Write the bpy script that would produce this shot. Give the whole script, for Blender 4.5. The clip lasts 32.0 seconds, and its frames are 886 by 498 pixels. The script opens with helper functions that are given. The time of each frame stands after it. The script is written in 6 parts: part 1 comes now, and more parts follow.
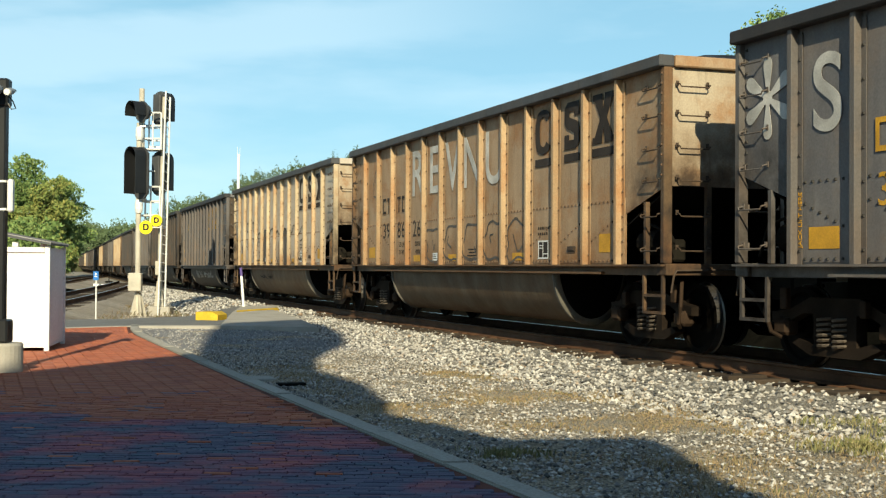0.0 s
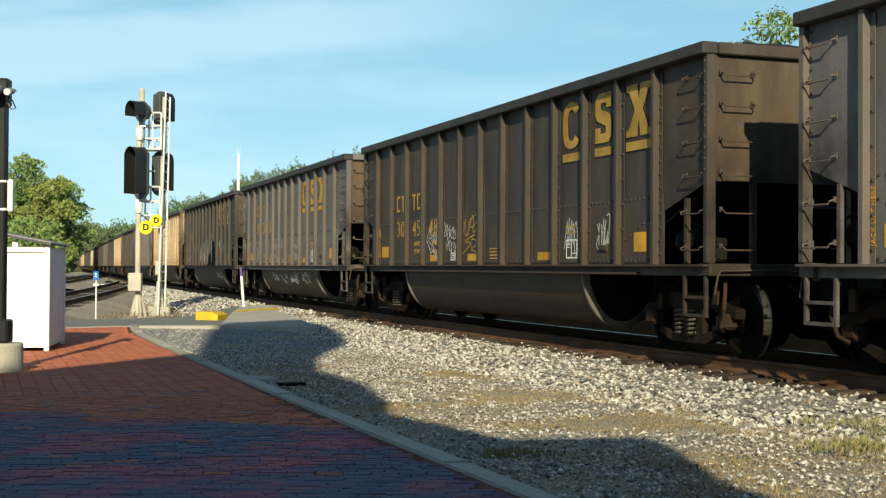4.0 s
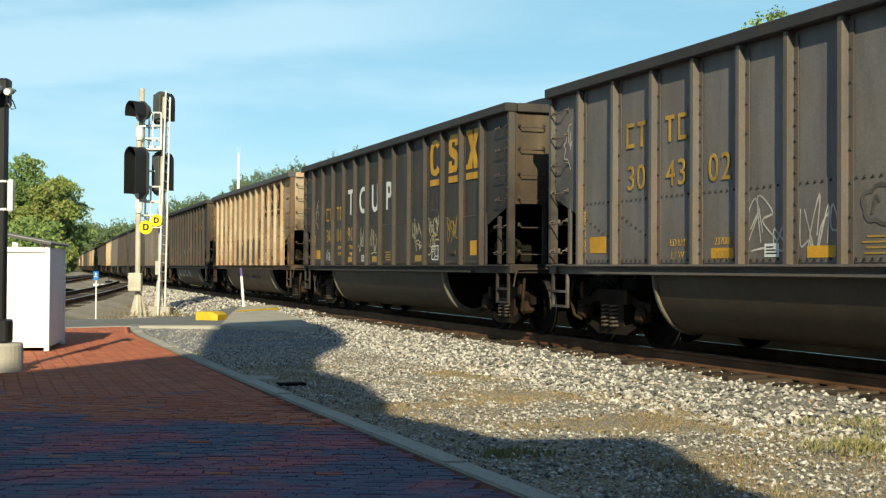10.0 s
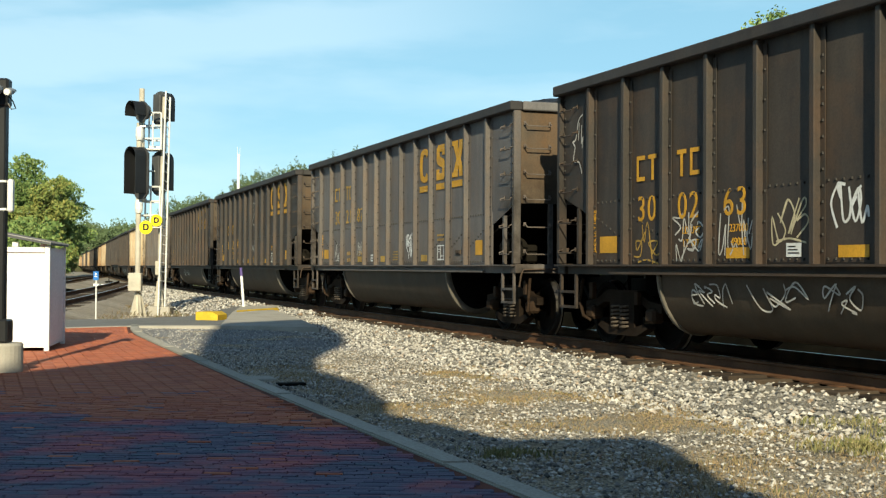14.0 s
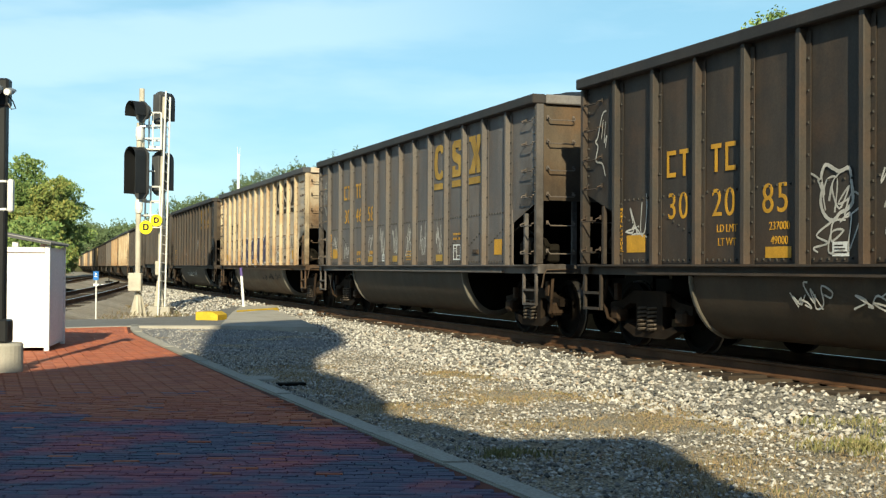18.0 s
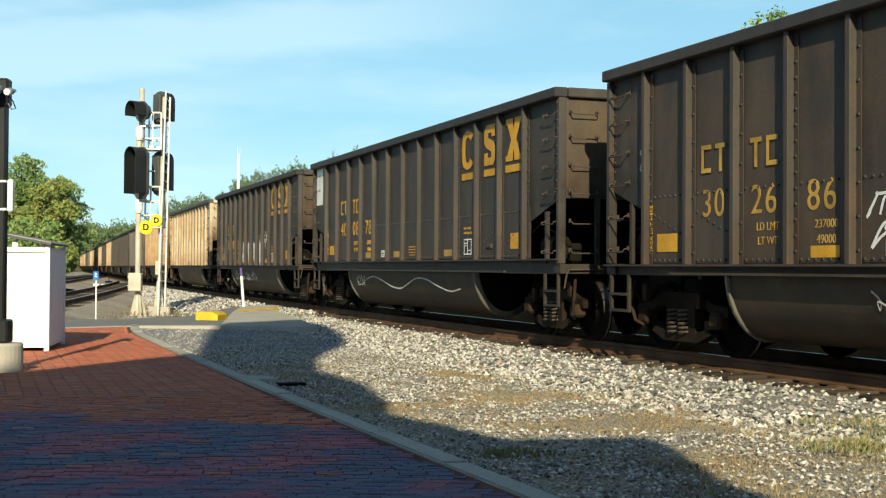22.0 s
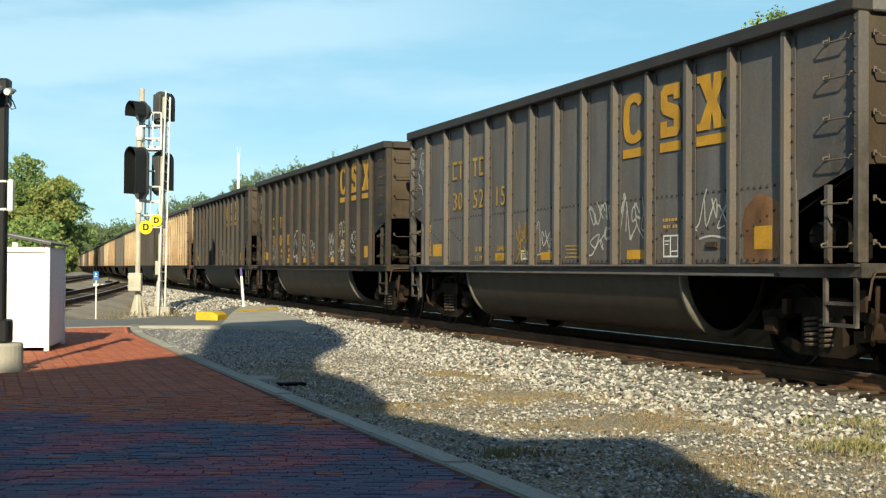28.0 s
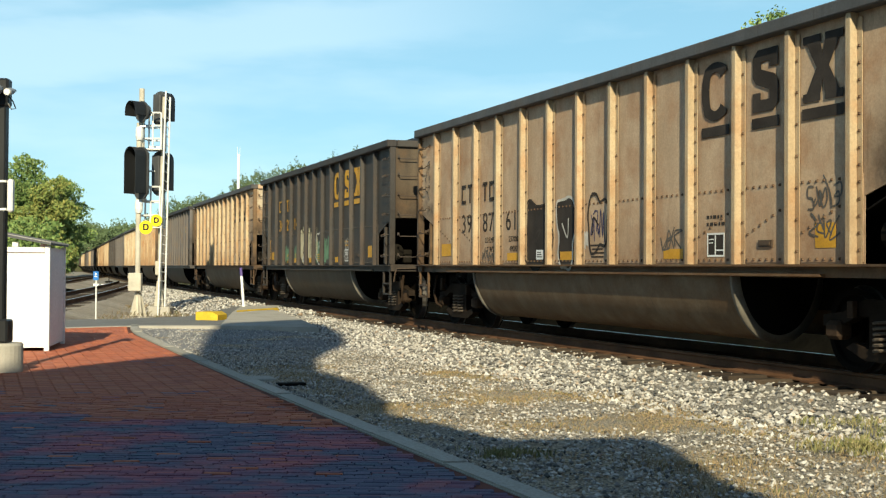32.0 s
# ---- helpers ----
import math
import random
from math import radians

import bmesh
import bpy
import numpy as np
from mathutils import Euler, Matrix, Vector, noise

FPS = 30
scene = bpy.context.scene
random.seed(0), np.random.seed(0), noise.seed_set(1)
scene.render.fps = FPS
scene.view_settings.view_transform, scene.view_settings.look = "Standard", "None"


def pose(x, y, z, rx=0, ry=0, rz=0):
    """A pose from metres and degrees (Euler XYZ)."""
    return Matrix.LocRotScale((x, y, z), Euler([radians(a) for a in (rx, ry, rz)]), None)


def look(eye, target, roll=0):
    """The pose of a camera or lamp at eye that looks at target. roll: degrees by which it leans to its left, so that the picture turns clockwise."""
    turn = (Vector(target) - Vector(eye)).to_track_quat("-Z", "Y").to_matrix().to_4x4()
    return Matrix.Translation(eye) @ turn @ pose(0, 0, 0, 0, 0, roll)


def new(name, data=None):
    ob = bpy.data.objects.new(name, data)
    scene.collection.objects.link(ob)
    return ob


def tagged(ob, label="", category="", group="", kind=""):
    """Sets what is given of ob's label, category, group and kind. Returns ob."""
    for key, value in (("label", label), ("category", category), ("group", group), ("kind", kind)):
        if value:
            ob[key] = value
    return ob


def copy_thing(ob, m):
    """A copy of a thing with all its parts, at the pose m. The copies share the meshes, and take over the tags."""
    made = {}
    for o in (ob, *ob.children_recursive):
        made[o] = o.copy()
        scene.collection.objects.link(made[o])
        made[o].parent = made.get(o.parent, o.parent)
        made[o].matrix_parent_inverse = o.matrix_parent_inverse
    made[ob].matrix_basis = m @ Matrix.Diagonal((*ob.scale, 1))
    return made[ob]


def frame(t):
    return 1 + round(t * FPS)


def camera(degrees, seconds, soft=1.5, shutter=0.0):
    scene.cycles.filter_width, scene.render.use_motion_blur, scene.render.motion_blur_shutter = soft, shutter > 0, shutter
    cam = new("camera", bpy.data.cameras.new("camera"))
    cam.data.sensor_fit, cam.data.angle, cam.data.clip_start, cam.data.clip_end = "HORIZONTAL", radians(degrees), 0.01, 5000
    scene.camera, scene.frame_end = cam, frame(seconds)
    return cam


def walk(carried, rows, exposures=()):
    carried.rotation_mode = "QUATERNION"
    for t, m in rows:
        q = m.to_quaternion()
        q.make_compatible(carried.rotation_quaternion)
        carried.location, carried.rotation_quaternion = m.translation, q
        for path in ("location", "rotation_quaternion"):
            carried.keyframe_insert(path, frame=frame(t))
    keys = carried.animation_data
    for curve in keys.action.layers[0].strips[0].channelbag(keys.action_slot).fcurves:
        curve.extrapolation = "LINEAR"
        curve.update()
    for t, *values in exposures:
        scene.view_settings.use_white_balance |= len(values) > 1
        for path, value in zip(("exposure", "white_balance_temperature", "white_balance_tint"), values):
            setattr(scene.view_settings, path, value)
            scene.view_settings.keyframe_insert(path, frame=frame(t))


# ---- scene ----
cam = camera(38.2, 32.0, soft=1.26)
EYE_H = 1.09
CAM = Matrix.Translation((0, 0, EYE_H)) @ pose(0, 0, 0, 90 + 0.873, 0, 0) @ pose(0, 0, 0, 0, 0, 0.37)
walk(cam, [(0.0, CAM), (32.0, CAM)], exposures=[(t, e, 6050, 0) for t, e in ((0, 0.56), (3, 0.46), (6, 0.64), (9, 0.54), (13, 0.56), (17, 0.69), (19, 0.63), (22, 0.62), (25, 0.58), (29, 0.58), (32, 0.61))])

# world, sun
SUN_EL = 26.0
SUN_WAY = Vector((-0.03, 1.0, -math.tan(radians(SUN_EL)))).normalized()
sun = new("sun", bpy.data.lights.new("sun", "SUN"))
sun.data.energy, sun.data.angle, sun.data.color = 5.0, radians(0.5), (1.0, 0.82, 0.56)
sun.matrix_basis = look((0, -30, 40), Vector((0, -30, 40)) + SUN_WAY)

world = bpy.data.worlds.new("world")
scene.world = world
world.use_nodes = True


def build_world():
    nt = world.node_tree
    nt.nodes.clear()
    out = nt.nodes.new("ShaderNodeOutputWorld")
    bg = nt.nodes.new("ShaderNodeBackground")
    sky = nt.nodes.new("ShaderNodeTexSky")
    sky.sky_type, sky.sun_disc = "NISHITA", False
    sky.sun_elevation, sky.sun_rotation = radians(SUN_EL), radians(180)
    sky.dust_density, sky.ozone_density, sky.air_density = 0.1, 2.2, 0.82
    co = nt.nodes.new("ShaderNodeTexCoord")
    mp = nt.nodes.new("ShaderNodeMapping")
    mp.inputs["Scale"].default_value = (3.0, 3.0, 13.0)
    mp.inputs["Rotation"].default_value = (0.0, radians(14), 0.0)
    mp.inputs["Location"].default_value = (0.55, 0.0, 0.3)
    nz = nt.nodes.new("ShaderNodeTexNoise")
    nz.inputs["Scale"].default_value, nz.inputs["Detail"].default_value, nz.inputs["Roughness"].default_value = 1.6, 5.0, 0.5
    rp = nt.nodes.new("ShaderNodeValToRGB")
    rp.color_ramp.elements[0].position, rp.color_ramp.elements[1].position = 0.45, 0.72
    rp.color_ramp.elements[0].color, rp.color_ramp.elements[1].color = (0, 0, 0, 1), (0.26, 0.26, 0.26, 1)
    mx = nt.nodes.new("ShaderNodeMix")
    mx.data_type = "RGBA"
    mx.inputs["B"].default_value = (9.0, 9.6, 10.0, 1)
    nt.links.new(co.outputs["Generated"], mp.inputs["Vector"])
    nt.links.new(mp.outputs["Vector"], nz.inputs["Vector"])
    nt.links.new(nz.outputs["Fac"], rp.inputs["Fac"])
    # a long slanting veil of thin cloud, ragged by finer noise
    sp = nt.nodes.new("ShaderNodeSeparateXYZ")
    nt.links.new(co.outputs["Generated"], sp.inputs[0])

    def sums(op, a, b):
        n = nt.nodes.new("ShaderNodeMath")
        n.operation = op
        for i, v in enumerate((a, b)):
            if isinstance(v, float):
                n.inputs[i].default_value = v
            else:
                nt.links.new(v, n.inputs[i])
        return n.outputs[0]

    def between(v, a, b):
        n = nt.nodes.new("ShaderNodeMapRange")
        n.interpolation_type = "SMOOTHSTEP"
        n.inputs["From Min"].default_value, n.inputs["From Max"].default_value = a, b
        nt.links.new(v, n.inputs["Value"])
        return n.outputs["Result"]
    fz = nt.nodes.new("ShaderNodeTexNoise")
    fz.inputs["Scale"].default_value, fz.inputs["Detail"].default_value = 3.5, 4.0
    nt.links.new(mp.outputs["Vector"], fz.inputs["Vector"])
    rise = sums("SUBTRACT", sp.outputs["Z"], sums("MULTIPLY", sp.outputs["X"], 0.13))
    rise = sums("ADD", rise, sums("MULTIPLY", sums("SUBTRACT", fz.outputs["Fac"], 0.5), 0.045))
    veil = sums("MULTIPLY", between(rise, 0.155, 0.185), between(rise, 0.235, 0.205))
    veil = sums("MULTIPLY", sums("MULTIPLY", veil, between(sp.outputs["X"], 0.14, -0.12)), 0.30)
    nt.links.new(sums("MAXIMUM", veil, rp.outputs["Color"]), mx.inputs["Factor"])
    hz = nt.nodes.new("ShaderNodeMix")
    hz.data_type = "RGBA"
    low = nt.nodes.new("ShaderNodeMapRange")
    low.interpolation_type = "SMOOTHSTEP"
    low.inputs["From Min"].default_value, low.inputs["From Max"].default_value = 0.24, 0.60
    low.inputs["To Min"].default_value, low.inputs["To Max"].default_value = 0.6, 0.06
    nt.links.new(sp.outputs["Z"], low.inputs["Value"])
    nt.links.new(low.outputs["Result"], hz.inputs["Factor"])
    hz.inputs["B"].default_value = (3.4, 5.8, 6.6, 1)
    nt.links.new(sky.outputs["Color"], hz.inputs["A"])
    nt.links.new(hz.outputs["Result"], mx.inputs["A"])
    nt.links.new(mx.outputs["Result"], bg.inputs["Color"])
    bg.inputs["Strength"].default_value = 0.083
    nt.links.new(bg.outputs["Background"], out.inputs["Surface"])


build_world()


# ---- materials ----
def nodes_of(name):
    m = bpy.data.materials.new(name)
    m.use_nodes = True
    nt = m.node_tree
    return m, nt, nt.nodes["Principled BSDF"]


def tex(nt, scale, detail=4.0, rough=0.55, stretch=(1, 1, 1), source="Object", shift=False):
    co = nt.nodes.new("ShaderNodeTexCoord")
    mp = nt.nodes.new("ShaderNodeMapping")
    mp.inputs["Scale"].default_value = stretch
    nt.links.new(co.outputs[source], mp.inputs["Vector"])
    if shift:
        oi = nt.nodes.new("ShaderNodeObjectInfo")
        ml = nt.nodes.new("ShaderNodeMath")
        ml.operation = "MULTIPLY"
        ml.inputs[1].default_value = 37.0
        nt.links.new(oi.outputs["Random"], ml.inputs[0])
        nt.links.new(ml.outputs[0], mp.inputs["Location"])
    nz = nt.nodes.new("ShaderNodeTexNoise")
    nz.inputs["Scale"].default_value, nz.inputs["Detail"].default_value, nz.inputs["Roughness"].default_value = scale, detail, rough
    nt.links.new(mp.outputs["Vector"], nz.inputs["Vector"])
    return nz.outputs["Fac"]


def ramp(nt, fac, stops):
    rp = nt.nodes.new("ShaderNodeValToRGB")
    els = rp.color_ramp.elements
    while len(els) < len(stops):
        els.new(0.5)
    for e, (p, c) in zip(els, stops):
        e.position, e.color = p, (*c, 1) if len(c) == 3 else c
    nt.links.new(fac, rp.inputs["Fac"])
    return rp.outputs["Color"]


def mixed(nt, fac, a, b, mode="MIX"):
    mx = nt.nodes.new("ShaderNodeMix")
    mx.data_type, mx.blend_type = "RGBA", mode
    for key, v in (("Factor", fac), ("A", a), ("B", b)):
        if isinstance(v, (float, int)):
            mx.inputs[key].default_value = v
        elif isinstance(v, tuple):
            mx.inputs[key].default_value = (*v, 1)
        else:
            nt.links.new(v, mx.inputs[key])
    return mx.outputs["Result"]


def bumped(nt, bsdf, fac, strength, dist):
    b = nt.nodes.new("ShaderNodeBump")
    b.inputs["Strength"].default_value, b.inputs["Distance"].default_value = strength, dist
    nt.links.new(fac, b.inputs["Height"])
    nt.links.new(b.outputs["Normal"], bsdf.inputs["Normal"])


def plain(name, c, rough=0.6, metal=0.0, vary=0.25, scale=6.0, bump=0.15, dist=0.004, source="Object", stretch=(1, 1, 1), spec=0.3):
    """A surface with stains at a large and grain at a small scale."""
    m, nt, b = nodes_of(name)
    big = tex(nt, scale * 0.35, 3.0, 0.5, stretch, source, shift=True)
    small = tex(nt, scale * 6, 4.0, 0.6, stretch, source)
    lo, hi = tuple(x * (1 - vary) for x in c), tuple(min(1, x * (1 + vary)) for x in c)
    c1 = ramp(nt, big, [(0.3, lo), (0.7, hi)])
    c2 = ramp(nt, small, [(0.3, (0.82, 0.82, 0.82)), (0.7, (1.08, 1.08, 1.08))])
    nt.links.new(mixed(nt, 1.0, c1, c2, "MULTIPLY"), b.inputs["Base Color"])
    b.inputs["Roughness"].default_value, b.inputs["Metallic"].default_value = rough, metal
    b.inputs["Specular IOR Level"].default_value = spec
    bumped(nt, b, small, bump, dist)
    return m


def car_paint(name, base, dust, rust, dusty=0.5, rusty=0.35, foot_z=(2.1, 1.15)):
    """Freight-car paint with runs of dust and rust down the sheets."""
    m, nt, b = nodes_of(name)
    runs = tex(nt, 1.7, 5.0, 0.55, (1.6, 1.6, 0.35), shift=True)
    cloud = tex(nt, 1.3, 7.0, 0.68, shift=True)
    fine = tex(nt, 38.0, 3.0, 0.6)
    f1 = ramp(nt, runs, [(0.38, (0, 0, 0)), (0.72, (dusty,) * 3)])
    c = mixed(nt, f1, base, dust)
    f2 = ramp(nt, cloud, [(0.47, (0, 0, 0)), (0.66, (rusty,) * 3)])
    c = mixed(nt, f2, c, rust)
    # soot round the open ends and rust along the foot of the sheets
    co = nt.nodes.new("ShaderNodeTexCoord")
    sp = nt.nodes.new("ShaderNodeSeparateXYZ")
    nt.links.new(co.outputs["Object"], sp.inputs[0])
    ab = nt.nodes.new("ShaderNodeMath")
    ab.operation = "ABSOLUTE"
    nt.links.new(sp.outputs["X"], ab.inputs[0])

    def span(v, a, b):
        r = nt.nodes.new("ShaderNodeMapRange")
        r.interpolation_type = "SMOOTHSTEP"
        r.inputs["From Min"].default_value, r.inputs["From Max"].default_value = a, b
        nt.links.new(v, r.inputs["Value"])
        return r.outputs["Result"]

    def times(a, b):
        m2 = nt.nodes.new("ShaderNodeMath")
        m2.operation = "MULTIPLY"
        for i, v in enumerate((a, b)):
            if isinstance(v, float):
                m2.inputs[i].default_value = v
            else:
                nt.links.new(v, m2.inputs[i])
        return m2.outputs[0]
    rag = ramp(nt, tex(nt, 2.4, 5.0, 0.65, shift=True), [(0.3, (0.15, 0.15, 0.15)), (0.65, (1, 1, 1))])
    foot = times(times(span(sp.outputs["Z"], foot_z[0], foot_z[1]), rag), 0.7 * rusty + 0.2)
    c = mixed(nt, foot, c, tuple(0.62 * v for v in rust))
    soot = times(times(span(ab.outputs[0], 5.8, 6.75), span(sp.outputs["Z"], 3.15, 2.05)), rag)
    c = mixed(nt, times(soot, 0.9), c, (0.022, 0.018, 0.015))
    drip = ramp(nt, tex(nt, 2.6, 5.0, 0.7, (3.0, 3.0, 0.3), shift=True), [(0.58, (0, 0, 0)), (0.74, (0.5, 0.5, 0.5))])
    c = mixed(nt, drip, c, tuple(0.45 * v for v in dust))
    oi = nt.nodes.new("ShaderNodeObjectInfo")
    c = mixed(nt, 1.0, c, ramp(nt, oi.outputs["Random"], [(0.0, (0.9, 0.9, 0.9)), (1.0, (1.08, 1.08, 1.08))]), "MULTIPLY")
    c = mixed(nt, 1.0, c, ramp(nt, fine, [(0.3, (0.85, 0.85, 0.85)), (0.7, (1.08, 1.08, 1.08))]), "MULTIPLY")
    nt.links.new(c, b.inputs["Base Color"])
    b.inputs["Roughness"].default_value = 0.65
    b.inputs["Specular IOR Level"].default_value = 0.22
    dents = tex(nt, 1.6, 3.0, 0.5, (1.0, 1.0, 0.7), shift=True)
    bumped(nt, b, mixed(nt, 0.12, dents, fine), 0.35, 0.03)
    return m


def island_colours(name, stops, rough=0.9, grain=30.0):
    """For heaps of loose pieces: each piece takes a colour of its own."""
    m, nt, b = nodes_of(name)
    g = nt.nodes.new("ShaderNodeNewGeometry")
    c = ramp(nt, g.outputs["Random Per Island"], stops)
    fine = tex(nt, grain, 3.0, 0.6)
    c = mixed(nt, 1.0, c, ramp(nt, fine, [(0.3, (0.75, 0.75, 0.75)), (0.7, (1.15, 1.15, 1.15))]), "MULTIPLY")
    nt.links.new(c, b.inputs["Base Color"])
    b.inputs["Roughness"].default_value = rough
    b.inputs["Specular IOR Level"].default_value = 0.15
    bumped(nt, b, fine, 0.3, 0.01)
    return m


def piece_colours(name, stops, rough=0.85, grain=40.0):
    """For single pieces on shared meshes: each object takes a colour of its own."""
    m, nt, b = nodes_of(name)
    oi = nt.nodes.new("ShaderNodeObjectInfo")
    c = ramp(nt, oi.outputs["Random"], stops)
    fine = tex(nt, grain, 4.0, 0.6)
    c = mixed(nt, 1.0, c, ramp(nt, fine, [(0.3, (0.75, 0.75, 0.75)), (0.7, (1.15, 1.15, 1.15))]), "MULTIPLY")
    nt.links.new(c, b.inputs["Base Color"])
    b.inputs["Roughness"].default_value = rough
    b.inputs["Specular IOR Level"].default_value = 0.15
    bumped(nt, b, fine, 0.35, 0.006)
    return m


def shade_toned_bricks(name, islands):
    """Old paving bricks, blue-black among dull maroon; the shadow's blue is in the colour."""
    m, nt, b = nodes_of(name)
    geo = nt.nodes.new("ShaderNodeNewGeometry")
    rnd = geo.outputs["Random Per Island"] if islands else nt.nodes.new("ShaderNodeObjectInfo").outputs["Random"]
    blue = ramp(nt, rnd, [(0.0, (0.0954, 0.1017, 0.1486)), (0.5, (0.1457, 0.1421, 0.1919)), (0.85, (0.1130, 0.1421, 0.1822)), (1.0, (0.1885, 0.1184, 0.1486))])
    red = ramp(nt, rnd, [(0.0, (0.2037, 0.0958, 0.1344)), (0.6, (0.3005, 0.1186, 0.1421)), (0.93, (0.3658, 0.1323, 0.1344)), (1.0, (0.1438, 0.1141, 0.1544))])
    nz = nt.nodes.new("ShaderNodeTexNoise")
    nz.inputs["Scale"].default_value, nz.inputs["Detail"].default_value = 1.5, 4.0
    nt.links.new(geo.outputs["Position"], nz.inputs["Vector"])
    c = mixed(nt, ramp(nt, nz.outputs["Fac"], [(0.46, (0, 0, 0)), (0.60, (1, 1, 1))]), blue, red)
    fine = tex(nt, 60.0, 4.0, 0.6)
    c = mixed(nt, 1.0, c, ramp(nt, fine, [(0.3, (0.7, 0.7, 0.7)), (0.7, (1.2, 1.2, 1.2))]), "MULTIPLY")
    nt.links.new(c, b.inputs["Base Color"])
    b.inputs["Roughness"].default_value, b.inputs["Specular IOR Level"].default_value = 0.85, 0.05
    bumped(nt, b, fine, 0.35, 0.006)
    return m


def layered(name, stops, scale, stops2, scale2, rough=0.9, bump=0.4, dist=0.02, stretch=(1, 1, 1), spec=0.15):
    m, nt, b = nodes_of(name)
    a = tex(nt, scale, 5.0, 0.6, stretch)
    d = tex(nt, scale2, 5.0, 0.65, stretch)
    c = mixed(nt, 1.0, ramp(nt, a, stops), ramp(nt, d, stops2), "MULTIPLY")
    nt.links.new(c, b.inputs["Base Color"])
    b.inputs["Roughness"].default_value = rough
    b.inputs["Specular IOR Level"].default_value = spec
    bumped(nt, b, d, bump, dist)
    return m


DARKS = {
    "black": car_paint("paint_black", (0.0387, 0.0359, 0.0341), (0.0920, 0.0819, 0.0700), (0.1104, 0.0663, 0.0387), 0.45, 0.25),
    "brown": car_paint("paint_brown_black", (0.0401, 0.0342, 0.0307), (0.1003, 0.0826, 0.0649), (0.1180, 0.0684, 0.0378), 0.5, 0.35),
    "grey": car_paint("paint_dusty_grey", (0.1232, 0.1162, 0.1175), (0.2208, 0.2050, 0.1914), (0.1922, 0.1284, 0.0794), 0.6, 0.3),
}
TANS = {
    "tan": car_paint("paint_tan", (0.4970, 0.3648, 0.2437), (0.2265, 0.1531, 0.0927), (0.3146, 0.1459, 0.0594), 0.45, 0.55),
    "orange": car_paint("paint_orange_tan", (0.4001, 0.2852, 0.1776), (0.1952, 0.1273, 0.0699), (0.2927, 0.1375, 0.0484), 0.55, 0.75),
    "pale": car_paint("paint_pale", (0.5320, 0.4675, 0.3834), (0.2688, 0.2090, 0.1512), (0.2912, 0.1540, 0.0702), 0.4, 0.4),
}
RIB_PAINT = {
    "black": car_paint("rib_worn_black", (0.048, 0.044, 0.042), (0.088, 0.078, 0.067), (0.1092, 0.0663, 0.039), 0.6, 0.35),
    "brown": car_paint("rib_worn_brown", (0.044, 0.039, 0.035), (0.082, 0.069, 0.056), (0.11, 0.063, 0.036), 0.6, 0.4),
    "grey": car_paint("rib_worn_grey", (0.1037, 0.0949, 0.0911), (0.1630, 0.1454, 0.1277), (0.1647, 0.1050, 0.0609), 0.6, 0.35),
    "tan": car_paint("rib_rust_tan", (0.4742, 0.3737, 0.2424), (0.2466, 0.1698, 0.0980), (0.3414, 0.1747, 0.0722), 0.6, 0.65),
    "orange": car_paint("rib_rust_orange", (0.4168, 0.2998, 0.1776), (0.2223, 0.1425, 0.0754), (0.3149, 0.1524, 0.0592), 0.65, 0.75),
    "pale": car_paint("rib_rust_pale", (0.5154, 0.4204, 0.2811), (0.2621, 0.1802, 0.0992), (0.3494, 0.1802, 0.0744), 0.55, 0.65),
}
END_DARK = car_paint("end_grime", (0.0585, 0.04524, 0.03276), (0.1482, 0.1131, 0.0741), (0.1248, 0.0702, 0.0312), 0.6, 0.6, (3.4, 2.3))
CHORD_TAN = car_paint("chord_stained", (0.078, 0.080, 0.085), (0.045, 0.043, 0.042), (0.12, 0.085, 0.055), 0.6, 0.3)
CHORD_DARK = car_paint("chord_sooty", (0.034, 0.032, 0.033), (0.06, 0.055, 0.051), (0.07, 0.05, 0.036), 0.5, 0.3)
CORNER_TAN = car_paint("corner_rust", (0.195, 0.1248, 0.0663), (0.0936, 0.0585, 0.0312), (0.156, 0.0702, 0.0273), 0.7, 0.7)
END_TAN = car_paint("end_rust", (0.4368, 0.3666, 0.2652), (0.234, 0.1716, 0.1092), (0.2808, 0.1482, 0.0624), 0.45, 0.9, (3.3, 2.4))
PAINTS = {**DARKS, **TANS}
M_TUB = car_paint("paint_tub", (0.0546, 0.0468, 0.03588), (0.0975, 0.078, 0.05694), (0.078, 0.0468, 0.0273), 0.6, 0.5)
TUB_TAN = car_paint("tub_stained_tan", (0.195, 0.1482, 0.0975), (0.0936, 0.06864, 0.04524), (0.1326, 0.0702, 0.0312), 0.65, 0.7)
M_IRONG = plain("rusty_grab_iron", (0.0585, 0.039, 0.02496), 0.7, 0, 0.3, 8)
# Pale rim: its sunlit look is put into the colour.
M_RIM = plain("sunlit_tub_rim", (0.135, 0.12, 0.098), 0.7, 0, 0.4, 7)
# Paler than the trucks: sun reaching the springs is in the colour.
M_SPRING = plain("sunlit_spring_steel", (0.0913, 0.0730, 0.0568), 0.7, 0, 0.3, 8, spec=0.1)
M_FRAME = plain("rusty_truck_frame", (0.01966, 0.0142, 0.01037), 0.8, 0, 0.45, 5, spec=0.05)
M_RUSTIRON = plain("rusty_cast_iron", (0.03647, 0.0236, 0.01544), 0.8, 0, 0.4, 6, spec=0.08)
M_TREAD = plain("polished_tread", (0.12, 0.11, 0.10), 0.4, 0.8, 0.2, 6)
# Near-black underframe, trucks and wheels: shade below the cars is in the colour.
M_UNDER = plain("near_black_steel", (0.0078, 0.00702, 0.00624), 0.8, 0.0, 0.3, 5, spec=0.05)
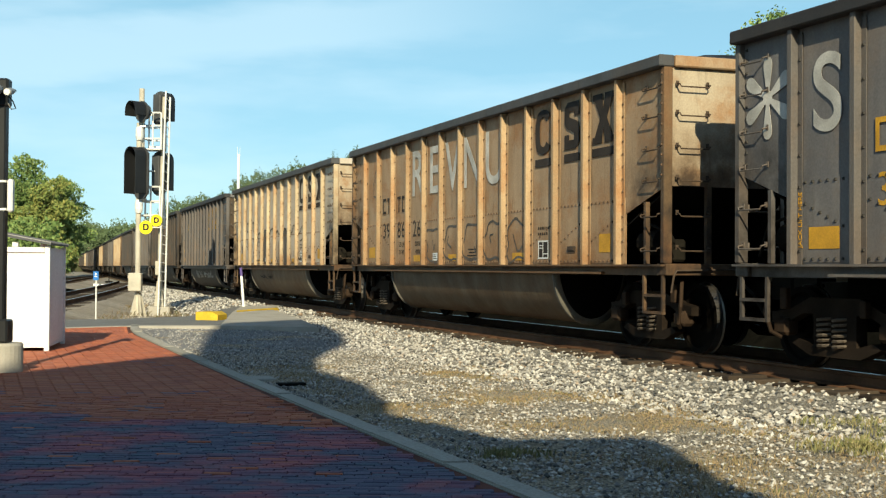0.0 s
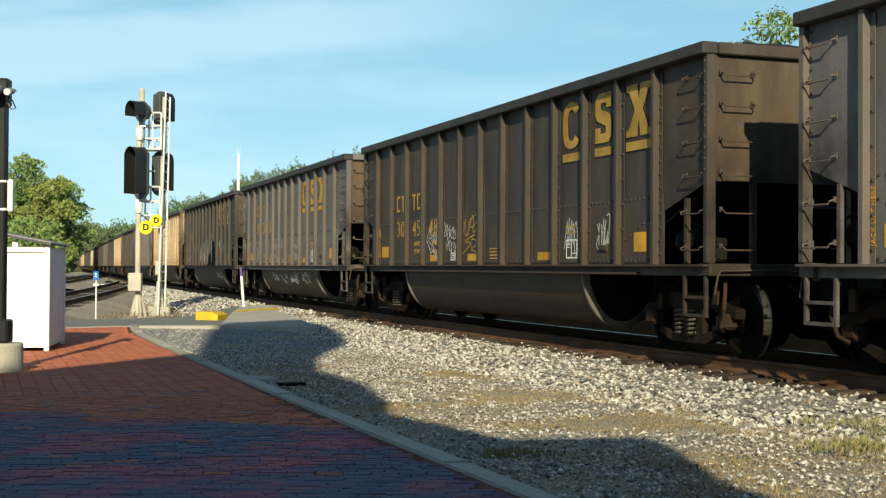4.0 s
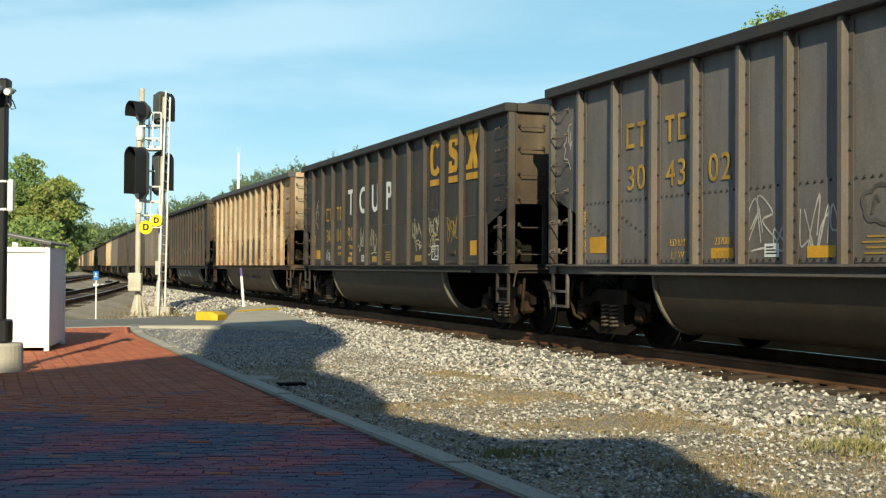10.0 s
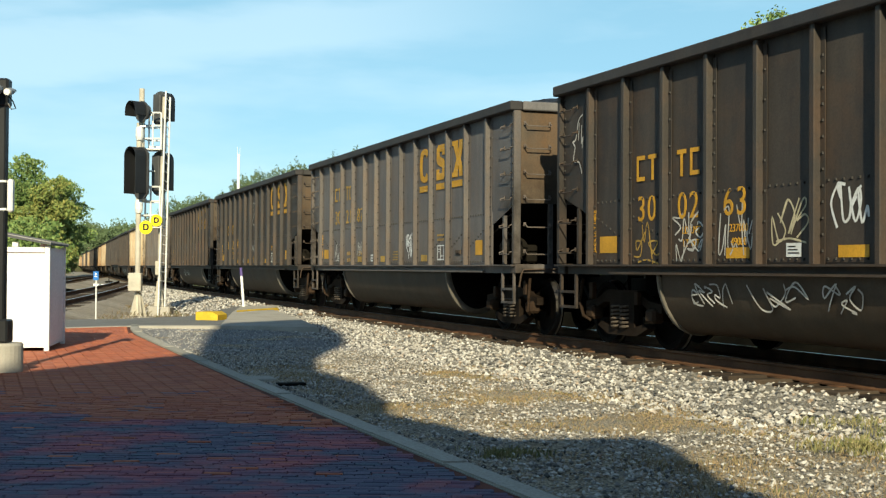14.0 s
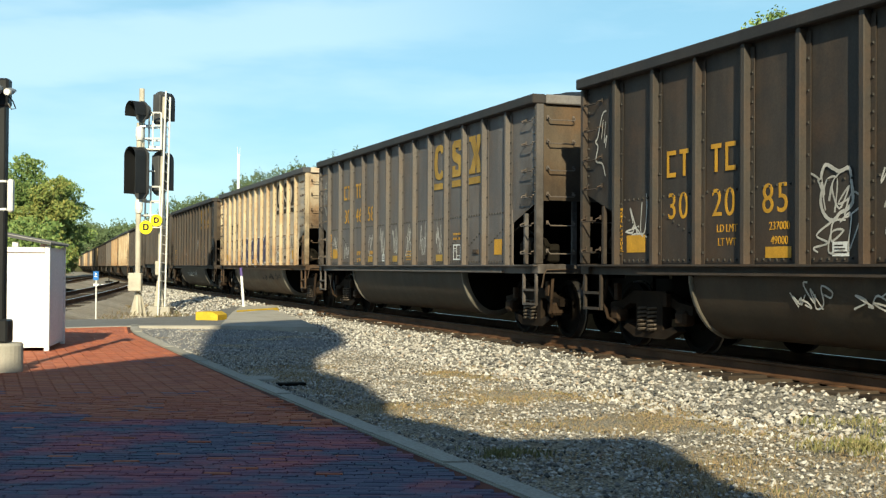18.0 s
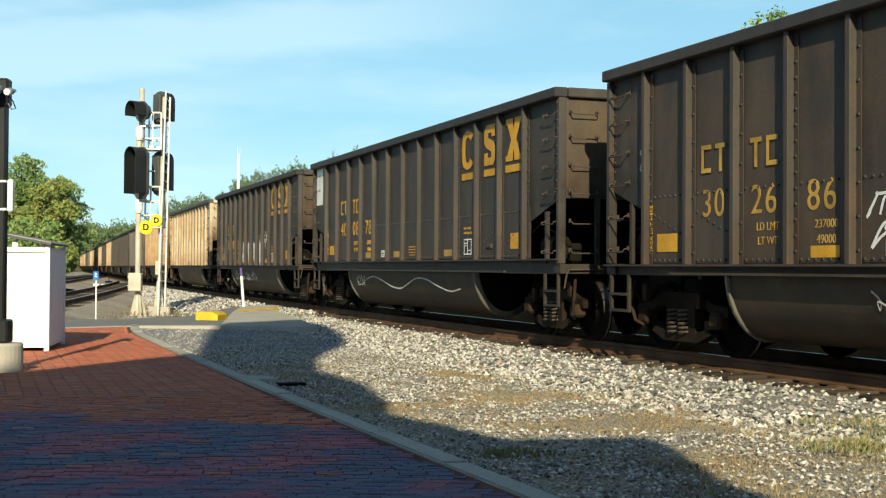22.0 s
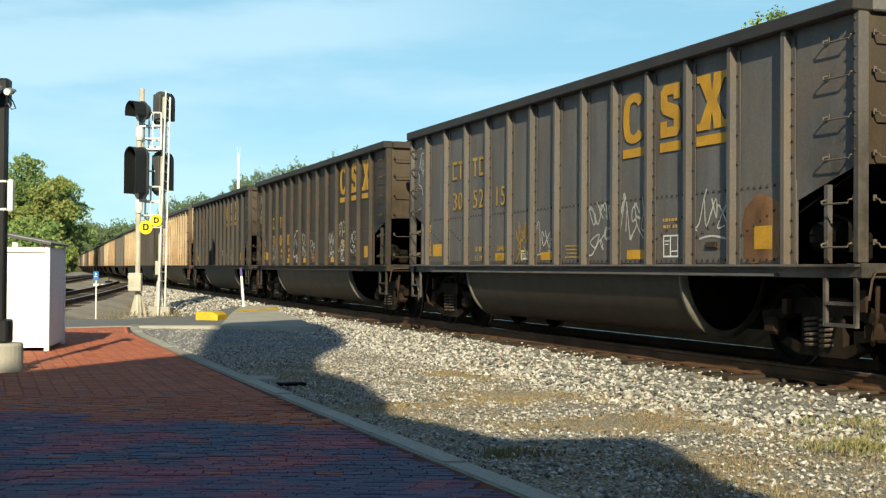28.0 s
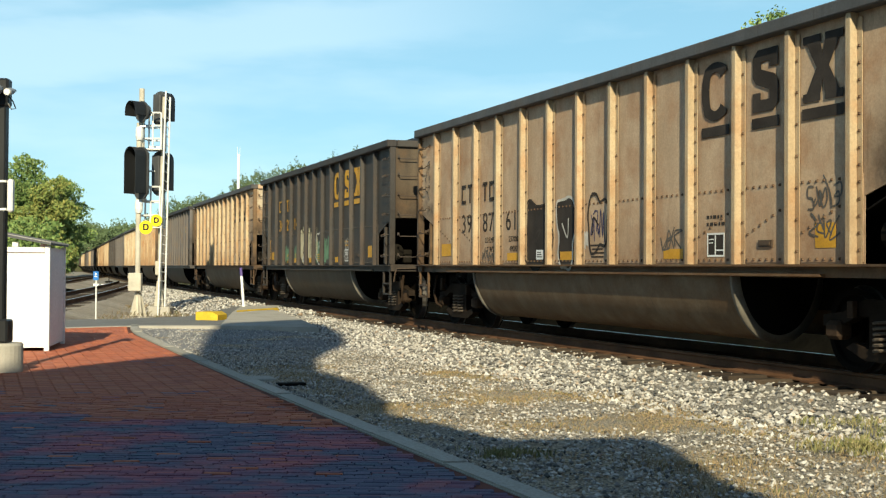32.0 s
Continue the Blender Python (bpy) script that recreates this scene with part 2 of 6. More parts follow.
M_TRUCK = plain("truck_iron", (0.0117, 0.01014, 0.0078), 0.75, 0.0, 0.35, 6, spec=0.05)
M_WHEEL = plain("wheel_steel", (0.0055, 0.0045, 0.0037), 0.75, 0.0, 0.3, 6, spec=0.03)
M_BOLTD = plain("grimy_bolts", (0.0234, 0.02028, 0.01716), 0.6, 0, 0.2, 8, spec=0.3)
M_BOLTT = plain("rusty_bolts", (0.1014, 0.0585, 0.0312), 0.7, 0, 0.3, 8)
M_COAL = island_colours("coal", [(0.0, (0.00624, 0.00624, 0.00702)), (1.0, (0.0234, 0.0234, 0.02496))], 0.55)
M_YELLOW = plain("yellow_paint", (0.5304, 0.2808, 0.0195), 0.6, 0, 0.2, 8)
M_FADED = plain("faded_yellow_paint", (0.39, 0.2418, 0.0468), 0.7, 0, 0.3, 8)
M_BLACKP = plain("black_paint", (0.040, 0.034, 0.030), 0.7, 0, 0.3, 8, spec=0.08)
M_WHITEP = plain("white_paint", (0.702, 0.702, 0.6825), 0.6, 0, 0.1, 8)
M_GREYP = plain("grey_white_spray", (0.468, 0.4493, 0.4118), 0.7, 0, 0.3, 8)
M_GREYINK = plain("faded_dark_spray", (0.0936, 0.0819, 0.0702), 0.7, 0, 0.3, 8)
M_BLUEP = plain("blue_spray", (0.0429, 0.0429, 0.1014), 0.7, 0, 0.3, 8)
M_PINKP = plain("pink_spray", (0.273, 0.0624, 0.1326), 0.7, 0, 0.3, 8)
M_GREENP = plain("green_spray", (0.117, 0.2106, 0.1248), 0.7, 0, 0.3, 8)
M_ORANGEP = plain("orange_rust_patch", (0.21, 0.105, 0.045), 0.75, 0, 0.5, 5)
M_CREAMP = plain("cream_spray", (0.5148, 0.4524, 0.2964), 0.7, 0, 0.25, 8)
SPRAY = {"w": M_GREYP, "k": M_BLACKP, "b": M_BLUEP, "p": M_PINKP, "g": M_GREENP, "c": M_CREAMP, "y": M_FADED, "W": M_WHITEP, "d": M_GREYINK, "o": M_ORANGEP}
M_RAIL = plain("rail_rust", (0.1065, 0.0562, 0.0309), 0.75, 0.0, 0.35, 5, spec=0.1)
M_RAILTOP = plain("rail_worn_steel", (0.55, 0.53, 0.50), 0.28, 1.0, 0.15, 4)
M_TIE = piece_colours("tie_wood", [(0.0, (0.02964, 0.02184, 0.01638)), (1.0, (0.0702, 0.05304, 0.03822))])
M_STONE = island_colours("ballast_stone", [(0.0, (0.0909, 0.0900, 0.0845)), (0.25, (0.2402, 0.2280, 0.2108)), (0.55, (0.3984, 0.3731, 0.3334)), (0.9, (0.6141, 0.5888, 0.5406)), (1.0, (0.2988, 0.2158, 0.1441))])
M_BALLAST = layered("ballast_bed", [(0.3, (0.2028, 0.1872, 0.1599)), (0.7, (0.39, 0.3588, 0.3042))], 14, [(0.3, (0.55, 0.55, 0.55)), (0.7, (1.1, 1.1, 1.1))], 55, 0.95, 0.8, 0.03)
M_GRAVEL = layered("gravel_and_dry_grass", [(0.30, (0.3557, 0.3264, 0.2775)), (0.46, (0.4303, 0.3842, 0.3014)), (0.62, (0.4303, 0.3477, 0.2277))], 1.3, [(0.36, (0.22, 0.22, 0.22)), (0.5, (0.663, 0.6552, 0.6396)), (0.64, (1.45, 1.45, 1.45))], 46, 0.95, 1.0, 0.03)
# Ballast under the train, with the cars' shade put into its colour.
M_SHADEBED = layered("shade_dark_ballast", [(0.3, (0.01404, 0.01248, 0.01014)), (0.7, (0.0351, 0.02886, 0.0234))], 10, [(0.3, (0.5, 0.5, 0.5)), (0.7, (1.1, 1.1, 1.1))], 50, 0.95, 0.8, 0.03, spec=0.0)
M_APRON = layered("fine_grey_gravel", [(0.3, (0.2069, 0.2069, 0.2073)), (0.7, (0.3102, 0.3060, 0.3000))], 1.5, [(0.3, (0.7735, 0.7735, 0.7917)), (0.7, (0.8000, 0.8000, 0.8000))], 70, 0.95, 0.6, 0.012)
M_DRYGRASS = island_colours("dry_grass", [(0.0, (0.2574, 0.1794, 0.0936)), (0.6, (0.3432, 0.2613, 0.1482)), (0.9, (0.195, 0.1716, 0.078)), (1.0, (0.1092, 0.1326, 0.0468))])
M_GREENGRASS = island_colours("green_grass", [(0.0, (0.1326, 0.1443, 0.0546)), (0.6, (0.234, 0.2184, 0.0936)), (1.0, (0.312, 0.2574, 0.1326))])
M_WEED = island_colours("weeds", [(0.0, (0.1326, 0.1014, 0.0585)), (0.6, (0.1872, 0.1404, 0.078)), (1.0, (0.078, 0.0858, 0.0351))])
M_ASPHALT = layered("asphalt", [(0.3, (0.1443, 0.1443, 0.1373)), (0.7, (0.2129, 0.2059, 0.1919))], 1.2, [(0.3, (0.704, 0.704, 0.704)), (0.7, (1.1, 1.1, 1.1))], 90, 0.9, 0.3, 0.006)
M_CONCRETE = layered("concrete", [(0.3, (0.3276, 0.3042, 0.2574)), (0.7, (0.429, 0.3978, 0.3432))], 1.5, [(0.3, (0.85, 0.85, 0.85)), (0.7, (1.06, 1.06, 1.06))], 60, 0.9, 0.2, 0.004)
M_KERB = piece_colours("kerb_stone", [(0.0, (0.312, 0.2925, 0.2418)), (1.0, (0.39, 0.3666, 0.312))], 0.85, 50)
M_BRICKS = island_colours("paving_bricks", [(0.0, (0.2860, 0.0960, 0.0571)), (0.3, (0.3542, 0.1090, 0.0593)), (0.6, (0.4114, 0.1323, 0.0665)), (0.85, (0.4488, 0.1591, 0.0803)), (1.0, (0.3157, 0.1272, 0.0875))], 0.8, 60)
M_BRICKN = shade_toned_bricks("shade_toned_dark_bricks", True)
M_BRICK1 = shade_toned_bricks("shade_toned_dark_brick", False)
M_JOINT = plain("joint_sand", (0.13, 0.058, 0.044), 0.95, 0, 0.3, 10, spec=0.05)
# Bank and leaves near black: the dark below the cars is in their colour.
M_BANK = layered("shade_dark_bank", [(0.3, (0.00468, 0.00468, 0.0039)), (0.7, (0.01092, 0.01014, 0.0078))], 1.0, [(0.3, (0.7, 0.7, 0.7)), (0.7, (1.1, 1.1, 1.1))], 9, 0.95, spec=0.0)
M_SHADELEAF = island_colours("shade_dark_leaves", [(0.0, (0.00936, 0.0156, 0.00624)), (1.0, (0.0273, 0.039, 0.01404))], 0.8, 8)
M_YARD = layered("pale_yard_gravel", [(0.3, (0.2184, 0.1833, 0.1365)), (0.5, (0.312, 0.2691, 0.2106)), (0.7, (0.3744, 0.3354, 0.273))], 0.25, [(0.3, (0.6, 0.6, 0.6)), (0.7, (1.15, 1.15, 1.15))], 5, 0.95, 0.6, 0.05)
M_GROUND = layered("earth_and_grass", [(0.3, (0.1326, 0.1092, 0.0702)), (0.6, (0.1092, 0.117, 0.0468))], 0.15, [(0.3, (0.7, 0.7, 0.7)), (0.7, (1.1, 1.1, 1.1))], 6, 0.95, 0.5, 0.05)
M_GALV = plain("galvanised_steel", (0.70, 0.70, 0.68), 0.5, 0.2, 0.12, 8)
M_MASTW = plain("cream_mast_paint", (0.468, 0.429, 0.351), 0.55, 0, 0.15, 8)
M_SIGBLACK = plain("signal_black", (0.01404, 0.01482, 0.01638), 0.5, 0, 0.2, 5)
M_SIGGREY = plain("signal_grey", (0.0546, 0.05616, 0.0585), 0.6, 0, 0.25, 5)
M_FLOOD = plain("floodlight_grey", (0.30, 0.30, 0.30), 0.5, 0.2, 0.15, 8)
M_LENS = plain("dark_lens", (0.02, 0.02, 0.02), 0.12, 0, 0.1, 5)
M_PLATE = plain("plate_yellow", (0.85, 0.68, 0.01), 0.5, 0, 0.06, 5)
M_SHED = plain("white_shed_board", (0.80, 0.80, 0.79), 0.6, 0, 0.06, 4, 0.08)
M_SHEDROOF = plain("shed_roof_metal", (0.078, 0.0819, 0.0897), 0.6, 0.0, 0.15, 5)
M_BLACKPOST = plain("black_post_paint", (0.0156, 0.01638, 0.01794), 0.42, 0, 0.2, 6)
M_SIGNBLUE = plain("sign_blue", (0.03, 0.16, 0.50), 0.45, 0, 0.05, 5)
M_PURPLE = plain("purple_band", (0.1014, 0.0702, 0.234), 0.5, 0, 0.1, 5)
M_YKERB = plain("kerb_yellow", (0.585, 0.39, 0.0234), 0.65, 0, 0.2, 8)
M_BARK = plain("bark", (0.078, 0.0585, 0.039), 0.9, 0, 0.3, 4, 0.5, 0.02)
M_LEAF = island_colours("leaves_green", [(0.0, (0.1014, 0.1609, 0.0507)), (0.5, (0.1673, 0.2486, 0.0761)), (1.0, (0.2636, 0.3218, 0.1065))], 0.7, 8)
M_LEAFY = island_colours("leaves_yellowing", [(0.0, (0.1500, 0.2136, 0.0624)), (0.5, (0.2460, 0.2856, 0.0806)), (1.0, (0.3420, 0.3264, 0.0975))], 0.7, 8)
# Haze of distance is put into these dull, pale leaf colours.
M_LEAFFAR = island_colours("hazed_leaves_far", [(0.0, (0.085, 0.125, 0.062)), (0.5, (0.120, 0.168, 0.080)), (1.0, (0.165, 0.205, 0.100))], 0.8, 4)
M_WALLB = layered("station_brick", [(0.3, (0.2028, 0.0858, 0.0585)), (0.7, (0.2652, 0.117, 0.078))], 1.2, [(0.3, (0.8, 0.8, 0.8)), (0.7, (1.1, 1.1, 1.1))], 25, 0.9)
M_SLATE = plain("roof_slate", (0.0936, 0.0936, 0.1014), 0.7, 0, 0.2, 5)
M_BRIDGE = plain("bridge_concrete", (0.39, 0.3744, 0.3432), 0.85, 0, 0.15, 1)


# ---- mesh helpers ----
def bm_box(bm, x0, x1, y0, y1, z0, z1, bevel=0.0):
    vs = [bm.verts.new((x, y, z)) for x in (x0, x1) for y in (y0, y1) for z in (z0, z1)]
    fs = [bm.faces.new([vs[i] for i in f]) for f in ((0, 1, 3, 2), (4, 6, 7, 5), (0, 4, 5, 1), (2, 3, 7, 6), (0, 2, 6, 4), (1, 5, 7, 3))]
    if bevel:
        es = list({e for f in fs for e in f.edges})
        bmesh.ops.bevel(bm, geom=es, offset=bevel, segments=1, affect="EDGES")
    return vs


def bm_tube(bm, pts, r, n=6, closed_ends=True):
    """A round bar through the points."""
    pts = [Vector(p) for p in pts]
    rings = []
    for i, p in enumerate(pts):
        d = (pts[min(i + 1, len(pts) - 1)] - pts[max(i - 1, 0)]).normalized()
        u = d.cross(Vector((0.31, 0.17, 0.94)))
        if u.length < 0.05:
            u = d.cross(Vector((1, 0, 0)))
        u.normalize()
        v = d.cross(u)
        rr = r[i] if isinstance(r, (list, tuple)) else r
        rings.append([bm.verts.new(p + (u * math.cos(a) + v * math.sin(a)) * rr) for a in (2 * math.pi * k / n for k in range(n))])
    for a, b in zip(rings, rings[1:]):
        for k in range(n):
            bm.faces.new((a[k], a[(k + 1) % n], b[(k + 1) % n], b[k]))
    if closed_ends:
        bm.faces.new(rings[0][::-1])
        bm.faces.new(rings[-1])


def bm_prism(bm, outline, a, b, axis="y"):
    """Extrudes an outline of (u, v) pairs from a to b along an axis."""
    def at(u, v, w):
        return {"y": (u, w, v), "x": (w, u, v), "z": (u, v, w)}[axis]
    lo = [bm.verts.new(at(u, v, a)) for u, v in outline]
    hi = [bm.verts.new(at(u, v, b)) for u, v in outline]
    bm.faces.new(lo)
    bm.faces.new(hi[::-1])
    n = len(outline)
    for i in range(n):
        bm.faces.new((lo[i], hi[i], hi[(i + 1) % n], lo[(i + 1) % n]))


def mesh_of(bm, name, material, smooth=False):
    bmesh.ops.recalc_face_normals(bm, faces=bm.faces)
    me = bpy.data.meshes.new(name)
    bm.to_mesh(me)
    bm.free()
    if smooth:
        for p in me.polygons:
            p.use_smooth = True
    me.materials.append(material)
    return me


def part(name, bm, material, parent, label="", at=None, smooth=False):
    """Links a bmesh (or a mesh) as one mesh object under a thing or part."""
    me = bm if isinstance(bm, bpy.types.Mesh) else mesh_of(bm, name, material, smooth)
    ob = new(name, me)
    ob.parent = parent
    if at is not None:
        ob.matrix_basis = at
    if label:
        ob["label"] = label
    return ob


def thing(name, at, label, category, group="", kind=""):
    ob = new(name)
    ob.empty_display_size = 0.2
    ob.matrix_basis = at
    return tagged(ob, label, category, group, kind)


def solid(name, bm, material, label, category, kind="", at=None, smooth=False):
    ob = new(name, mesh_of(bm, name, material, smooth))
    if at is not None:
        ob.matrix_basis = at
    return tagged(ob, label, category, "", kind)


def boxes(*specs, bevel=0.0):
    bm = bmesh.new()
    for s in specs:
        bm_box(bm, *s, bevel=bevel)
    return bm


def letters(text, size, material, name="lettering", bold=0.0):
    cu = bpy.data.curves.new(name, "FONT")
    cu.offset = bold
    cu.body, cu.size, cu.extrude, cu.align_x, cu.align_y = text, size, 0.002, "CENTER", "CENTER"
    ob = bpy.data.objects.new(name, cu)
    me = bpy.data.meshes.new_from_object(ob)
    me.materials.clear()
    me.materials.append(material)
    bpy.data.objects.remove(ob)
    bpy.data.curves.remove(cu)
    return me


# ---- the line of the track ----
DS = 0.5
S_AX = np.arange(-900, 160, DS)
I0 = int(round(900 / DS))


def gentle_curve(bends, heading, x0, y0):
    th = np.cumsum(np.interp(S_AX, [-130, -60, -15, 25], bends)) * DS
    th = th - th[I0] + radians(heading)
    x, y = np.cumsum(np.cos(th)) * DS, np.cumsum(np.sin(th)) * DS
    return x + x0 - x[I0], y + y0 - y[I0], th


TRACK = gentle_curve([-0.00005, 0.00046, 0.00066, 0.00144], -70.45, 1.7314, 23.6817)
EDGE = gentle_curve([-0.00005, 0.00046, 0.00092, 0.00179], -70.3626, 1.539, 24.363)


def beside(line, s, off):
    x, y, th = (float(np.interp(s, S_AX, a)) for a in line)
    return x + math.sin(th) * off, y - math.cos(th) * off, th


def on_track(s, off=0.0):
    """A point of the track; off: metres towards the platform side."""
    return beside(TRACK, s, off)


def on_edge(s, off=0.0):
    """The same along the line that the platform's kerb follows."""
    return beside(EDGE, s, off - 0.013 * min(0.0, s) ** 2)


def strip(name, profile, s0, s1, step, material, label, category, kind="structure", wobble=0.0, seed=1, line=None):
    """A band along the track with a cross profile of (offset, height)."""
    bm = bmesh.new()
    rows = []
    for i in range(int((s1 - s0) / step) + 1):
        s = s0 + i * step
        row = []
        for off, z in profile:
            x, y, th = (line or on_track)(s, off)
            if wobble:
                z += wobble * noise.noise((x * 1.7, y * 1.7, seed)) + 0.5 * wobble * noise.noise((x * 5, y * 5, seed))
            row.append(bm.verts.new((x, y, z)))
        rows.append(row)
    for a, b in zip(rows, rows[1:]):
        for k in range(len(profile) - 1):
            bm.faces.new((a[k], a[k + 1], b[k + 1], b[k]))
    return solid(name, bm, material, label, category, kind)


# ---- ground, platform, track bed ----
def build_ground():
    bm = bmesh.new()
    xs = [-3000, -400, -150, -60, -30, -12, 0, 15, 40, 100, 400, 3000]
    ys = [-1500, -100, -20, 0, 20, 40, 70, 110, 180, 300, 500, 1000, 3500]
    g = [[bm.verts.new((x, y, -0.5)) for x in xs] for y in ys]
    for a, b in zip(g, g[1:]):
        for k in range(len(xs) - 1):
            bm.faces.new((a[k], a[k + 1], b[k + 1], b[k]))
    solid("ground", bm, M_GROUND, "bare earth and grass beside the railway", "ground", "structure")
    bm = bmesh.new()
    bm_prism(bm, [(-150, 33), (-5.0, 33), (-7.5, 45), (-17, 85), (-60, 240), (-110, 300), (-190, 240)], -0.6, -0.47, "z")
    solid("yard_gravel", bm, M_YARD, "pale dusty gravel between the yard tracks", "gravel", "structure")
    strip("gravel_verge", [(1.9, -0.40), (3.4, -0.27), (4.2, -0.21), (5.0, -0.20), (5.8, -0.19), (6.6, -0.18), (6.97, -0.18)], -7, 34, 0.25, M_GRAVEL,
          "gravel verge with patches of dry grass between track and kerb", "verge", "structure", 0.035, 2, on_edge)
    apron = strip("gravel_apron", [(3.3, -0.262), (4.2, -0.195), (5.5, -0.18), (6.95, -0.165)], -7, 4.5, 0.5, M_APRON,
          "fine grey gravel where the path meets the verge", "gravel", "structure", 0.008, 9, on_edge)
    last = len(apron.data.vertices) // 4 - 1
    for v in apron.data.vertices:
        v.co.z -= 0.05 * max(0.0, (v.index // 4 - last + 5) / 5) ** 1.5
    # Dark strip stands in for shade beneath the cars.
    strip("track_bed", [(-4.2, -0.5), (-2.6, -0.24), (-1.4, -0.19), (0, -0.19), (1.05, -0.20)], -430, 60, 0.5, M_SHADEBED,
          "dark stone bed between the rails, shade under the cars in its colour", "ballast", "structure", 0.02, 5)
    strip("ballast_bed", [(1.051, -0.20), (1.4, -0.215), (1.75, -0.225), (2.3, -0.24), (3.2, -0.275), (4.0, -0.5)], -430, 60, 0.5, M_BALLAST,
          "crushed grey stone ballast beside the running track", "ballast", "structure", 0.03, 5)


PLAT_Z = -0.12
KERB_OFF = 6.94


def build_platform():
    base = bmesh.new()
    edge = []
    for i in range(0, 80):
        s = -6.2 + i * 0.5
        edge.append(on_edge(s, KERB_OFF + 0.175)[:2])
    outline = [p for p in edge if p[1] < 25.9] + [(-14.0, edge[-1][1]), (-14.0, 22.9), (-7.3, 24.9), (-6.22, 25.95)]
    bm_prism(base, outline, -0.5, PLAT_Z - 0.012, "z")
    plat = solid("platform", base, M_JOINT, "red brick paved platform with sanded joints", "platform", "structure")

    L, W, H, GAP = 0.165, 0.064, 0.03, 0.003
    bm = bmesh.new()
    bm_box(bm, -L / 2 + GAP / 2, L / 2 - GAP / 2, -W / 2 + GAP / 2, W / 2 - GAP / 2, -H, 0.0)
    top = [e for e in bm.edges if all(v.co.z > -0.001 for v in e.verts)]
    bmesh.ops.bevel(bm, geom=top, offset=0.004, segments=1, affect="EDGES")
    brick_me = mesh_of(bm, "brick", M_BRICK1)
    rng = np.random.default_rng(7)
    ex = np.array([p[0] for p in edge])
    ey = np.array([p[1] for p in edge])
    order = np.argsort(ey)
    verts, faces, mats = [], [], []
    single = 0
    row = 0
    y = -2.9
    while y < 25.9:
        lim = float(np.interp(y, ey[order], ex[order])) - 0.02
        x = (-9.5 if y > 5 else -3.5) + rng.uniform(0, L)
        if y > 12:
            x = max(x, -0.36 * y - 1.0, -7.3 + (y - 24.85) * 1.03)
        while x + L / 2 < lim:
            z = PLAT_Z + rng.uniform(-0.0035, 0.0035) * (1 if y < 12 else 0.4)
            tilt = rng.uniform(-0.012, 0.012, 2) * (1 if y < 12 else 0.3)
            if 6.75 < y < 7.45 and x > -2.3 and single < 300:
                ob = new("brick", brick_me)
                ob.parent = plat
                ob.matrix_basis = pose(x, y, z, math.degrees(tilt[0]), math.degrees(tilt[1]), rng.uniform(-0.8, 0.8))
                single += 1
            else:
                k = len(verts)
                g = GAP if y < 9 else (0.0025 if y < 13 else 0.002)
                hx, hy = L / 2 - g / 2, W / 2 - g / 2
                jx, jy = rng.uniform(-0.002, 0.002, 2)
                for sx, sy in ((-1, -1), (1, -1), (1, 1), (-1, 1)):
                    verts.append((x + jx + sx * hx, y + jy + sy * hy, z - H))
                for sx, sy in ((-1, -1), (1, -1), (1, 1), (-1, 1)):
                    verts.append((x + jx + sx * (hx - 0.004), y + jy + sy * (hy - 0.003), z + sx * hx * tilt[0] + sy * hy * tilt[1]))
                # Near bricks take the darker set that carries the shadow's blue tone.
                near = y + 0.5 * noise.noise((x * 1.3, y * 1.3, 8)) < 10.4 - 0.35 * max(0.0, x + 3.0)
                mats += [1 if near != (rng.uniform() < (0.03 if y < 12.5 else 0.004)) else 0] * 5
                faces += [(k + 4, k + 5, k + 6, k + 7)] + [(k + a, k + (a + 1) % 4, k + 4 + (a + 1) % 4, k + 4 + a) for a in range(4)]
            x += L
        y += W
        row += 1
    me = bpy.data.meshes.new("bricks")
    me.from_pydata(verts, [], faces)
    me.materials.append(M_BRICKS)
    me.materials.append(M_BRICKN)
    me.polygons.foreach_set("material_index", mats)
    ob = new("bricks", me)
    ob.parent = plat
    tagged(ob, "worn red paving bricks in running bond", "", "", "stuff")

    kerb = thing("kerb", pose(0, 0, 0), "pale stone kerb along the platform's edge", "kerb", kind="structure")
    for i in range(25):
        s0, s1 = -4.7 + i * 1.5, -4.7 + (i + 1) * 1.5 - 0.012
        bm = bmesh.new()
        q = [on_edge(s0, KERB_OFF)[:2], on_edge(s1, KERB_OFF)[:2], on_edge(s1, KERB_OFF + 0.17)[:2], on_edge(s0, KERB_OFF + 0.17)[:2]]
        bm_prism(bm, q, -0.5, PLAT_Z + 0.008 + 0.004 * math.sin(i * 2.3), "z")
        es = [e for e in bm.edges if all(v.co.z > -0.3 for v in e.verts)]
        bmesh.ops.bevel(bm, geom=es, offset=0.012, segments=2, affect="EDGES")
        part("kerb_stone", bm, M_KERB, kerb)

    bm = bmesh.new()
    bm_prism(bm, [(-14, 23.2), (-7.3, 25.1), (-6.2, 26.1), (-4.4, 26.4), (-2.6, 26.1), (-3.6, 31.5), (-4.9, 36.5), (-5.1, 41.0), (-6.4, 39.8), (-6.3, 31.6), (-7.6, 29.6), (-14, 27.6)], -0.5, -0.13, "z")
    solid("path", bm, M_ASPHALT, "asphalt footpath leading to the track crossing", "path", "structure")
    bm = bmesh.new()
    bm_prism(bm, [(-14, 22.9), (-7.3, 24.9), (-6.22, 25.95), (-4.4, 26.2), (-2.5, 25.95), (-2.58, 26.24), (-4.4, 26.52), (-6.25, 26.27), (-7.4, 25.2), (-14, 23.25)], -0.5, -0.112, "z")
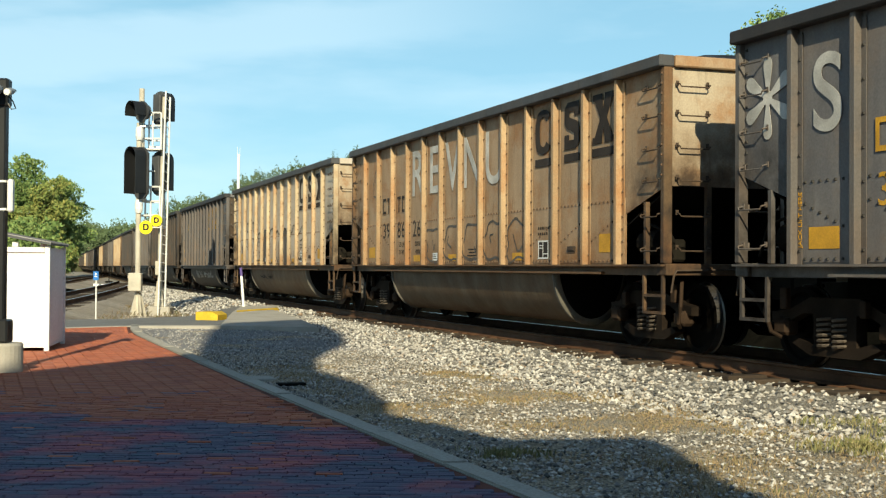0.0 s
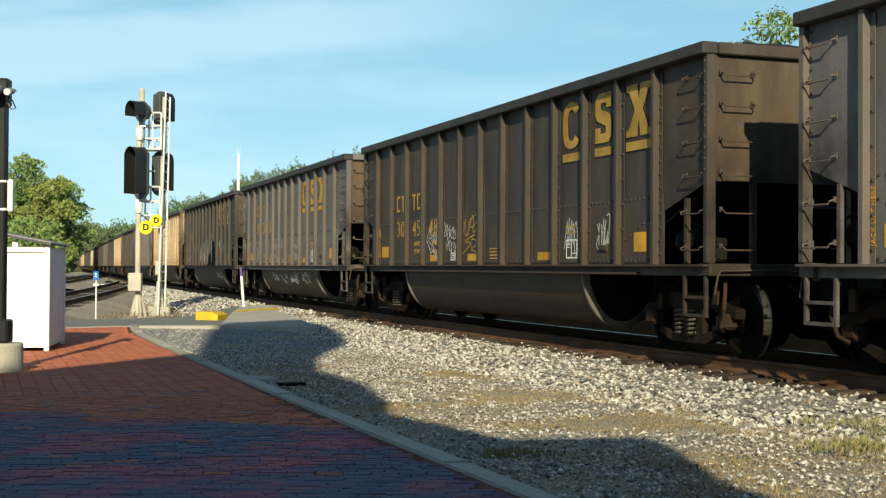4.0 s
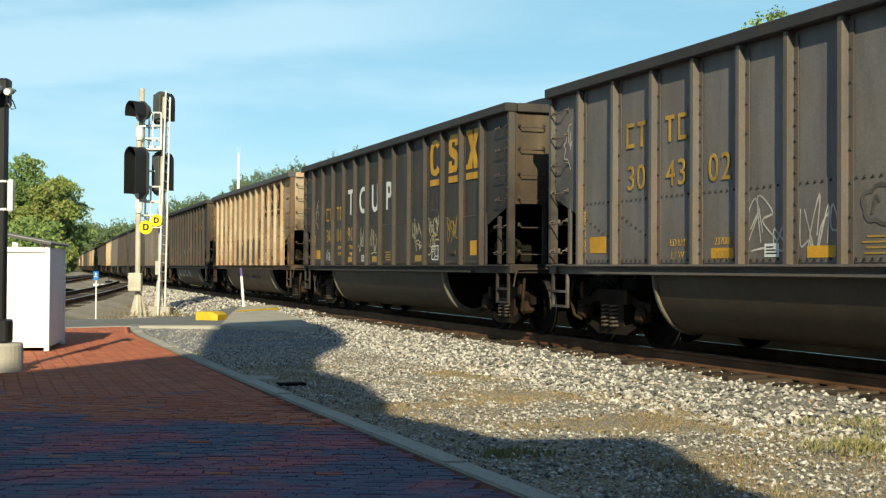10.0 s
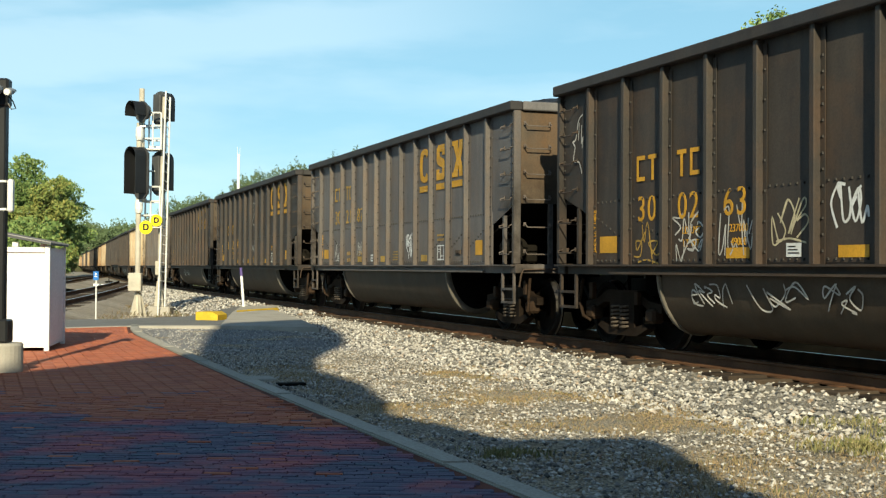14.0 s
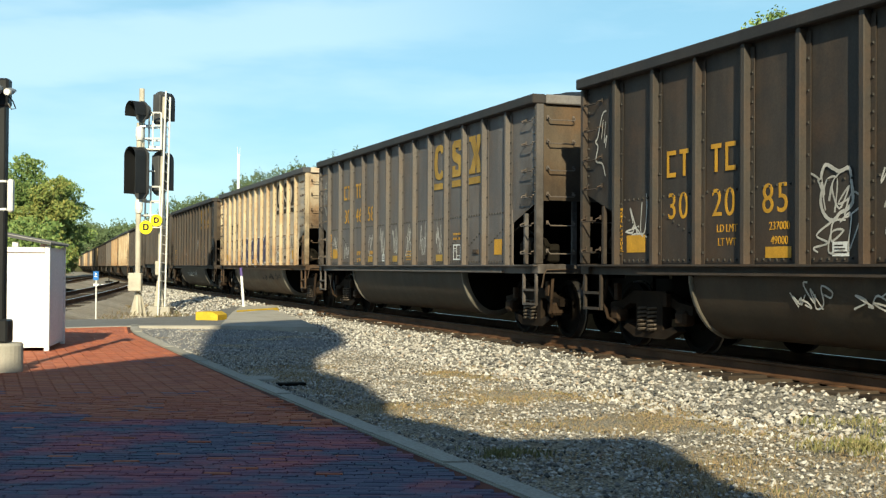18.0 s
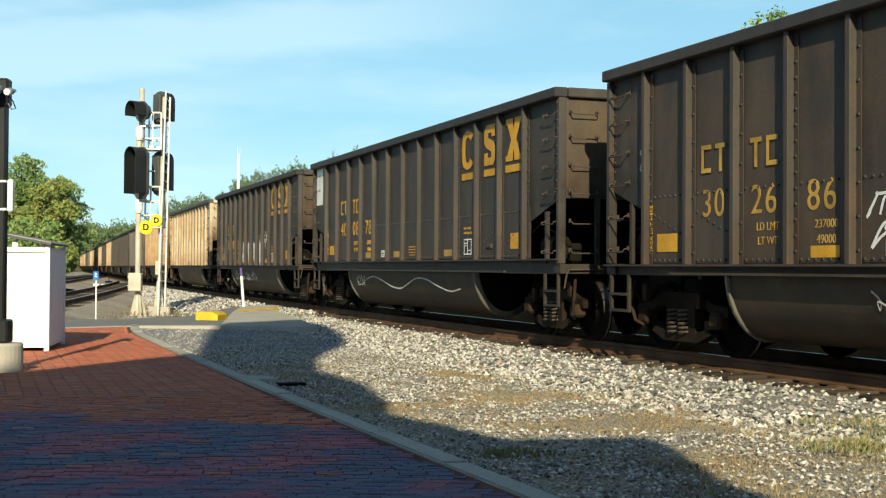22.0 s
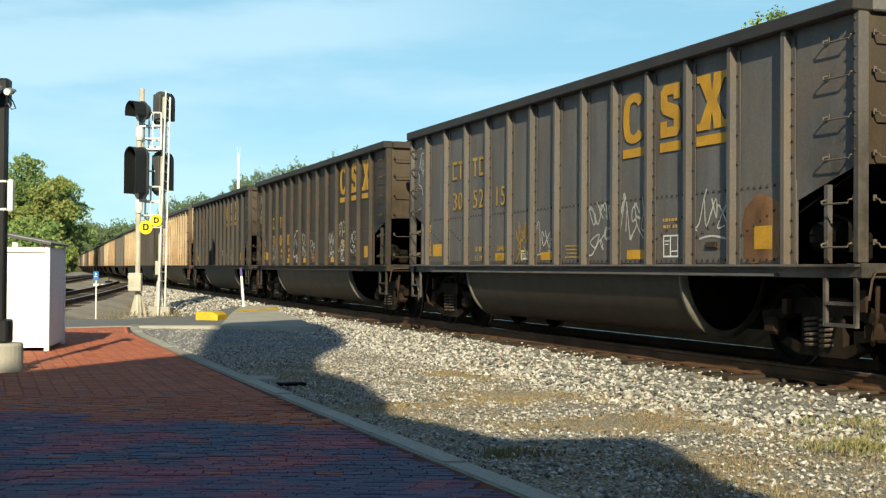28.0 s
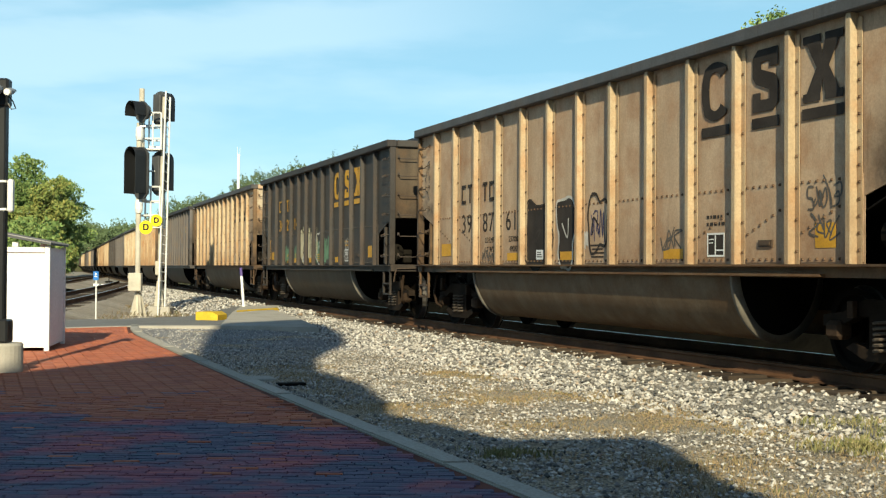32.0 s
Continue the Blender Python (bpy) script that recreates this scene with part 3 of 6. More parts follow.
    solid("path_edging", bm, M_CONCRETE, "pale concrete edging across the platform's end", "edging", "structure")
    bm = bmesh.new()
    bm_prism(bm, [(-4.6, 26.53), (-4.35, 26.53), (-2.6, 26.26), (-3.67, 31.6), (-4.9, 36.6), (-5.15, 40.6), (-6.2, 39.4), (-5.6, 34.1)], -0.5, -0.108, "z")
    solid("concrete_ramp", bm, M_CONCRETE, "smooth concrete ramp of the foot crossing", "ramp", "structure")
    bm = bmesh.new()
    bm_prism(bm, [(-5.5, 34.2), (-5.62, 35.0), (-4.85, 37.5), (-4.7, 36.7)], -0.3, -0.085, "z")
    solid("tactile_strip", bm, M_YKERB, "yellow warning strip at the foot crossing", "warning strip", "structure")


def rail_mesh(name, off, s0, s1, step, line=on_track):
    prof = [(-0.07, -0.172), (0.07, -0.172), (0.07, -0.155), (0.012, -0.13), (0.010, -0.045), (0.036, -0.036), (0.036, -0.004), (0.028, 0.0), (-0.028, 0.0), (-0.036, -0.004), (-0.036, -0.036), (-0.010, -0.045), (-0.012, -0.13), (-0.07, -0.155)]
    verts, faces, mats = [], [], []
    n = len(prof)
    count = int((s1 - s0) / step) + 1
    for i in range(count):
        for u, z in prof:
            x, y, th = line(s0 + i * step, off + u)
            verts.append((x, y, z))
    for i in range(count - 1):
        for k in range(n):
            faces.append((i * n + k, i * n + (k + 1) % n, (i + 1) * n + (k + 1) % n, (i + 1) * n + k))
            mats.append(1 if k == 7 else 0)
    me = bpy.data.meshes.new(name)
    me.from_pydata(verts, [], faces)
    me.materials.append(M_RAIL)
    me.materials.append(M_RAILTOP)
    me.polygons.foreach_set("material_index", mats)
    return me


def build_track(name, line, s0, s1, near0, near1, label):
    tr = thing(name, pose(0, 0, 0), label, "railway track", kind="structure")
    for off in (0.753, -0.753):
        part("rail", rail_mesh("rail", off, s0, s1, 1.0, line), M_RAIL, tr, "rusty steel rail with a bright running surface")
    bm = bmesh.new()
    bm_box(bm, -0.115, 0.115, -1.3, 1.3, -0.34, -0.168, bevel=0.012)
    tie = mesh_of(bm, "tie", M_TIE)
    rng = random.Random(4)
    far = bmesh.new()
    s = s0
    while s < s1:
        x, y, th = line(s, rng.uniform(-0.07, 0.07))
        m = pose(x, y, rng.uniform(-0.008, 0.012), 0, 0, math.degrees(th) + rng.uniform(-1, 1))
        if near0 < s < near1:
            ob = new("tie", tie)
            ob.parent = tr
            ob.matrix_basis = m
        else:
            for v in bm_box(far, -0.115, 0.115, -1.3, 1.3, -0.34, -0.168):
                v.co = m @ v.co
        s += 0.5
    ob = part("ties", far, M_TIE, tr)
    tagged(ob, kind="stuff")
    if near1 > near0:
        plate = boxes((-0.09, 0.09, -0.18, 0.18, -0.172, -0.160))
        pm = mesh_of(plate, "tie_plate", M_RAIL)
        s = near0
        while s < near1:
            x, y, th = line(s, 0.753)
            ob = new("tie_plate", pm)
            ob.parent = tr
            ob.matrix_basis = pose(x, y, 0.0, 0, 0, math.degrees(th))
            s += 0.5


def siding(points):
    """A smooth line through plan points, by length along it."""
    p = np.array(points, float)
    t = np.arange(len(p))
    tt = np.linspace(0, len(p) - 1, 400)
    co = np.polyfit(t, p, min(3, len(p) - 1))
    q = np.stack([np.polyval(co[:, 0], tt), np.polyval(co[:, 1], tt)], 1)
    d = np.concatenate([[0], np.cumsum(np.hypot(*np.diff(q, axis=0).T))])

    def line(s, off=0.0):
        x, y = float(np.interp(s, d, q[:, 0])), float(np.interp(s, d, q[:, 1]))
        e = 0.5
        dx = float(np.interp(s + e, d, q[:, 0]) - np.interp(s - e, d, q[:, 0]))
        dy = float(np.interp(s + e, d, q[:, 1]) - np.interp(s - e, d, q[:, 1]))
        th = math.atan2(dy, dx)
        return x + math.sin(th) * off, y - math.cos(th) * off, th
    return line, float(d[-1])


def scatter_stones():
    rng = np.random.default_rng(3)
    octa = np.array([(1, 0, 0), (-1, 0, 0), (0, 1, 0), (0, -1, 0), (0, 0, 1), (0, 0, -1)], float)
    tri = np.array([(0, 2, 4), (2, 1, 4), (1, 3, 4), (3, 0, 4), (2, 0, 5), (1, 2, 5), (3, 1, 5), (0, 3, 5)])

    def heap(name, count, s0, s1, o0, o1, size, label, zfun, bias=1.0, thin=False):
        s = rng.uniform(s0, s1, count)
        o = o0 + (o1 - o0) * rng.uniform(0, 1, count) ** bias
        th = np.interp(s, S_AX, TRACK[2])
        x = np.interp(s, S_AX, TRACK[0]) + np.sin(th) * o
        y = np.interp(s, S_AX, TRACK[1]) - np.cos(th) * o
        if thin:
            keep = np.array([noise.noise((a * 0.8, b * 0.8, 4)) + 0.35 * noise.noise((a * 2.5, b * 2.5, 6)) < 0.30 - 0.25 * (q > 0.55) or c < 3.5 for a, b, c, q in zip(x, y, o, rng.uniform(0, 1, count))])
            s, o, th, x, y = s[keep], o[keep], th[keep], x[keep], y[keep]
            count = len(s)
        z = zfun(o) + rng.uniform(-0.02, 0.025, count)
        sz = size * rng.uniform(0.45, 1.25, count)
        sc = rng.uniform(0.55, 1.2, (count, 6, 1)) * octa[None]
        sc = sc + rng.uniform(-0.25, 0.25, (count, 6, 3))
        sc[:, :, 2] *= 0.72
        a = rng.uniform(0, 6.28, count)
        ca, sa = np.cos(a)[:, None], np.sin(a)[:, None]
        px = (sc[:, :, 0] * ca - sc[:, :, 1] * sa) * sz[:, None] + x[:, None]
        py = (sc[:, :, 0] * sa + sc[:, :, 1] * ca) * sz[:, None] + y[:, None]
        pz = sc[:, :, 2] * sz[:, None] + z[:, None]
        v = np.stack([px, py, pz], 2).reshape(-1, 3)
        f = (tri[None] + 6 * np.arange(count)[:, None, None]).reshape(-1, 3)
        me = bpy.data.meshes.new(name)
        me.from_pydata(v.tolist(), [], f.tolist())
        me.materials.append(M_STONE)
        tagged(new(name, me), label, "stones", "", "stuff")

    def bed(o):
        return np.interp(o, [0, 1.1, 1.4, 1.75, 2.3, 3.2, 4.2, 6.6], [-0.20, -0.205, -0.215, -0.222, -0.235, -0.25, -0.21, -0.18])
    heap("ballast_stones", 17000, -16, 20, 1.0, 3.9, 0.038, "loose pale ballast stones beside the rail", bed, 0.9)
    heap("scattered_stones", 34000, 1.5, 21, 3.1, 6.75, 0.019, "small stones scattered over the dry verge", bed, 0.8, True)
    heap("apron_stones", 9000, -7, 6.5, 4.0, 6.85, 0.015, "small grey stones at the end of the path", lambda o: np.interp(o, [3.3, 4.2, 5.5, 6.95], [-0.262, -0.195, -0.18, -0.165]), 1.0)
    heap("yard_stones", 9000, -36, -7, 3.4, 12.5, 0.042, "loose stones on the ground round the signals", lambda o: 0 * o - 0.48, 1.0)
    heap("far_ballast_stones", 7000, -60, -12, 0.95, 4.2, 0.06, "loose ballast stones along the far track", lambda o: np.interp(o, [0, 1.4, 2.3, 3.2, 4.2], [-0.17, -0.15, -0.2, -0.27, -0.48]), 0.9)


def blades(name, spots, height, spread, per, material, label):
    """Tufts of thin grass blades."""
    rng = np.random.default_rng(len(name))
    verts, faces = [], []
    for x, y, z in spots:
        for _ in range(per):
            bx, by = x + rng.normal(0, spread), y + rng.normal(0, spread)
            h = height * rng.uniform(0.4, 1.2)
            a = rng.uniform(0, 6.28)
            lx, ly = math.cos(a) * h * rng.uniform(0.1, 0.8), math.sin(a) * h * rng.uniform(0.1, 0.8)
            wx, wy = -math.sin(a) * 0.016 * height ** 0.6, math.cos(a) * 0.016 * height ** 0.6
            k = len(verts)
            verts += [(bx - wx, by - wy, z), (bx + wx, by + wy, z), (bx + lx * 0.5 + wx, by + ly * 0.5 + wy, z + h * 0.65), (bx + lx, by + ly, z + h * 0.9)]
            faces += [(k, k + 1, k + 2), (k, k + 2, k + 3)]
    me = bpy.data.meshes.new(name)
    me.from_pydata(verts, [], faces)
    me.materials.append(material)
    tagged(new(name, me), label, "grass", "", "stuff")


# ---- coal car ----
HT, HW = 3.827, 1.555
PANEL_Y = -1.455
RUNGS = (1.36, 1.80, 2.25, 2.66, 3.08, 3.45)


class Kind:
    """A kind of gondola: half its length, ribs, span of the tub, foot of the sheets, emblem's panel."""
    def __init__(self, lb, ribs, tub, foot, emblem):
        self.lb, self.ribs, self.tub, self.foot, self.emblem = lb, ribs, tub, foot, emblem
        self.truck, self.more = lb - 1.2, lb - 7.263


KINDS = {"long": Kind(7.374, [-0.1124 + (j - 6) * 1.034 for j in range(13)], (-4.60, 3.80), 1.16, 9),
         "short": Kind(7.05, [-6.02, -4.96, -3.9, -2.89, -1.9, -0.98, -0.06, 0.87, 1.83, 2.79, 3.77, 4.75, 5.81], (-4.10, 3.45), 1.16, 8),
         "high": Kind(7.80, [0.01 + (j - 6) * 1.073 for j in range(13)], (-4.60, 3.95), 1.25, 9)}
G = KINDS["long"]


def take_kind(name):
    global G
    G = KINDS[name]


def side_sheet():
    """The near side's sheet with cut lower corners, mid seam and bolts."""
    bm = bmesh.new()
    y0, y1 = PANEL_Y, PANEL_Y + 0.012
    ra, rb = G.ribs[0] - 0.05, G.ribs[12] + 0.14
    out = [(-G.lb + 0.02, 2.18), (ra, 1.84), (ra, G.foot), (rb, G.foot), (rb, 1.84), (G.lb - 0.02, 2.18), (G.lb - 0.02, HT - 0.15), (-G.lb + 0.02, HT - 0.15)]
    bm_prism(bm, out, y0, y1, "y")
    bm_box(bm, ra + 0.06, rb - 0.01, y0 - 0.010, y0 - 0.0005, G.foot + 0.02, 2.06)
    return bm


def bolt_rows():
    """Bolt heads along the ribs, seams and posts."""
    bm = bmesh.new()
    y0 = PANEL_Y
    def bolt(x, z, y):
        a, h = 0.016, 0.016
        vs = [bm.verts.new((x + dx * a, y, z + dz * a)) for dx, dz in ((-1, -1), (1, -1), (1, 1), (-1, 1))]
        vt = [bm.verts.new((x + dx * a * 0.6, y - h, z + dz * a * 0.6)) for dx, dz in ((-1, -1), (1, -1), (1, 1), (-1, 1))]
        bm.faces.new(vt)
        for k in range(4):
            bm.faces.new((vs[k], vs[(k + 1) % 4], vt[(k + 1) % 4], vt[k]))
    for i, x in enumerate(G.ribs):
        step = 0.17 if i in (3, 5, 8, 9, 12) else 0.34
        z = 1.30
        while z < HT - 0.35:
            bolt(x + 0.082, z, y0 - 0.0178)
            z += step
        if i < 12:
            for k in range(7):
                bolt(x + 0.17 + k * 0.125, 2.03, y0 - 0.010)
                if i in (0, 1, 9, 10, 11):
                    bolt(x + 0.17 + k * 0.125, 1.50 + (k * 0.05 if i > 5 else 0.3 - k * 0.05), y0 - 0.010)
                bolt(x + 0.17 + k * 0.125, G.foot + 0.055, y0 - 0.010)
    for z in np.arange(2.3, HT - 0.2, 0.13):
        bolt(-G.lb + 0.13, z, y0)
        bolt(G.lb - 0.13, z, y0)
        bolt(G.lb - 0.05, z, -1.5255)
    return bm


def grab(width, reach):
    """A U-shaped grab iron in the xz plane, standing out towards -y."""
    bm = bmesh.new()
    w = width / 2
    bm_tube(bm, [(-w, 0, 0.02), (-w, -reach, 0), (-w + 0.02, -reach, -0.03), (w - 0.02, -reach, -0.03), (w, -reach, 0), (w, 0, 0.02)], 0.0105, 5)
    bm_box(bm, -w - 0.02, -w + 0.02, -0.012, 0.0, -0.01, 0.05)
    bm_box(bm, w - 0.02, w + 0.02, -0.012, 0.0, -0.01, 0.05)
    return bm


def wheel_mesh():
    bm = bmesh.new()
    prof = [(0.0, 0.07), (0.14, 0.07), (0.16, 0.02), (0.36, 0.03), (0.39, 0.065), (0.457, 0.065), (0.46, -0.03), (0.485, -0.045), (0.48, -0.07), (0.39, -0.07), (0.36, -0.02), (0.16, -0.04), (0.14, -0.08), (0.0, -0.08)]
    n = 28
    for side in (-1, 1):
        rings = []
        for r, w in prof:
            y = side * (0.765 + w)
            rings.append([bm.verts.new((r * math.cos(a), y, r * math.sin(a))) for a in (2 * math.pi * k / n for k in range(n))] if r else [bm.verts.new((0, y, 0))])
        for a, b in zip(rings, rings[1:]):
            for k in range(n):
                q = [a[k % len(a)], a[(k + 1) % len(a)], b[(k + 1) % len(b)], b[k % len(b)]]
                q = list(dict.fromkeys(q))
                bm.faces.new(q if side < 0 else q[::-1])
    bm_tube(bm, [(0, -1.02, 0), (0, 1.02, 0)], 0.08, 10)
    me = mesh_of(bm, "wheelset", M_WHEEL)
    me.materials.append(M_TREAD)
    for p in me.polygons:
        r = math.hypot(p.center.x, p.center.z)
        if 0.45 < r < 0.47:
            p.material_index = 1
    return me


def side_frame_mesh():
    bm = bmesh.new()
    bm_prism(bm, [(-1.12, 0.50), (-1.12, 0.62), (-0.78, 0.66), (-0.42, 0.80), (0.42, 0.80), (0.78, 0.66), (1.12, 0.62), (1.12, 0.50), (0.80, 0.52), (0.55, 0.62), (0.36, 0.62), (0.36, 0.28), (0.62, 0.34), (0.74, 0.28), (0.42, 0.16), (-0.42, 0.16), (-0.74, 0.28), (-0.62, 0.34), (-0.36, 0.28), (-0.36, 0.62), (-0.55, 0.62), (-0.80, 0.52)], -1.07, -0.93, "y")
    return mesh_of(bm, "side_frame", M_FRAME)


def spring_mesh():
    bm = bmesh.new()
    for cx in (-0.17, 0.09):
        pts = [(cx + 0.115 * math.cos(a), -1.04 + 0.085 * math.sin(a), 0.24 + 0.34 * i / 60) for i, a in enumerate(np.linspace(0, 2 * math.pi * 6, 61))]
        bm_tube(bm, pts, 0.017, 5)
    return mesh_of(bm, "spring_nest", M_SPRING)


CAR_MESH = {}


def shared(key, make):
    if key not in CAR_MESH:
        CAR_MESH[key] = make()
    return CAR_MESH[key]


def tub_mesh(c, paint):
    bm = bmesh.new()
    n = 20
    x0, x1 = G.tub
    ra = [(c - 0.62 * math.cos(math.pi * k / n), 1.10 - 0.85 * math.sin(math.pi * k / n)) for k in range(n + 1)]
    rings = [[bm.verts.new((x, y, z)) for y, z in ra] for x in (x0, x0 + 0.02, -1.6, 1.4, x1 - 0.02, x1)]
    for a, b in zip(rings, rings[1:]):
        for k in range(n):
            bm.faces.new((a[k], a[k + 1], b[k + 1], b[k]))
    return mesh_of(bm, "tub", paint, True)


def tub_rim_mesh(c, x):
    """The flanged hoop round an end of the tub."""
    bm = bmesh.new()
    n = 20
    ra = [(c - 0.62 * math.cos(math.pi * k / n), 1.10 - 0.85 * math.sin(math.pi * k / n)) for k in range(n + 1)]
    rim = [(y + (y - c) * 0.04, z - 0.025) for y, z in ra]
    r1 = [bm.verts.new((x - 0.005, y, z)) for y, z in rim]
    r2 = [bm.verts.new((x + 0.065, y, z)) for y, z in rim]
    q1 = [bm.verts.new((x - 0.005, c + (y - c) * 0.86, z + 0.10)) for y, z in rim]
    q2 = [bm.verts.new((x + 0.065, c + (y - c) * 0.86, z + 0.10)) for y, z in rim]
    for k in range(n):
        bm.faces.new((r1[k], r1[k + 1], r2[k + 1], r2[k]))
        bm.faces.new((r1[k + 1], r1[k], q1[k], q1[k + 1]))
        bm.faces.new((r2[k], r2[k + 1], q2[k + 1], q2[k]))
    return mesh_of(bm, "tub_rim", M_RIM, True)


def tub_end_mesh(c, x):
    bm = bmesh.new()
    n = 14
    bm_prism(bm, [(c - 0.61 * math.cos(math.pi * k / n), 1.10 - 0.84 * math.sin(math.pi * k / n)) for k in range(n + 1)], x - 0.006, x + 0.006, "x")
    return mesh_of(bm, "tub_end", M_UNDER)


def coal_mesh(seed):
    verts, faces = [], []
    nx, ny = 90, 20
    for i in range(nx + 1):
        for j in range(ny + 1):
            x = -G.lb + 0.1 + (2 * G.lb - 0.2) * i / nx
            y = -1.42 + 2.84 * j / ny
            e = min(1.0, (G.lb - abs(x)) / 1.0) ** 0.5
            w = max(0.0, 1 - (y / 1.42) ** 2)
            z = HT - 0.25 + 0.56 * e * w * (0.85 + 0.3 * noise.noise((x * 0.5, seed * 3.1, 0))) + 0.05 * noise.noise((x * 5, y * 5, seed)) + 0.03 * noise.noise((x * 11, y * 11, seed))
            verts.append((x, y, z))
    for i in range(nx):
        for j in range(ny):
            k = i * (ny + 1) + j
            faces.append((k, k + 1, k + ny + 2, k + ny + 1))
    me = bpy.data.meshes.new("coal_load")
    me.from_pydata(verts, [], faces)
    me.materials.append(M_COAL)
    return me


def build_car(scheme, kind, fine=True):
    """One gondola at the origin: x forward, the platform side at -y, z from the rail head."""
    take_kind(kind)
    pm, rm = PAINTS[scheme], RIB_PAINT[scheme]
    dark = scheme in DARKS
    gm_paint, low = (rm, pm) if dark else (M_IRONG, CORNER_TAN)
    car = thing("coal_gondola", pose(0, 0, 0), "", "freight car", "coal train")
    tag = (scheme, kind, fine)

    def sh(key, make, mat=None):
        return shared((key,) + tag, lambda: mesh_of(make(), key, mat or pm))

    near = part("side_sheet", sh("side_sheet", side_sheet), pm, car)
    far = part("side_sheet", sh("side_sheet", side_sheet), pm, car, at=pose(0, 0, 0, 0, 0, 180))
    if fine:
        bt = M_BOLTD if scheme in DARKS else M_BOLTT
        tagged(part("bolts", sh("bolts", bolt_rows, bt), bt, near), kind="stuff")

        def rib():
            bm = bmesh.new()
            bm_prism(bm, [(-0.042, PANEL_Y - 0.001), (-0.042, -HW + 0.01), (-0.034, -HW), (0.034, -HW), (0.042, -HW + 0.01), (0.042, PANEL_Y - 0.001)], G.foot - 0.02, HT - 0.155, "z")
            bm_box(bm, 0.0425, 0.12, PANEL_Y - 0.018, PANEL_Y - 0.0115, G.foot, HT - 0.2)
            return bm
        for x in G.ribs:
            part("rib", sh("rib", rib, rm), rm, near, at=pose(x, 0, 0))

    def plain_rib():
        return boxes((-0.042, 0.042, -HW + 0.004, PANEL_Y - 0.002, G.foot - 0.01, HT - 0.16))
    for sheet in ((far,) if fine else (near, far)):
        for x in G.ribs:
            part("rib", sh("plain_rib", plain_rib, rm), rm, sheet, at=pose(x, 0, 0))
    for y in (-1, 1):
        cm = CHORD_DARK if scheme in DARKS else CHORD_TAN
        part("top_chord", sh("top_chord%d" % y, lambda: boxes((-G.lb - 0.02, G.lb + 0.02, min(y * 1.38, y * 1.60), max(y * 1.38, y * 1.60), HT - 0.15, HT), bevel=0.015), cm), cm, car)
        ya, yb = sorted((y * 1.40, y * 1.57))
        part("side_sill", sh("side_sill%d" % y, lambda: boxes((-G.lb, G.lb, ya, yb, G.foot - 0.025, G.foot)), low), low, car)
        yc, yd = sorted((y * 1.42, y * 1.45))
        part("sill_skirt", sh("sill_skirt%d" % y, lambda: boxes((-G.lb, G.lb, yc, yd, 1.02, G.foot - 0.026)), low), low, car)
        ye, yf = sorted((y * 1.455, y * 1.52))
        part("sill_lip", sh("sill_lip%d" % y, lambda: boxes((-5.7, 5.6, ye, yf, 1.03, 1.06)), low), low, car)
    for e in (-1, 1):
        xa, xb = sorted((e * (G.lb - 0.03), e * (G.lb - 0.05)))
        def end_sheet():
            bm = boxes((xa, xb, -1.40, 1.40, 2.16, HT - 0.1))
            return bm
        em = END_DARK if scheme in DARKS else END_TAN
        end = part("end_sheet", sh("end_sheet%d" % e, end_sheet, em), em, car)
        part("end_chord", sh("end_chord%d" % e, lambda: boxes((*sorted((e * (G.lb - 0.12), e * (G.lb + 0.05))), -1.38, 1.38, HT - 0.15, HT - 0.004), bevel=0.015)), pm, car)
        def slope():
            bm = bmesh.new()
            bm_prism(bm, [(e * (G.lb - 0.06), 2.16), (e * (G.lb - 0.08), 2.14), (e * (4.4 + G.more), 1.0), (e * (4.4 + G.more), 1.04)], -1.40, 1.40, "y")
            return bm
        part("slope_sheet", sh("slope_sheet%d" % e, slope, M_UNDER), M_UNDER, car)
        part("end_sill", sh("end_sill%d" % e, lambda: boxes((*sorted((e * (G.lb - 0.22), e * (G.lb + 0.03))), -1.5, 1.5, 1.02, 1.17), bevel=0.01), low), low, car)
        cp = rm if dark else CORNER_TAN if scheme != "pale" else rm
        for y in (-1, 1):
            part("corner_post", sh("corner_post%d%d" % (e, y), lambda: boxes((*sorted((e * (G.lb - 0.085), e * (G.lb + 0.012))), *sorted((y * 1.40, y * 1.525)), 1.17, HT - 0.152), bevel=0.012), cp), cp, car)
            if fine or y < 0:
                part("end_post", sh("end_post%d%d" % (e, y), lambda: boxes((*sorted((e * (G.lb - 0.06), e * (G.lb + 0.01))), *sorted((y * 0.83, y * 0.90)), 1.17, 2.16)), low), low, car)
        part("side_post", sh("side_post%d" % e, lambda: boxes((*sorted((e * (G.lb - 0.56), e * (G.lb - 0.62))), -1.47, -1.41, 1.17, 1.98)), low), low, car)
        if fine:
            def step_frame():
                bm = bmesh.new()
                for x in (G.lb - 0.55, G.lb - 0.06):
                    bm_box(bm, *sorted((e * x, e * (x - 0.045))), -1.5, -1.46, 0.52, 1.02)
                for z in (0.54, 0.76):
                    bm_box(bm, *sorted((e * (G.lb - 0.07), e * (G.lb - 0.55))), -1.51, -1.45, z - 0.018, z + 0.018)
                return bm
            part("step_stirrup", sh("step_stirrup%d" % e, step_frame, low), low, car)
            gm = shared(("grab",) + tag, lambda: mesh_of(grab(0.44, 0.075), "grab_iron", gm_paint))
            for z in RUNGS:
                part("grab_iron", gm, gm_paint, car, at=pose(e * (G.lb - 0.33), (PANEL_Y if z > 2 else -1.47) - 0.012, z))
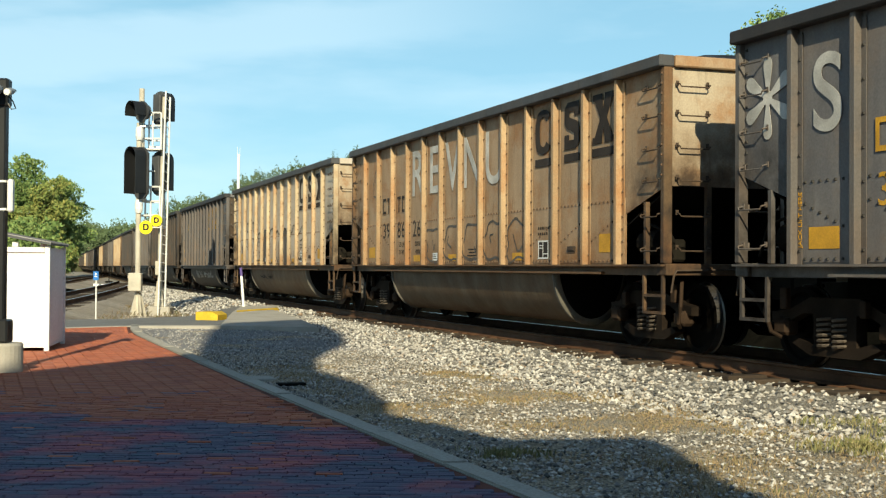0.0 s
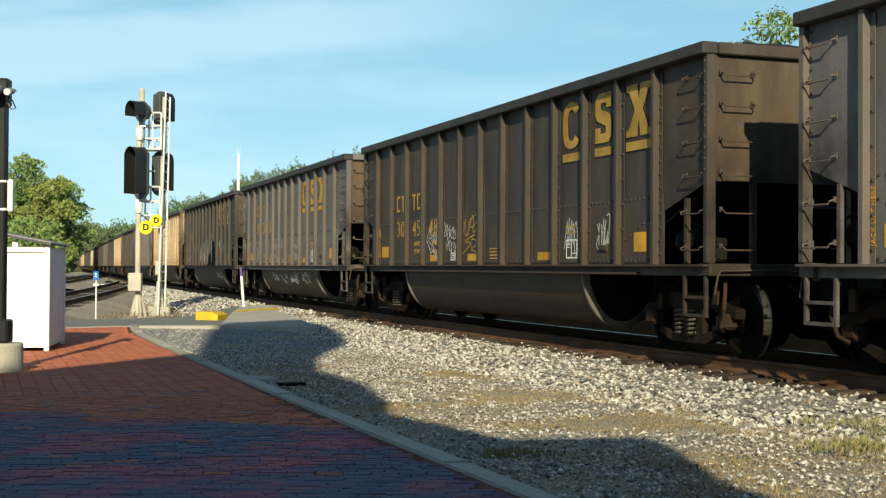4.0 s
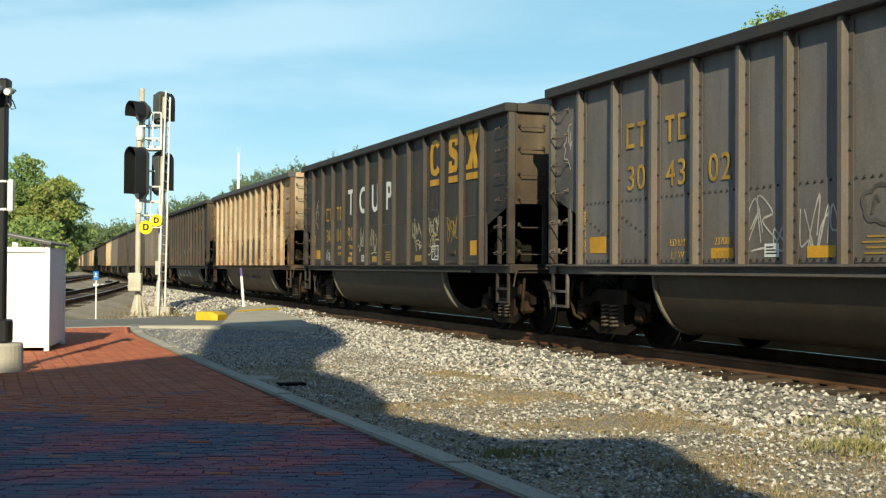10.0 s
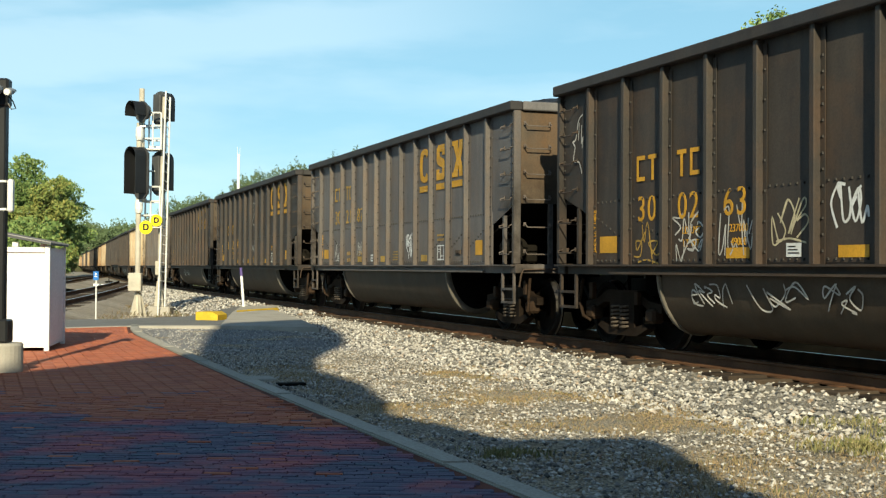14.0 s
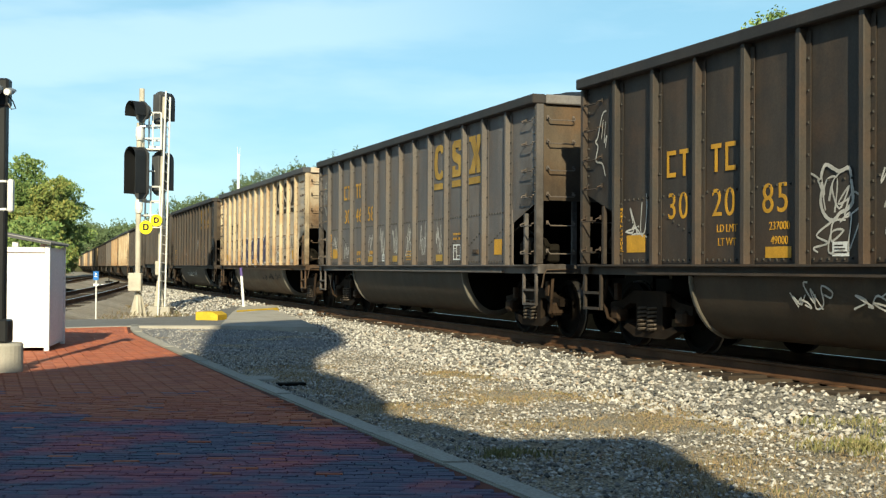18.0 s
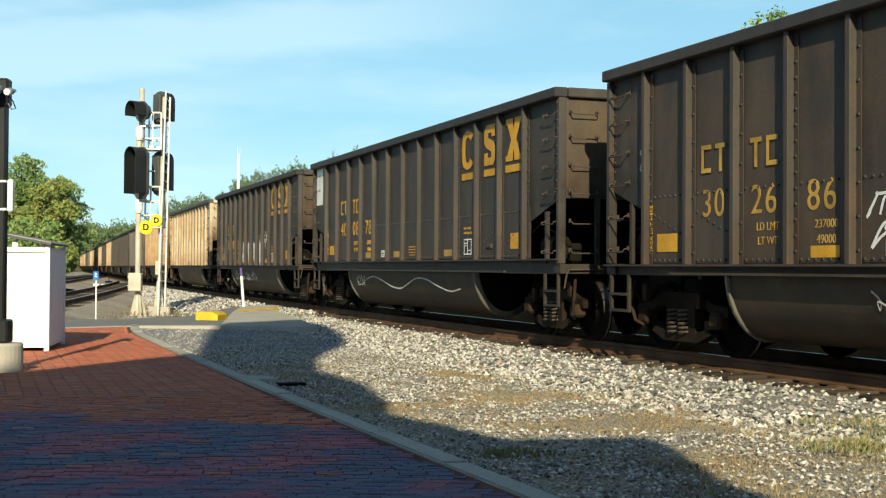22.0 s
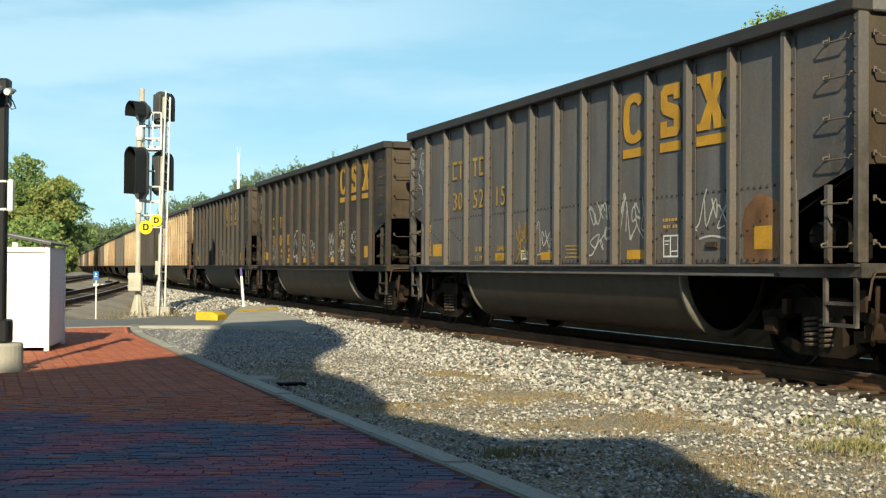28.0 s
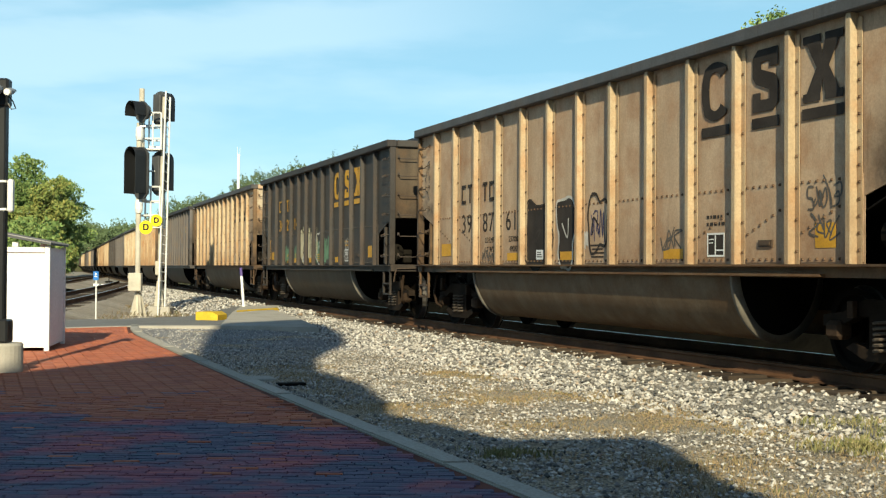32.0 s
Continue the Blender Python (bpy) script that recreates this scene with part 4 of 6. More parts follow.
                part("grab_iron", gm, gm_paint, car, at=pose(e * (G.lb + 0.012), -1.12, z, 0, 0, 90 if e > 0 else -90))

            def lever():
                bm = bmesh.new()
                bm_tube(bm, [(e * (G.lb + 0.08), -1.42, 1.0), (e * (G.lb + 0.08), -1.38, 1.08), (e * (G.lb + 0.08), -0.5, 1.10), (e * (G.lb + 0.3), -0.15, 1.05)], 0.014, 5)
                bm_tube(bm, [(e * (G.lb + 0.08), -1.42, 1.0), (e * (G.lb + 0.07), -1.45, 0.80)], 0.014, 5)
                return bm

            def hose():
                bm = bmesh.new()
                bm_tube(bm, [(e * (G.lb - 0.05), -0.34, 0.92), (e * (G.lb + 0.25), -0.36, 0.78), (e * (G.lb + 0.5), -0.30, 0.45), (e * (G.lb + 0.8), -0.2, 0.36)], 0.024, 6)
                return bm

            def rigging():
                bm = bmesh.new()
                bm_tube(bm, [(e * (7.1 + G.more), -1.16, 0.95), (e * (7.14 + G.more), -1.2, 0.62), (e * (7.05 + G.more), -1.18, 0.40), (e * (6.95 + G.more), -1.1, 0.34)], 0.026, 6)
                return bm
            part("uncoupling_lever", sh("uncoupling_lever%d" % e, lever, M_IRONG), M_IRONG, car)
            part("air_hose", sh("air_hose%d" % e, hose, M_TRUCK), M_TRUCK, car)
            for a, b, lo, hi in ((6.8, 6.92, 0.66, 0.9), (5.45, 5.55, 0.6, 0.78)):
                part("brake_hanger", sh("brake_hanger%d%d" % (e, 100 * a), lambda: boxes((*sorted((e * (a + G.more), e * (b + G.more))), -1.16, -1.09, lo, hi), bevel=0.01), M_RUSTIRON), M_RUSTIRON, car)
            part("brake_rigging", sh("brake_rigging%d" % e, rigging, M_RUSTIRON), M_RUSTIRON, car)

            def gear():
                bm = bmesh.new()
                bm_tube(bm, [(e * (7.1 + G.more), -1.3, 1.25), (e * (6.9 + G.more), -1.32, 1.6), (e * (6.5 + G.more), -1.3, 1.7), (e * (6.2 + G.more), -1.2, 1.55)], 0.02, 6)
                return bm
            def cylinder():
                bm = bmesh.new()
                bm_tube(bm, [(e * (6.72 + G.more), -1.2, 1.45), (e * (6.7 + G.more), -1.2, 1.45), (e * (6.25 + G.more), -1.2, 1.45), (e * (6.2 + G.more), -1.2, 1.45)], [0.1, 0.17, 0.17, 0.1], 12)
                return bm
            part("brake_cylinder", sh("brake_cylinder%d" % e, cylinder, M_TRUCK), M_TRUCK, car)
            part("brake_valve", sh("brake_valve%d" % e, lambda: boxes((*sorted((e * (6.1 + G.more), e * (6.6 + G.more))), -1.0, -0.8, 1.2, 1.5), bevel=0.03), M_TRUCK), M_TRUCK, car)
            part("brake_gear", sh("brake_gear%d" % e, gear, M_TRUCK), M_TRUCK, car)
        def coupler():
            bm = boxes((*sorted((e * (6.8 + G.more), e * (7.65 + G.more))), -0.09, 0.09, 0.76, 0.96), bevel=0.01)
            bm_prism(bm, [(e * (7.6 + G.more), -0.14), (e * (8.03 + G.more), -0.16), (e * (8.1 + G.more), -0.05), (e * (7.95 + G.more), 0.02), (e * (8.0 + G.more), 0.16), (e * (7.6 + G.more), 0.14)], 0.72, 1.0, "z")
            return bm
        part("coupler", sh("coupler%d" % e, coupler, M_TRUCK), M_TRUCK, car)

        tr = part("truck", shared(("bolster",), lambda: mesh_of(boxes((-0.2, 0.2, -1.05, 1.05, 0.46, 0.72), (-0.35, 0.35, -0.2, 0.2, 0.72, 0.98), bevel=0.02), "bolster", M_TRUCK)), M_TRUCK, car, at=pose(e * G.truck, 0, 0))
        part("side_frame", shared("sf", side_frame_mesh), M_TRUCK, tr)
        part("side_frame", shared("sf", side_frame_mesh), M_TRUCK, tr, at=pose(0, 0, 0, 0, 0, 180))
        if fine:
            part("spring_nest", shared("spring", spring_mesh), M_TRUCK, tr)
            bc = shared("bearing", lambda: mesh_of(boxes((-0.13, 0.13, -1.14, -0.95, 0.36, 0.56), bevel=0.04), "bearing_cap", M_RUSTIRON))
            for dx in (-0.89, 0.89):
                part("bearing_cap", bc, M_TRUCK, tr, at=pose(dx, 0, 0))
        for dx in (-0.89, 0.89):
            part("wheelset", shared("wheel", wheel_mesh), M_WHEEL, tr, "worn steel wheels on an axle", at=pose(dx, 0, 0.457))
    for c in (-0.77, 0.77):
        part("tub", shared(("tub", c, dark, kind), lambda: tub_mesh(c, M_TUB if dark else TUB_TAN)), M_TUB, car, "rounded grimy steel tub below the floor")
        if fine and c < 0:
            for x in (G.tub[0], G.tub[1] - 0.06):
                part("tub_rim", shared(("tub_rim", x), lambda: tub_rim_mesh(c, x)), M_RIM, car, "pale steel rim, sunlight on it put into the colour")
        # End plates near black: the shaded hollow of the tub is painted on.
        for x in (G.tub[0] + 0.03, G.tub[1] - 0.05):
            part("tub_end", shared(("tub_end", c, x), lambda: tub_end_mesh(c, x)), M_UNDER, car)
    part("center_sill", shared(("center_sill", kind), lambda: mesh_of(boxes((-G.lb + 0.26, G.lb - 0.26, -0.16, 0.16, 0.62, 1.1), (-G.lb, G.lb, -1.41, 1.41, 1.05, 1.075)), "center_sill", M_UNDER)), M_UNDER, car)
    part("coal_load", shared(("coal", scheme, kind), lambda: coal_mesh(len(CAR_MESH))), M_COAL, car, "heaped black coal")
    return car


def flat_outline(name, outline, z0, car, material, x, y=None, label=""):
    """A painted shape on the near side: outline in (along, up) metres."""
    bm = bmesh.new()
    y = PANEL_Y - 0.0145 if y is None else y
    bm_prism(bm, [(x + u, z0 + v) for u, v in outline], y, y - 0.002, "y")
    return part(name, bm, material, car, label)


def ring_shape(car, x, z0, w, h, material):
    """A thick oval band, open at one side."""
    bm = bmesh.new()
    y = PANEL_Y - 0.0145
    n = 30
    rows = []
    for k in range(n + 1):
        a = radians(38 + 284 * k / n)
        c, q = math.cos(a), math.sin(a)
        e = max(abs(c), abs(q)) ** 0.35
        rows.append([bm.verts.new((x + c / e * w * r, yy, z0 + h / 2 + q / e * h * v)) for r, v in ((0.5, 0.5), (0.22, 0.33)) for yy in (y, y - 0.002)])
    for a, b in zip(rows, rows[1:]):
        for i, j in ((0, 1), (1, 3), (3, 2), (2, 0)):
            bm.faces.new((a[i], a[j], b[j], b[i]))
    part("emblem", bm, material, car)


def emblem(car, material):
    """Three painted shapes, each over a bar."""
    xs = [panel_x(G.emblem + k) - 0.02 for k in range(3)]
    short = G.emblem == 8
    z0, h = (2.78, 0.67) if short else (2.87, 0.70)
    y = PANEL_Y - 0.0145
    ring_shape(car, xs[0], z0, 0.60, h, material)
    bm = bmesh.new()
    w = 0.50
    bm_prism(bm, [(xs[1] + u * w, z0 + v * h) for u, v in ((-0.5, 0), (0.3, 0), (0.5, 0.12), (0.5, 0.45), (0.36, 0.57), (-0.16, 0.68), (-0.16, 0.80), (0.16, 0.80), (0.16, 0.70), (0.48, 0.70), (0.48, 1), (-0.3, 1), (-0.5, 0.88), (-0.5, 0.56), (-0.36, 0.45), (0.16, 0.33), (0.16, 0.19), (-0.18, 0.19), (-0.18, 0.31), (-0.5, 0.31))], y, y - 0.002, "y")
    part("emblem", bm, material, car)
    bm = bmesh.new()
    w = 0.62
    bm_prism(bm, [(xs[2] + u * w, z0 + v * h) for u, v in ((-0.55, 0), (-0.06, 0), (-0.06, 0.10), (0, 0.32), (0.06, 0.10), (0.06, 0), (0.55, 0), (0.55, 0.13), (0.44, 0.13), (0.17, 0.5), (0.44, 0.87), (0.55, 0.87), (0.55, 1), (0.06, 1), (0.06, 0.90), (0, 0.68), (-0.06, 0.90), (-0.06, 1), (-0.55, 1), (-0.55, 0.87), (-0.44, 0.87), (-0.17, 0.5), (-0.44, 0.13), (-0.55, 0.13))], y, y - 0.002, "y")
    part("emblem", bm, material, car)
    for x, w in zip(xs, (0.60, 0.52, 0.70)):
        flat_outline("emblem_bar", [(-w / 2, 0), (w / 2, 0), (w / 2, 0.12), (-w / 2, 0.12)], z0 - 0.185, car, material, x, y)


def text_on(car, text, x, z, size, material, name="number", y=PANEL_Y - 0.0145):
    me = letters(text, size, material, name, 0.012 if name == "graffiti_letter" else 0.0)
    return part(name, me, material, car, at=pose(x, y, z, 90, 0, 0))


def outlined(text, size):
    """A letter drawn by its outline alone."""
    cu = bpy.data.curves.new("outlined", "FONT")
    cu.body, cu.size, cu.align_x, cu.align_y = text, size, "CENTER", "CENTER"
    cu.fill_mode, cu.bevel_depth, cu.bevel_resolution, cu.resolution_u, cu.offset = "NONE", 0.012, 0, 3, 0.05
    ob = bpy.data.objects.new("outlined", cu)
    me = bpy.data.meshes.new_from_object(ob)
    for v in me.vertices:
        v.co.z *= 0.2
    me.materials.clear()
    me.materials.append(M_GREYINK)
    bpy.data.objects.remove(ob)
    bpy.data.curves.remove(cu)
    return me


def panel_x(k):
    return (G.ribs[k] + G.ribs[k + 1]) / 2 + 0.02


def stroke(bm, pts, thick, y, rng):
    """A ribbon of even breadth through the points, standing on the sheet."""
    last = None
    n = len(pts)
    for i, (px, pz) in enumerate(pts):
        q, p = pts[min(i + 1, n - 1)], pts[max(i - 1, 0)]
        dx, dz = q[0] - p[0], q[1] - p[1]
        l = math.hypot(dx, dz) or 1
        tk = thick * rng.uniform(0.8, 1.1)
        yy = (y(px, pz) if callable(y) else y) - 0.00006 * i
        a = bm.verts.new((px - dz / l * tk, yy, pz + dx / l * tk))
        b = bm.verts.new((px + dz / l * tk, yy, pz - dx / l * tk))
        if last:
            bm.faces.new((last[0], last[1], b, a))
        last = (a, b)


def curved(ctrl, sub=6):
    out = []
    n = len(ctrl)
    for i in range(n - 1):
        p0, p1, p2, p3 = ctrl[max(i - 1, 0)], ctrl[i], ctrl[i + 1], ctrl[min(i + 2, n - 1)]
        for k in range(sub):
            t = k / sub
            out.append(tuple(0.5 * (2 * b + (c - a) * t + (2 * a - 5 * b + 4 * c - d) * t * t + (3 * b - a - 3 * c + d) * t ** 3) for a, b, c, d in zip(p0, p1, p2, p3)))
    out.append(ctrl[-1])
    return out


GLYPHS = (((0.0, 0.0), (0.15, 1.0), (0.35, 0.1), (0.5, 0.9), (0.7, 0.0)),
          ((0.6, 0.95), (0.15, 0.85), (0.1, 0.55), (0.5, 0.5), (0.6, 0.15), (0.1, 0.0)),
          ((0.0, 0.1), (0.3, 1.0), (0.6, 0.0), (0.5, 0.4), (0.1, 0.4)),
          ((0.1, 0.0), (0.1, 1.0), (0.6, 0.8), (0.15, 0.5), (0.65, 0.0)),
          ((0.55, 0.8), (0.3, 1.0), (0.05, 0.5), (0.3, 0.0), (0.6, 0.3), (0.35, 0.35)),
          ((0.0, 1.0), (0.3, 0.5), (0.3, 0.0), (0.32, 0.5), (0.65, 1.0)),
          ((0.1, 1.0), (0.05, 0.1), (0.4, 0.0), (0.55, 0.4), (0.5, 1.0)),
          ((0.6, 0.9), (0.1, 0.9), (0.1, 0.45), (0.5, 0.5), (0.1, 0.45), (0.1, 0.05), (0.65, 0.1)),
          ((0.3, 1.0), (0.0, 0.5), (0.3, 0.0), (0.6, 0.5), (0.3, 1.0), (0.75, 0.8)))


def glyph_run(bm, x, z, w, h, rng, thick, y, n):
    """Quick hand strokes side by side, none of them a real word."""
    for i in range(n):
        g = rng.choice(GLYPHS)
        u0 = x - w / 2 + w * i / n
        lift, tall = rng.uniform(-0.08, 0.08) * h, h * rng.uniform(0.75, 1.05)
        turn, flip = rng.uniform(-0.5, 0.5), rng.choice((-1, 1))
        g = [(0.35 + flip * (u - 0.35) + turn * (v - 0.5) * 0.8, 0.5 + (v - 0.5) * rng.choice((1, 1, -1)) + turn * flip * (u - 0.35)) for u, v in g]
        pts = [(u0 + (u * 1.9 - 0.2 + rng.uniform(-0.16, 0.16)) * w / n, z - h / 2 + lift + (v + rng.uniform(-0.14, 0.14)) * tall) for u, v in g]
        stroke(bm, curved(pts, 5), thick, y, rng)


def scribble(car, x, z, w, h, colour, seed, thick=0.012, loops=4):
    """A sprayed tag that cannot be read, underlined now and then."""
    rng = random.Random(seed)
    bm = bmesh.new()
    y = PANEL_Y - 0.0155
    if h > 0.55:
        glyph_run(bm, x, z + 0.24 * h, w, h * 0.46, rng, thick, y, loops)
        glyph_run(bm, x + 0.03, z - 0.25 * h, w * 0.9, h * 0.42, rng, thick, y - 0.002, max(2, loops - 1))
    else:
        glyph_run(bm, x, z, w, h, rng, thick, y, loops)
        if seed % 3 == 0:
            stroke(bm, curved([(x - w * 0.4, z - h * 0.62), (x, z - h * 0.56), (x + w * 0.5, z - h * 0.66)]), thick, y, rng)
    part("graffiti", bm, SPRAY[colour], car)


def hood_tag(car, x, z, h, colour, seed):
    """A sprayed outline of a bowed profile with a long tail."""
    rng = random.Random(seed)
    bm = bmesh.new()
    w = 0.42 * h
    j = lambda: rng.uniform(-0.04, 0.04)
    y = PANEL_Y - 0.0155
    line = [(0.35, 0.98), (0.05, 0.92), (-0.25, 0.62), (-0.45, 0.56), (-0.28, 0.46), (-0.38, 0.28), (0.05, 0.22), (0.3, 0.02)]
    stroke(bm, curved([(x + (u + j()) * w, z + (v - 0.5 + j() * 0.4) * h) for u, v in line]), 0.013, y, rng)
    stroke(bm, curved([(x + (u + j()) * w, z + (v - 0.5) * h) for u, v in ((0.12, 0.86), (0.02, 0.58))]), 0.010, y, rng)
    stroke(bm, curved([(x + (u + j()) * w, z + (v - 0.5) * h) for u, v in ((0.3, 0.82), (0.22, 0.52), (0.42, 0.62), (0.3, 0.44))]), 0.010, y, rng)
    part("graffiti", bm, SPRAY[colour], car)


def bubble(car, x, z, w, h, fill, line, seed, thick=0.022):
    """A fat sprayed letter-like shape: filled, with a loose outline and inner strokes."""
    rng = random.Random(seed)
    ring = []
    p1, p2 = rng.uniform(0, 6.28), rng.uniform(0, 6.28)
    for i in range(15):
        a = 6.283 * i / 15
        c, q = math.cos(a), math.sin(a)
        r = (0.5 + 0.06 * math.sin(3 * a + p1) + 0.05 * math.sin(5 * a + p2)) / max(abs(c), abs(q)) ** 0.7
        ring.append((c * r * w, q * r * h))
    closed = curved([(x + u, z + v) for u, v in ring + ring[:2]], 4)
    if fill:
        flat_outline("graffiti", ring, z, car, SPRAY[fill], x, PANEL_Y - 0.0125)
    bm = bmesh.new()
    stroke(bm, closed, thick, PANEL_Y - 0.016, rng)
    stroke(bm, curved([(x + rng.uniform(-0.3, 0.3) * w, z + rng.uniform(-0.32, 0.32) * h) for _ in range(3)], 5), thick * 0.8, PANEL_Y - 0.0165, rng)
    part("graffiti", bm, SPRAY[line], car)


def spray_block(car, x0, x1, z0, z1, colour, seed):
    """A broad rolled-on patch: many upright strokes with drips and gaps."""
    rng = random.Random(seed)
    bm = bmesh.new()
    x = x0
    while x < x1:
        w = rng.uniform(0.03, 0.11)
        mid = 0.55 + 0.3 * noise.noise((x * 2.3, seed, 0.5))
        a = z0 + rng.uniform(0.0, 0.18) * (z1 - z0)
        b = z1 - rng.uniform(0.05, 0.6) * (z1 - z0) * (1.15 - mid)
        if rng.random() > 0.12:
            d = rng.uniform(-0.03, 0.03)
            y = PANEL_Y - 0.0145 - rng.uniform(0, 0.002)
            bm.faces.new([bm.verts.new(p) for p in ((x, y, a), (x + w, y, a + rng.uniform(-0.04, 0.04)), (x + w + d, y, b), (x + 0.5 * w + d, y, b + 0.03), (x + d, y, b - rng.uniform(0, 0.06)))])
        x += w * rng.uniform(0.75, 1.15)
    part("graffiti", bm, SPRAY[colour], car)


def tub_line(car, x0, x1, amp, seed, colour="w"):
    """Sprayed tags along the tub's flank."""
    rng = random.Random(seed)
    bm = bmesh.new()

    def flank(px, pz):
        sn = min(1.0, max(0.0, (1.10 - pz) / 0.85))
        return -0.77 - 0.625 * math.sqrt(max(0.0, 1 - sn * sn)) - 0.014
    x = x0
    while x < x1:
        w = rng.uniform(0.6, 1.1)
        glyph_run(bm, x + w / 2, 0.80, w, 2 * amp, rng, 0.011, flank, rng.randint(3, 5))
        x += w + rng.uniform(0.1, 0.5)
    part("graffiti", bm, SPRAY[colour], car)


def patch(car, x, z, w, h, colour, seed, square=False):
    """A filled sprayed shape with an uneven edge."""
    rng = random.Random(seed)
    n = 26
    o = []
    p1, p2 = rng.uniform(0, 6.28), rng.uniform(0, 6.28)
    for i in range(n):
        a = 6.283 * i / n
        r = 0.5 * (0.93 + 0.09 * math.sin(2 * a + p1) + 0.06 * math.sin(5 * a + p2))
        c, s = math.cos(a), math.sin(a)
        k = max(abs(c), abs(s)) ** 0.6
        o.append((c / k * r * w, s / k * r * h))
    if square:
        o = [(-0.5 * w, -0.5 * h), (0.5 * w, -0.5 * h)] + [((0.5 - i / 9) * w, h * (0.5 - 0.22 * abs(math.sin(i * 1.3 + p1)) - rng.uniform(0, 0.1))) for i in range(10)]
    flat_outline("graffiti", o, z, car, SPRAY[colour], x, PANEL_Y - 0.013)


def printed(car, name, rects, x, z0, material, y=None):
    """Several small painted bars as one stencil."""
    bm = bmesh.new()
    y = PANEL_Y - 0.0145 if y is None else y
    for u0, u1, v0, v1 in rects:
        bm_prism(bm, [(x + u0, z0 + v0), (x + u1, z0 + v0), (x + u1, z0 + v1), (x + u0, z0 + v1)], y, y - 0.002, "y")
    return tagged(part(name, bm, material, car), kind="stuff")


MARK_Z = {"long": (2.26, 1.875), "short": (2.72, 2.30), "high": (2.37, 2.0)}


def markings(car, scheme, kind, number, seed):
    dark = scheme in DARKS
    ink = M_YELLOW if dark else M_BLACKP
    rng = random.Random(seed)
    emblem(car, ink if seed not in (4, 15) else M_FADED)
    num = M_FADED if dark and (seed in (3, 4, 8, 9, 12, 17, 22)) else ink
    if not dark and seed in (2, 10, 21):
        num = M_GREYINK
    mz, nz = MARK_Z[kind]
    f = G.foot
    y = PANEL_Y - 0.0145
    for k in (1, 2):
        rects = []
        for j in (-0.155, 0.155):
            shape = ((-0.11, 0.11, 0, 0.055), (-0.11, -0.055, 0.056, 0.279), (-0.11, 0.11, 0.28, 0.335)) if j * (1.5 - k) < 0 else ((-0.11, 0.11, 0.28, 0.335), (-0.03, 0.03, 0, 0.279))
            rects += [(u0 + j, u1 + j, v0, v1) for u0, u1, v0, v1 in shape]
        printed(car, "marking", rects, panel_x(k) - 0.02, mz, num)
    for k, t in zip((1, 2, 3), (number[0:2], number[2:4], number[4:6])):
        for j, ch in enumerate(t):
            text_on(car, ch, panel_x(k) - 0.02 + (j - 0.5) * 0.275, nz, 0.47, num)
    for k in (3, 5, 8):
        flat_outline("reflector", [(-0.24, 0), (0.24, 0), (0.24, 0.125), (-0.24, 0.125)], f + 0.07, car, M_YELLOW if seed % 3 else M_FADED, panel_x(k) + 0.04)
    flat_outline("reflector", [(-0.25, 0), (0.25, 0), (0.25, 0.23), (-0.25, 0.23)], f + 0.16, car, M_YELLOW, panel_x(0) - 0.05)
    flat_outline("reflector", [(-0.17, 0), (0.17, 0), (0.17, 0.26), (-0.17, 0.26)], f + 0.17, car, M_YELLOW, panel_x(11) + 0.03)
    # stencil block of small print: frame and plain bars
    wx = panel_x(9)
    printed(car, "stencil", ((-0.19, 0.19, 0, 0.022), (-0.19, 0.19, 0.262, 0.284), (-0.19, -0.168, 0.023, 0.261), (0.168, 0.19, 0.023, 0.261), (-0.02, 0.0, 0.023, 0.261), (0.001, 0.167, 0.07, 0.085), (-0.15, -0.04, 0.2, 0.215), (-0.15, -0.06, 0.16, 0.172)), wx, f + 0.09, M_WHITEP)
    if not dark:
        flat_outline("stencil_ground", [(-0.165, 0.025), (0.165, 0.025), (0.165, 0.26), (-0.165, 0.26)], f + 0.09, car, M_BLACKP, wx, PANEL_Y - 0.0115)
    rects = []
    for j in range(2):
        x = -0.2
        while x < 0.17:
            l = rng.uniform(0.025, 0.07)
            rects.append((x, x + l, 0.085 * j, 0.085 * j + 0.04))
            x += l + 0.03
    printed(car, "stencil", rects, wx, f + 0.46, num)
    part("plate_holder", boxes((-0.13, 0.13, 0.0, 0.02, 0, 0.08), (-0.10, 0.10, -0.012, -0.0005, 0.02, 0.06)), M_IRONG, car, at=pose(panel_x(10), PANEL_Y - 0.031, f + 0.19))
    wz = f + (0.42 if kind != "short" else 0.27)
    for k, a, b in ((2, "LD LMT", "LT WT"), (3, "237000", "49000")):
        text_on(car, a, panel_x(k) + 0.06, wz, 0.13, num, "stencil")
        text_on(car, b, panel_x(k) + 0.06, wz - 0.16, 0.13, num, "stencil")
    if dark:
        me = letters("JACK LIFT HERE", 0.085, M_YELLOW, "stencil")
        part("stencil", me, M_YELLOW, car, at=pose(G.ribs[0] + 0.095, y - 0.006, f + 0.47, 90, 0, 0) @ pose(0, 0, 0, 0, 0, 90))
    printed(car, "stencil", [(-l, l, j * 0.055, j * 0.055 + 0.02) for j, l in enumerate(rng.uniform(0.15, 0.25) for _ in range(4))], panel_x(6), f + 0.10, num)
    flat_outline("data_plate", [(-0.135, 0), (0.135, 0), (0.135, 0.15), (-0.135, 0.15)], f + 0.08, car, M_WHITEP, panel_x(4) + 0.08)
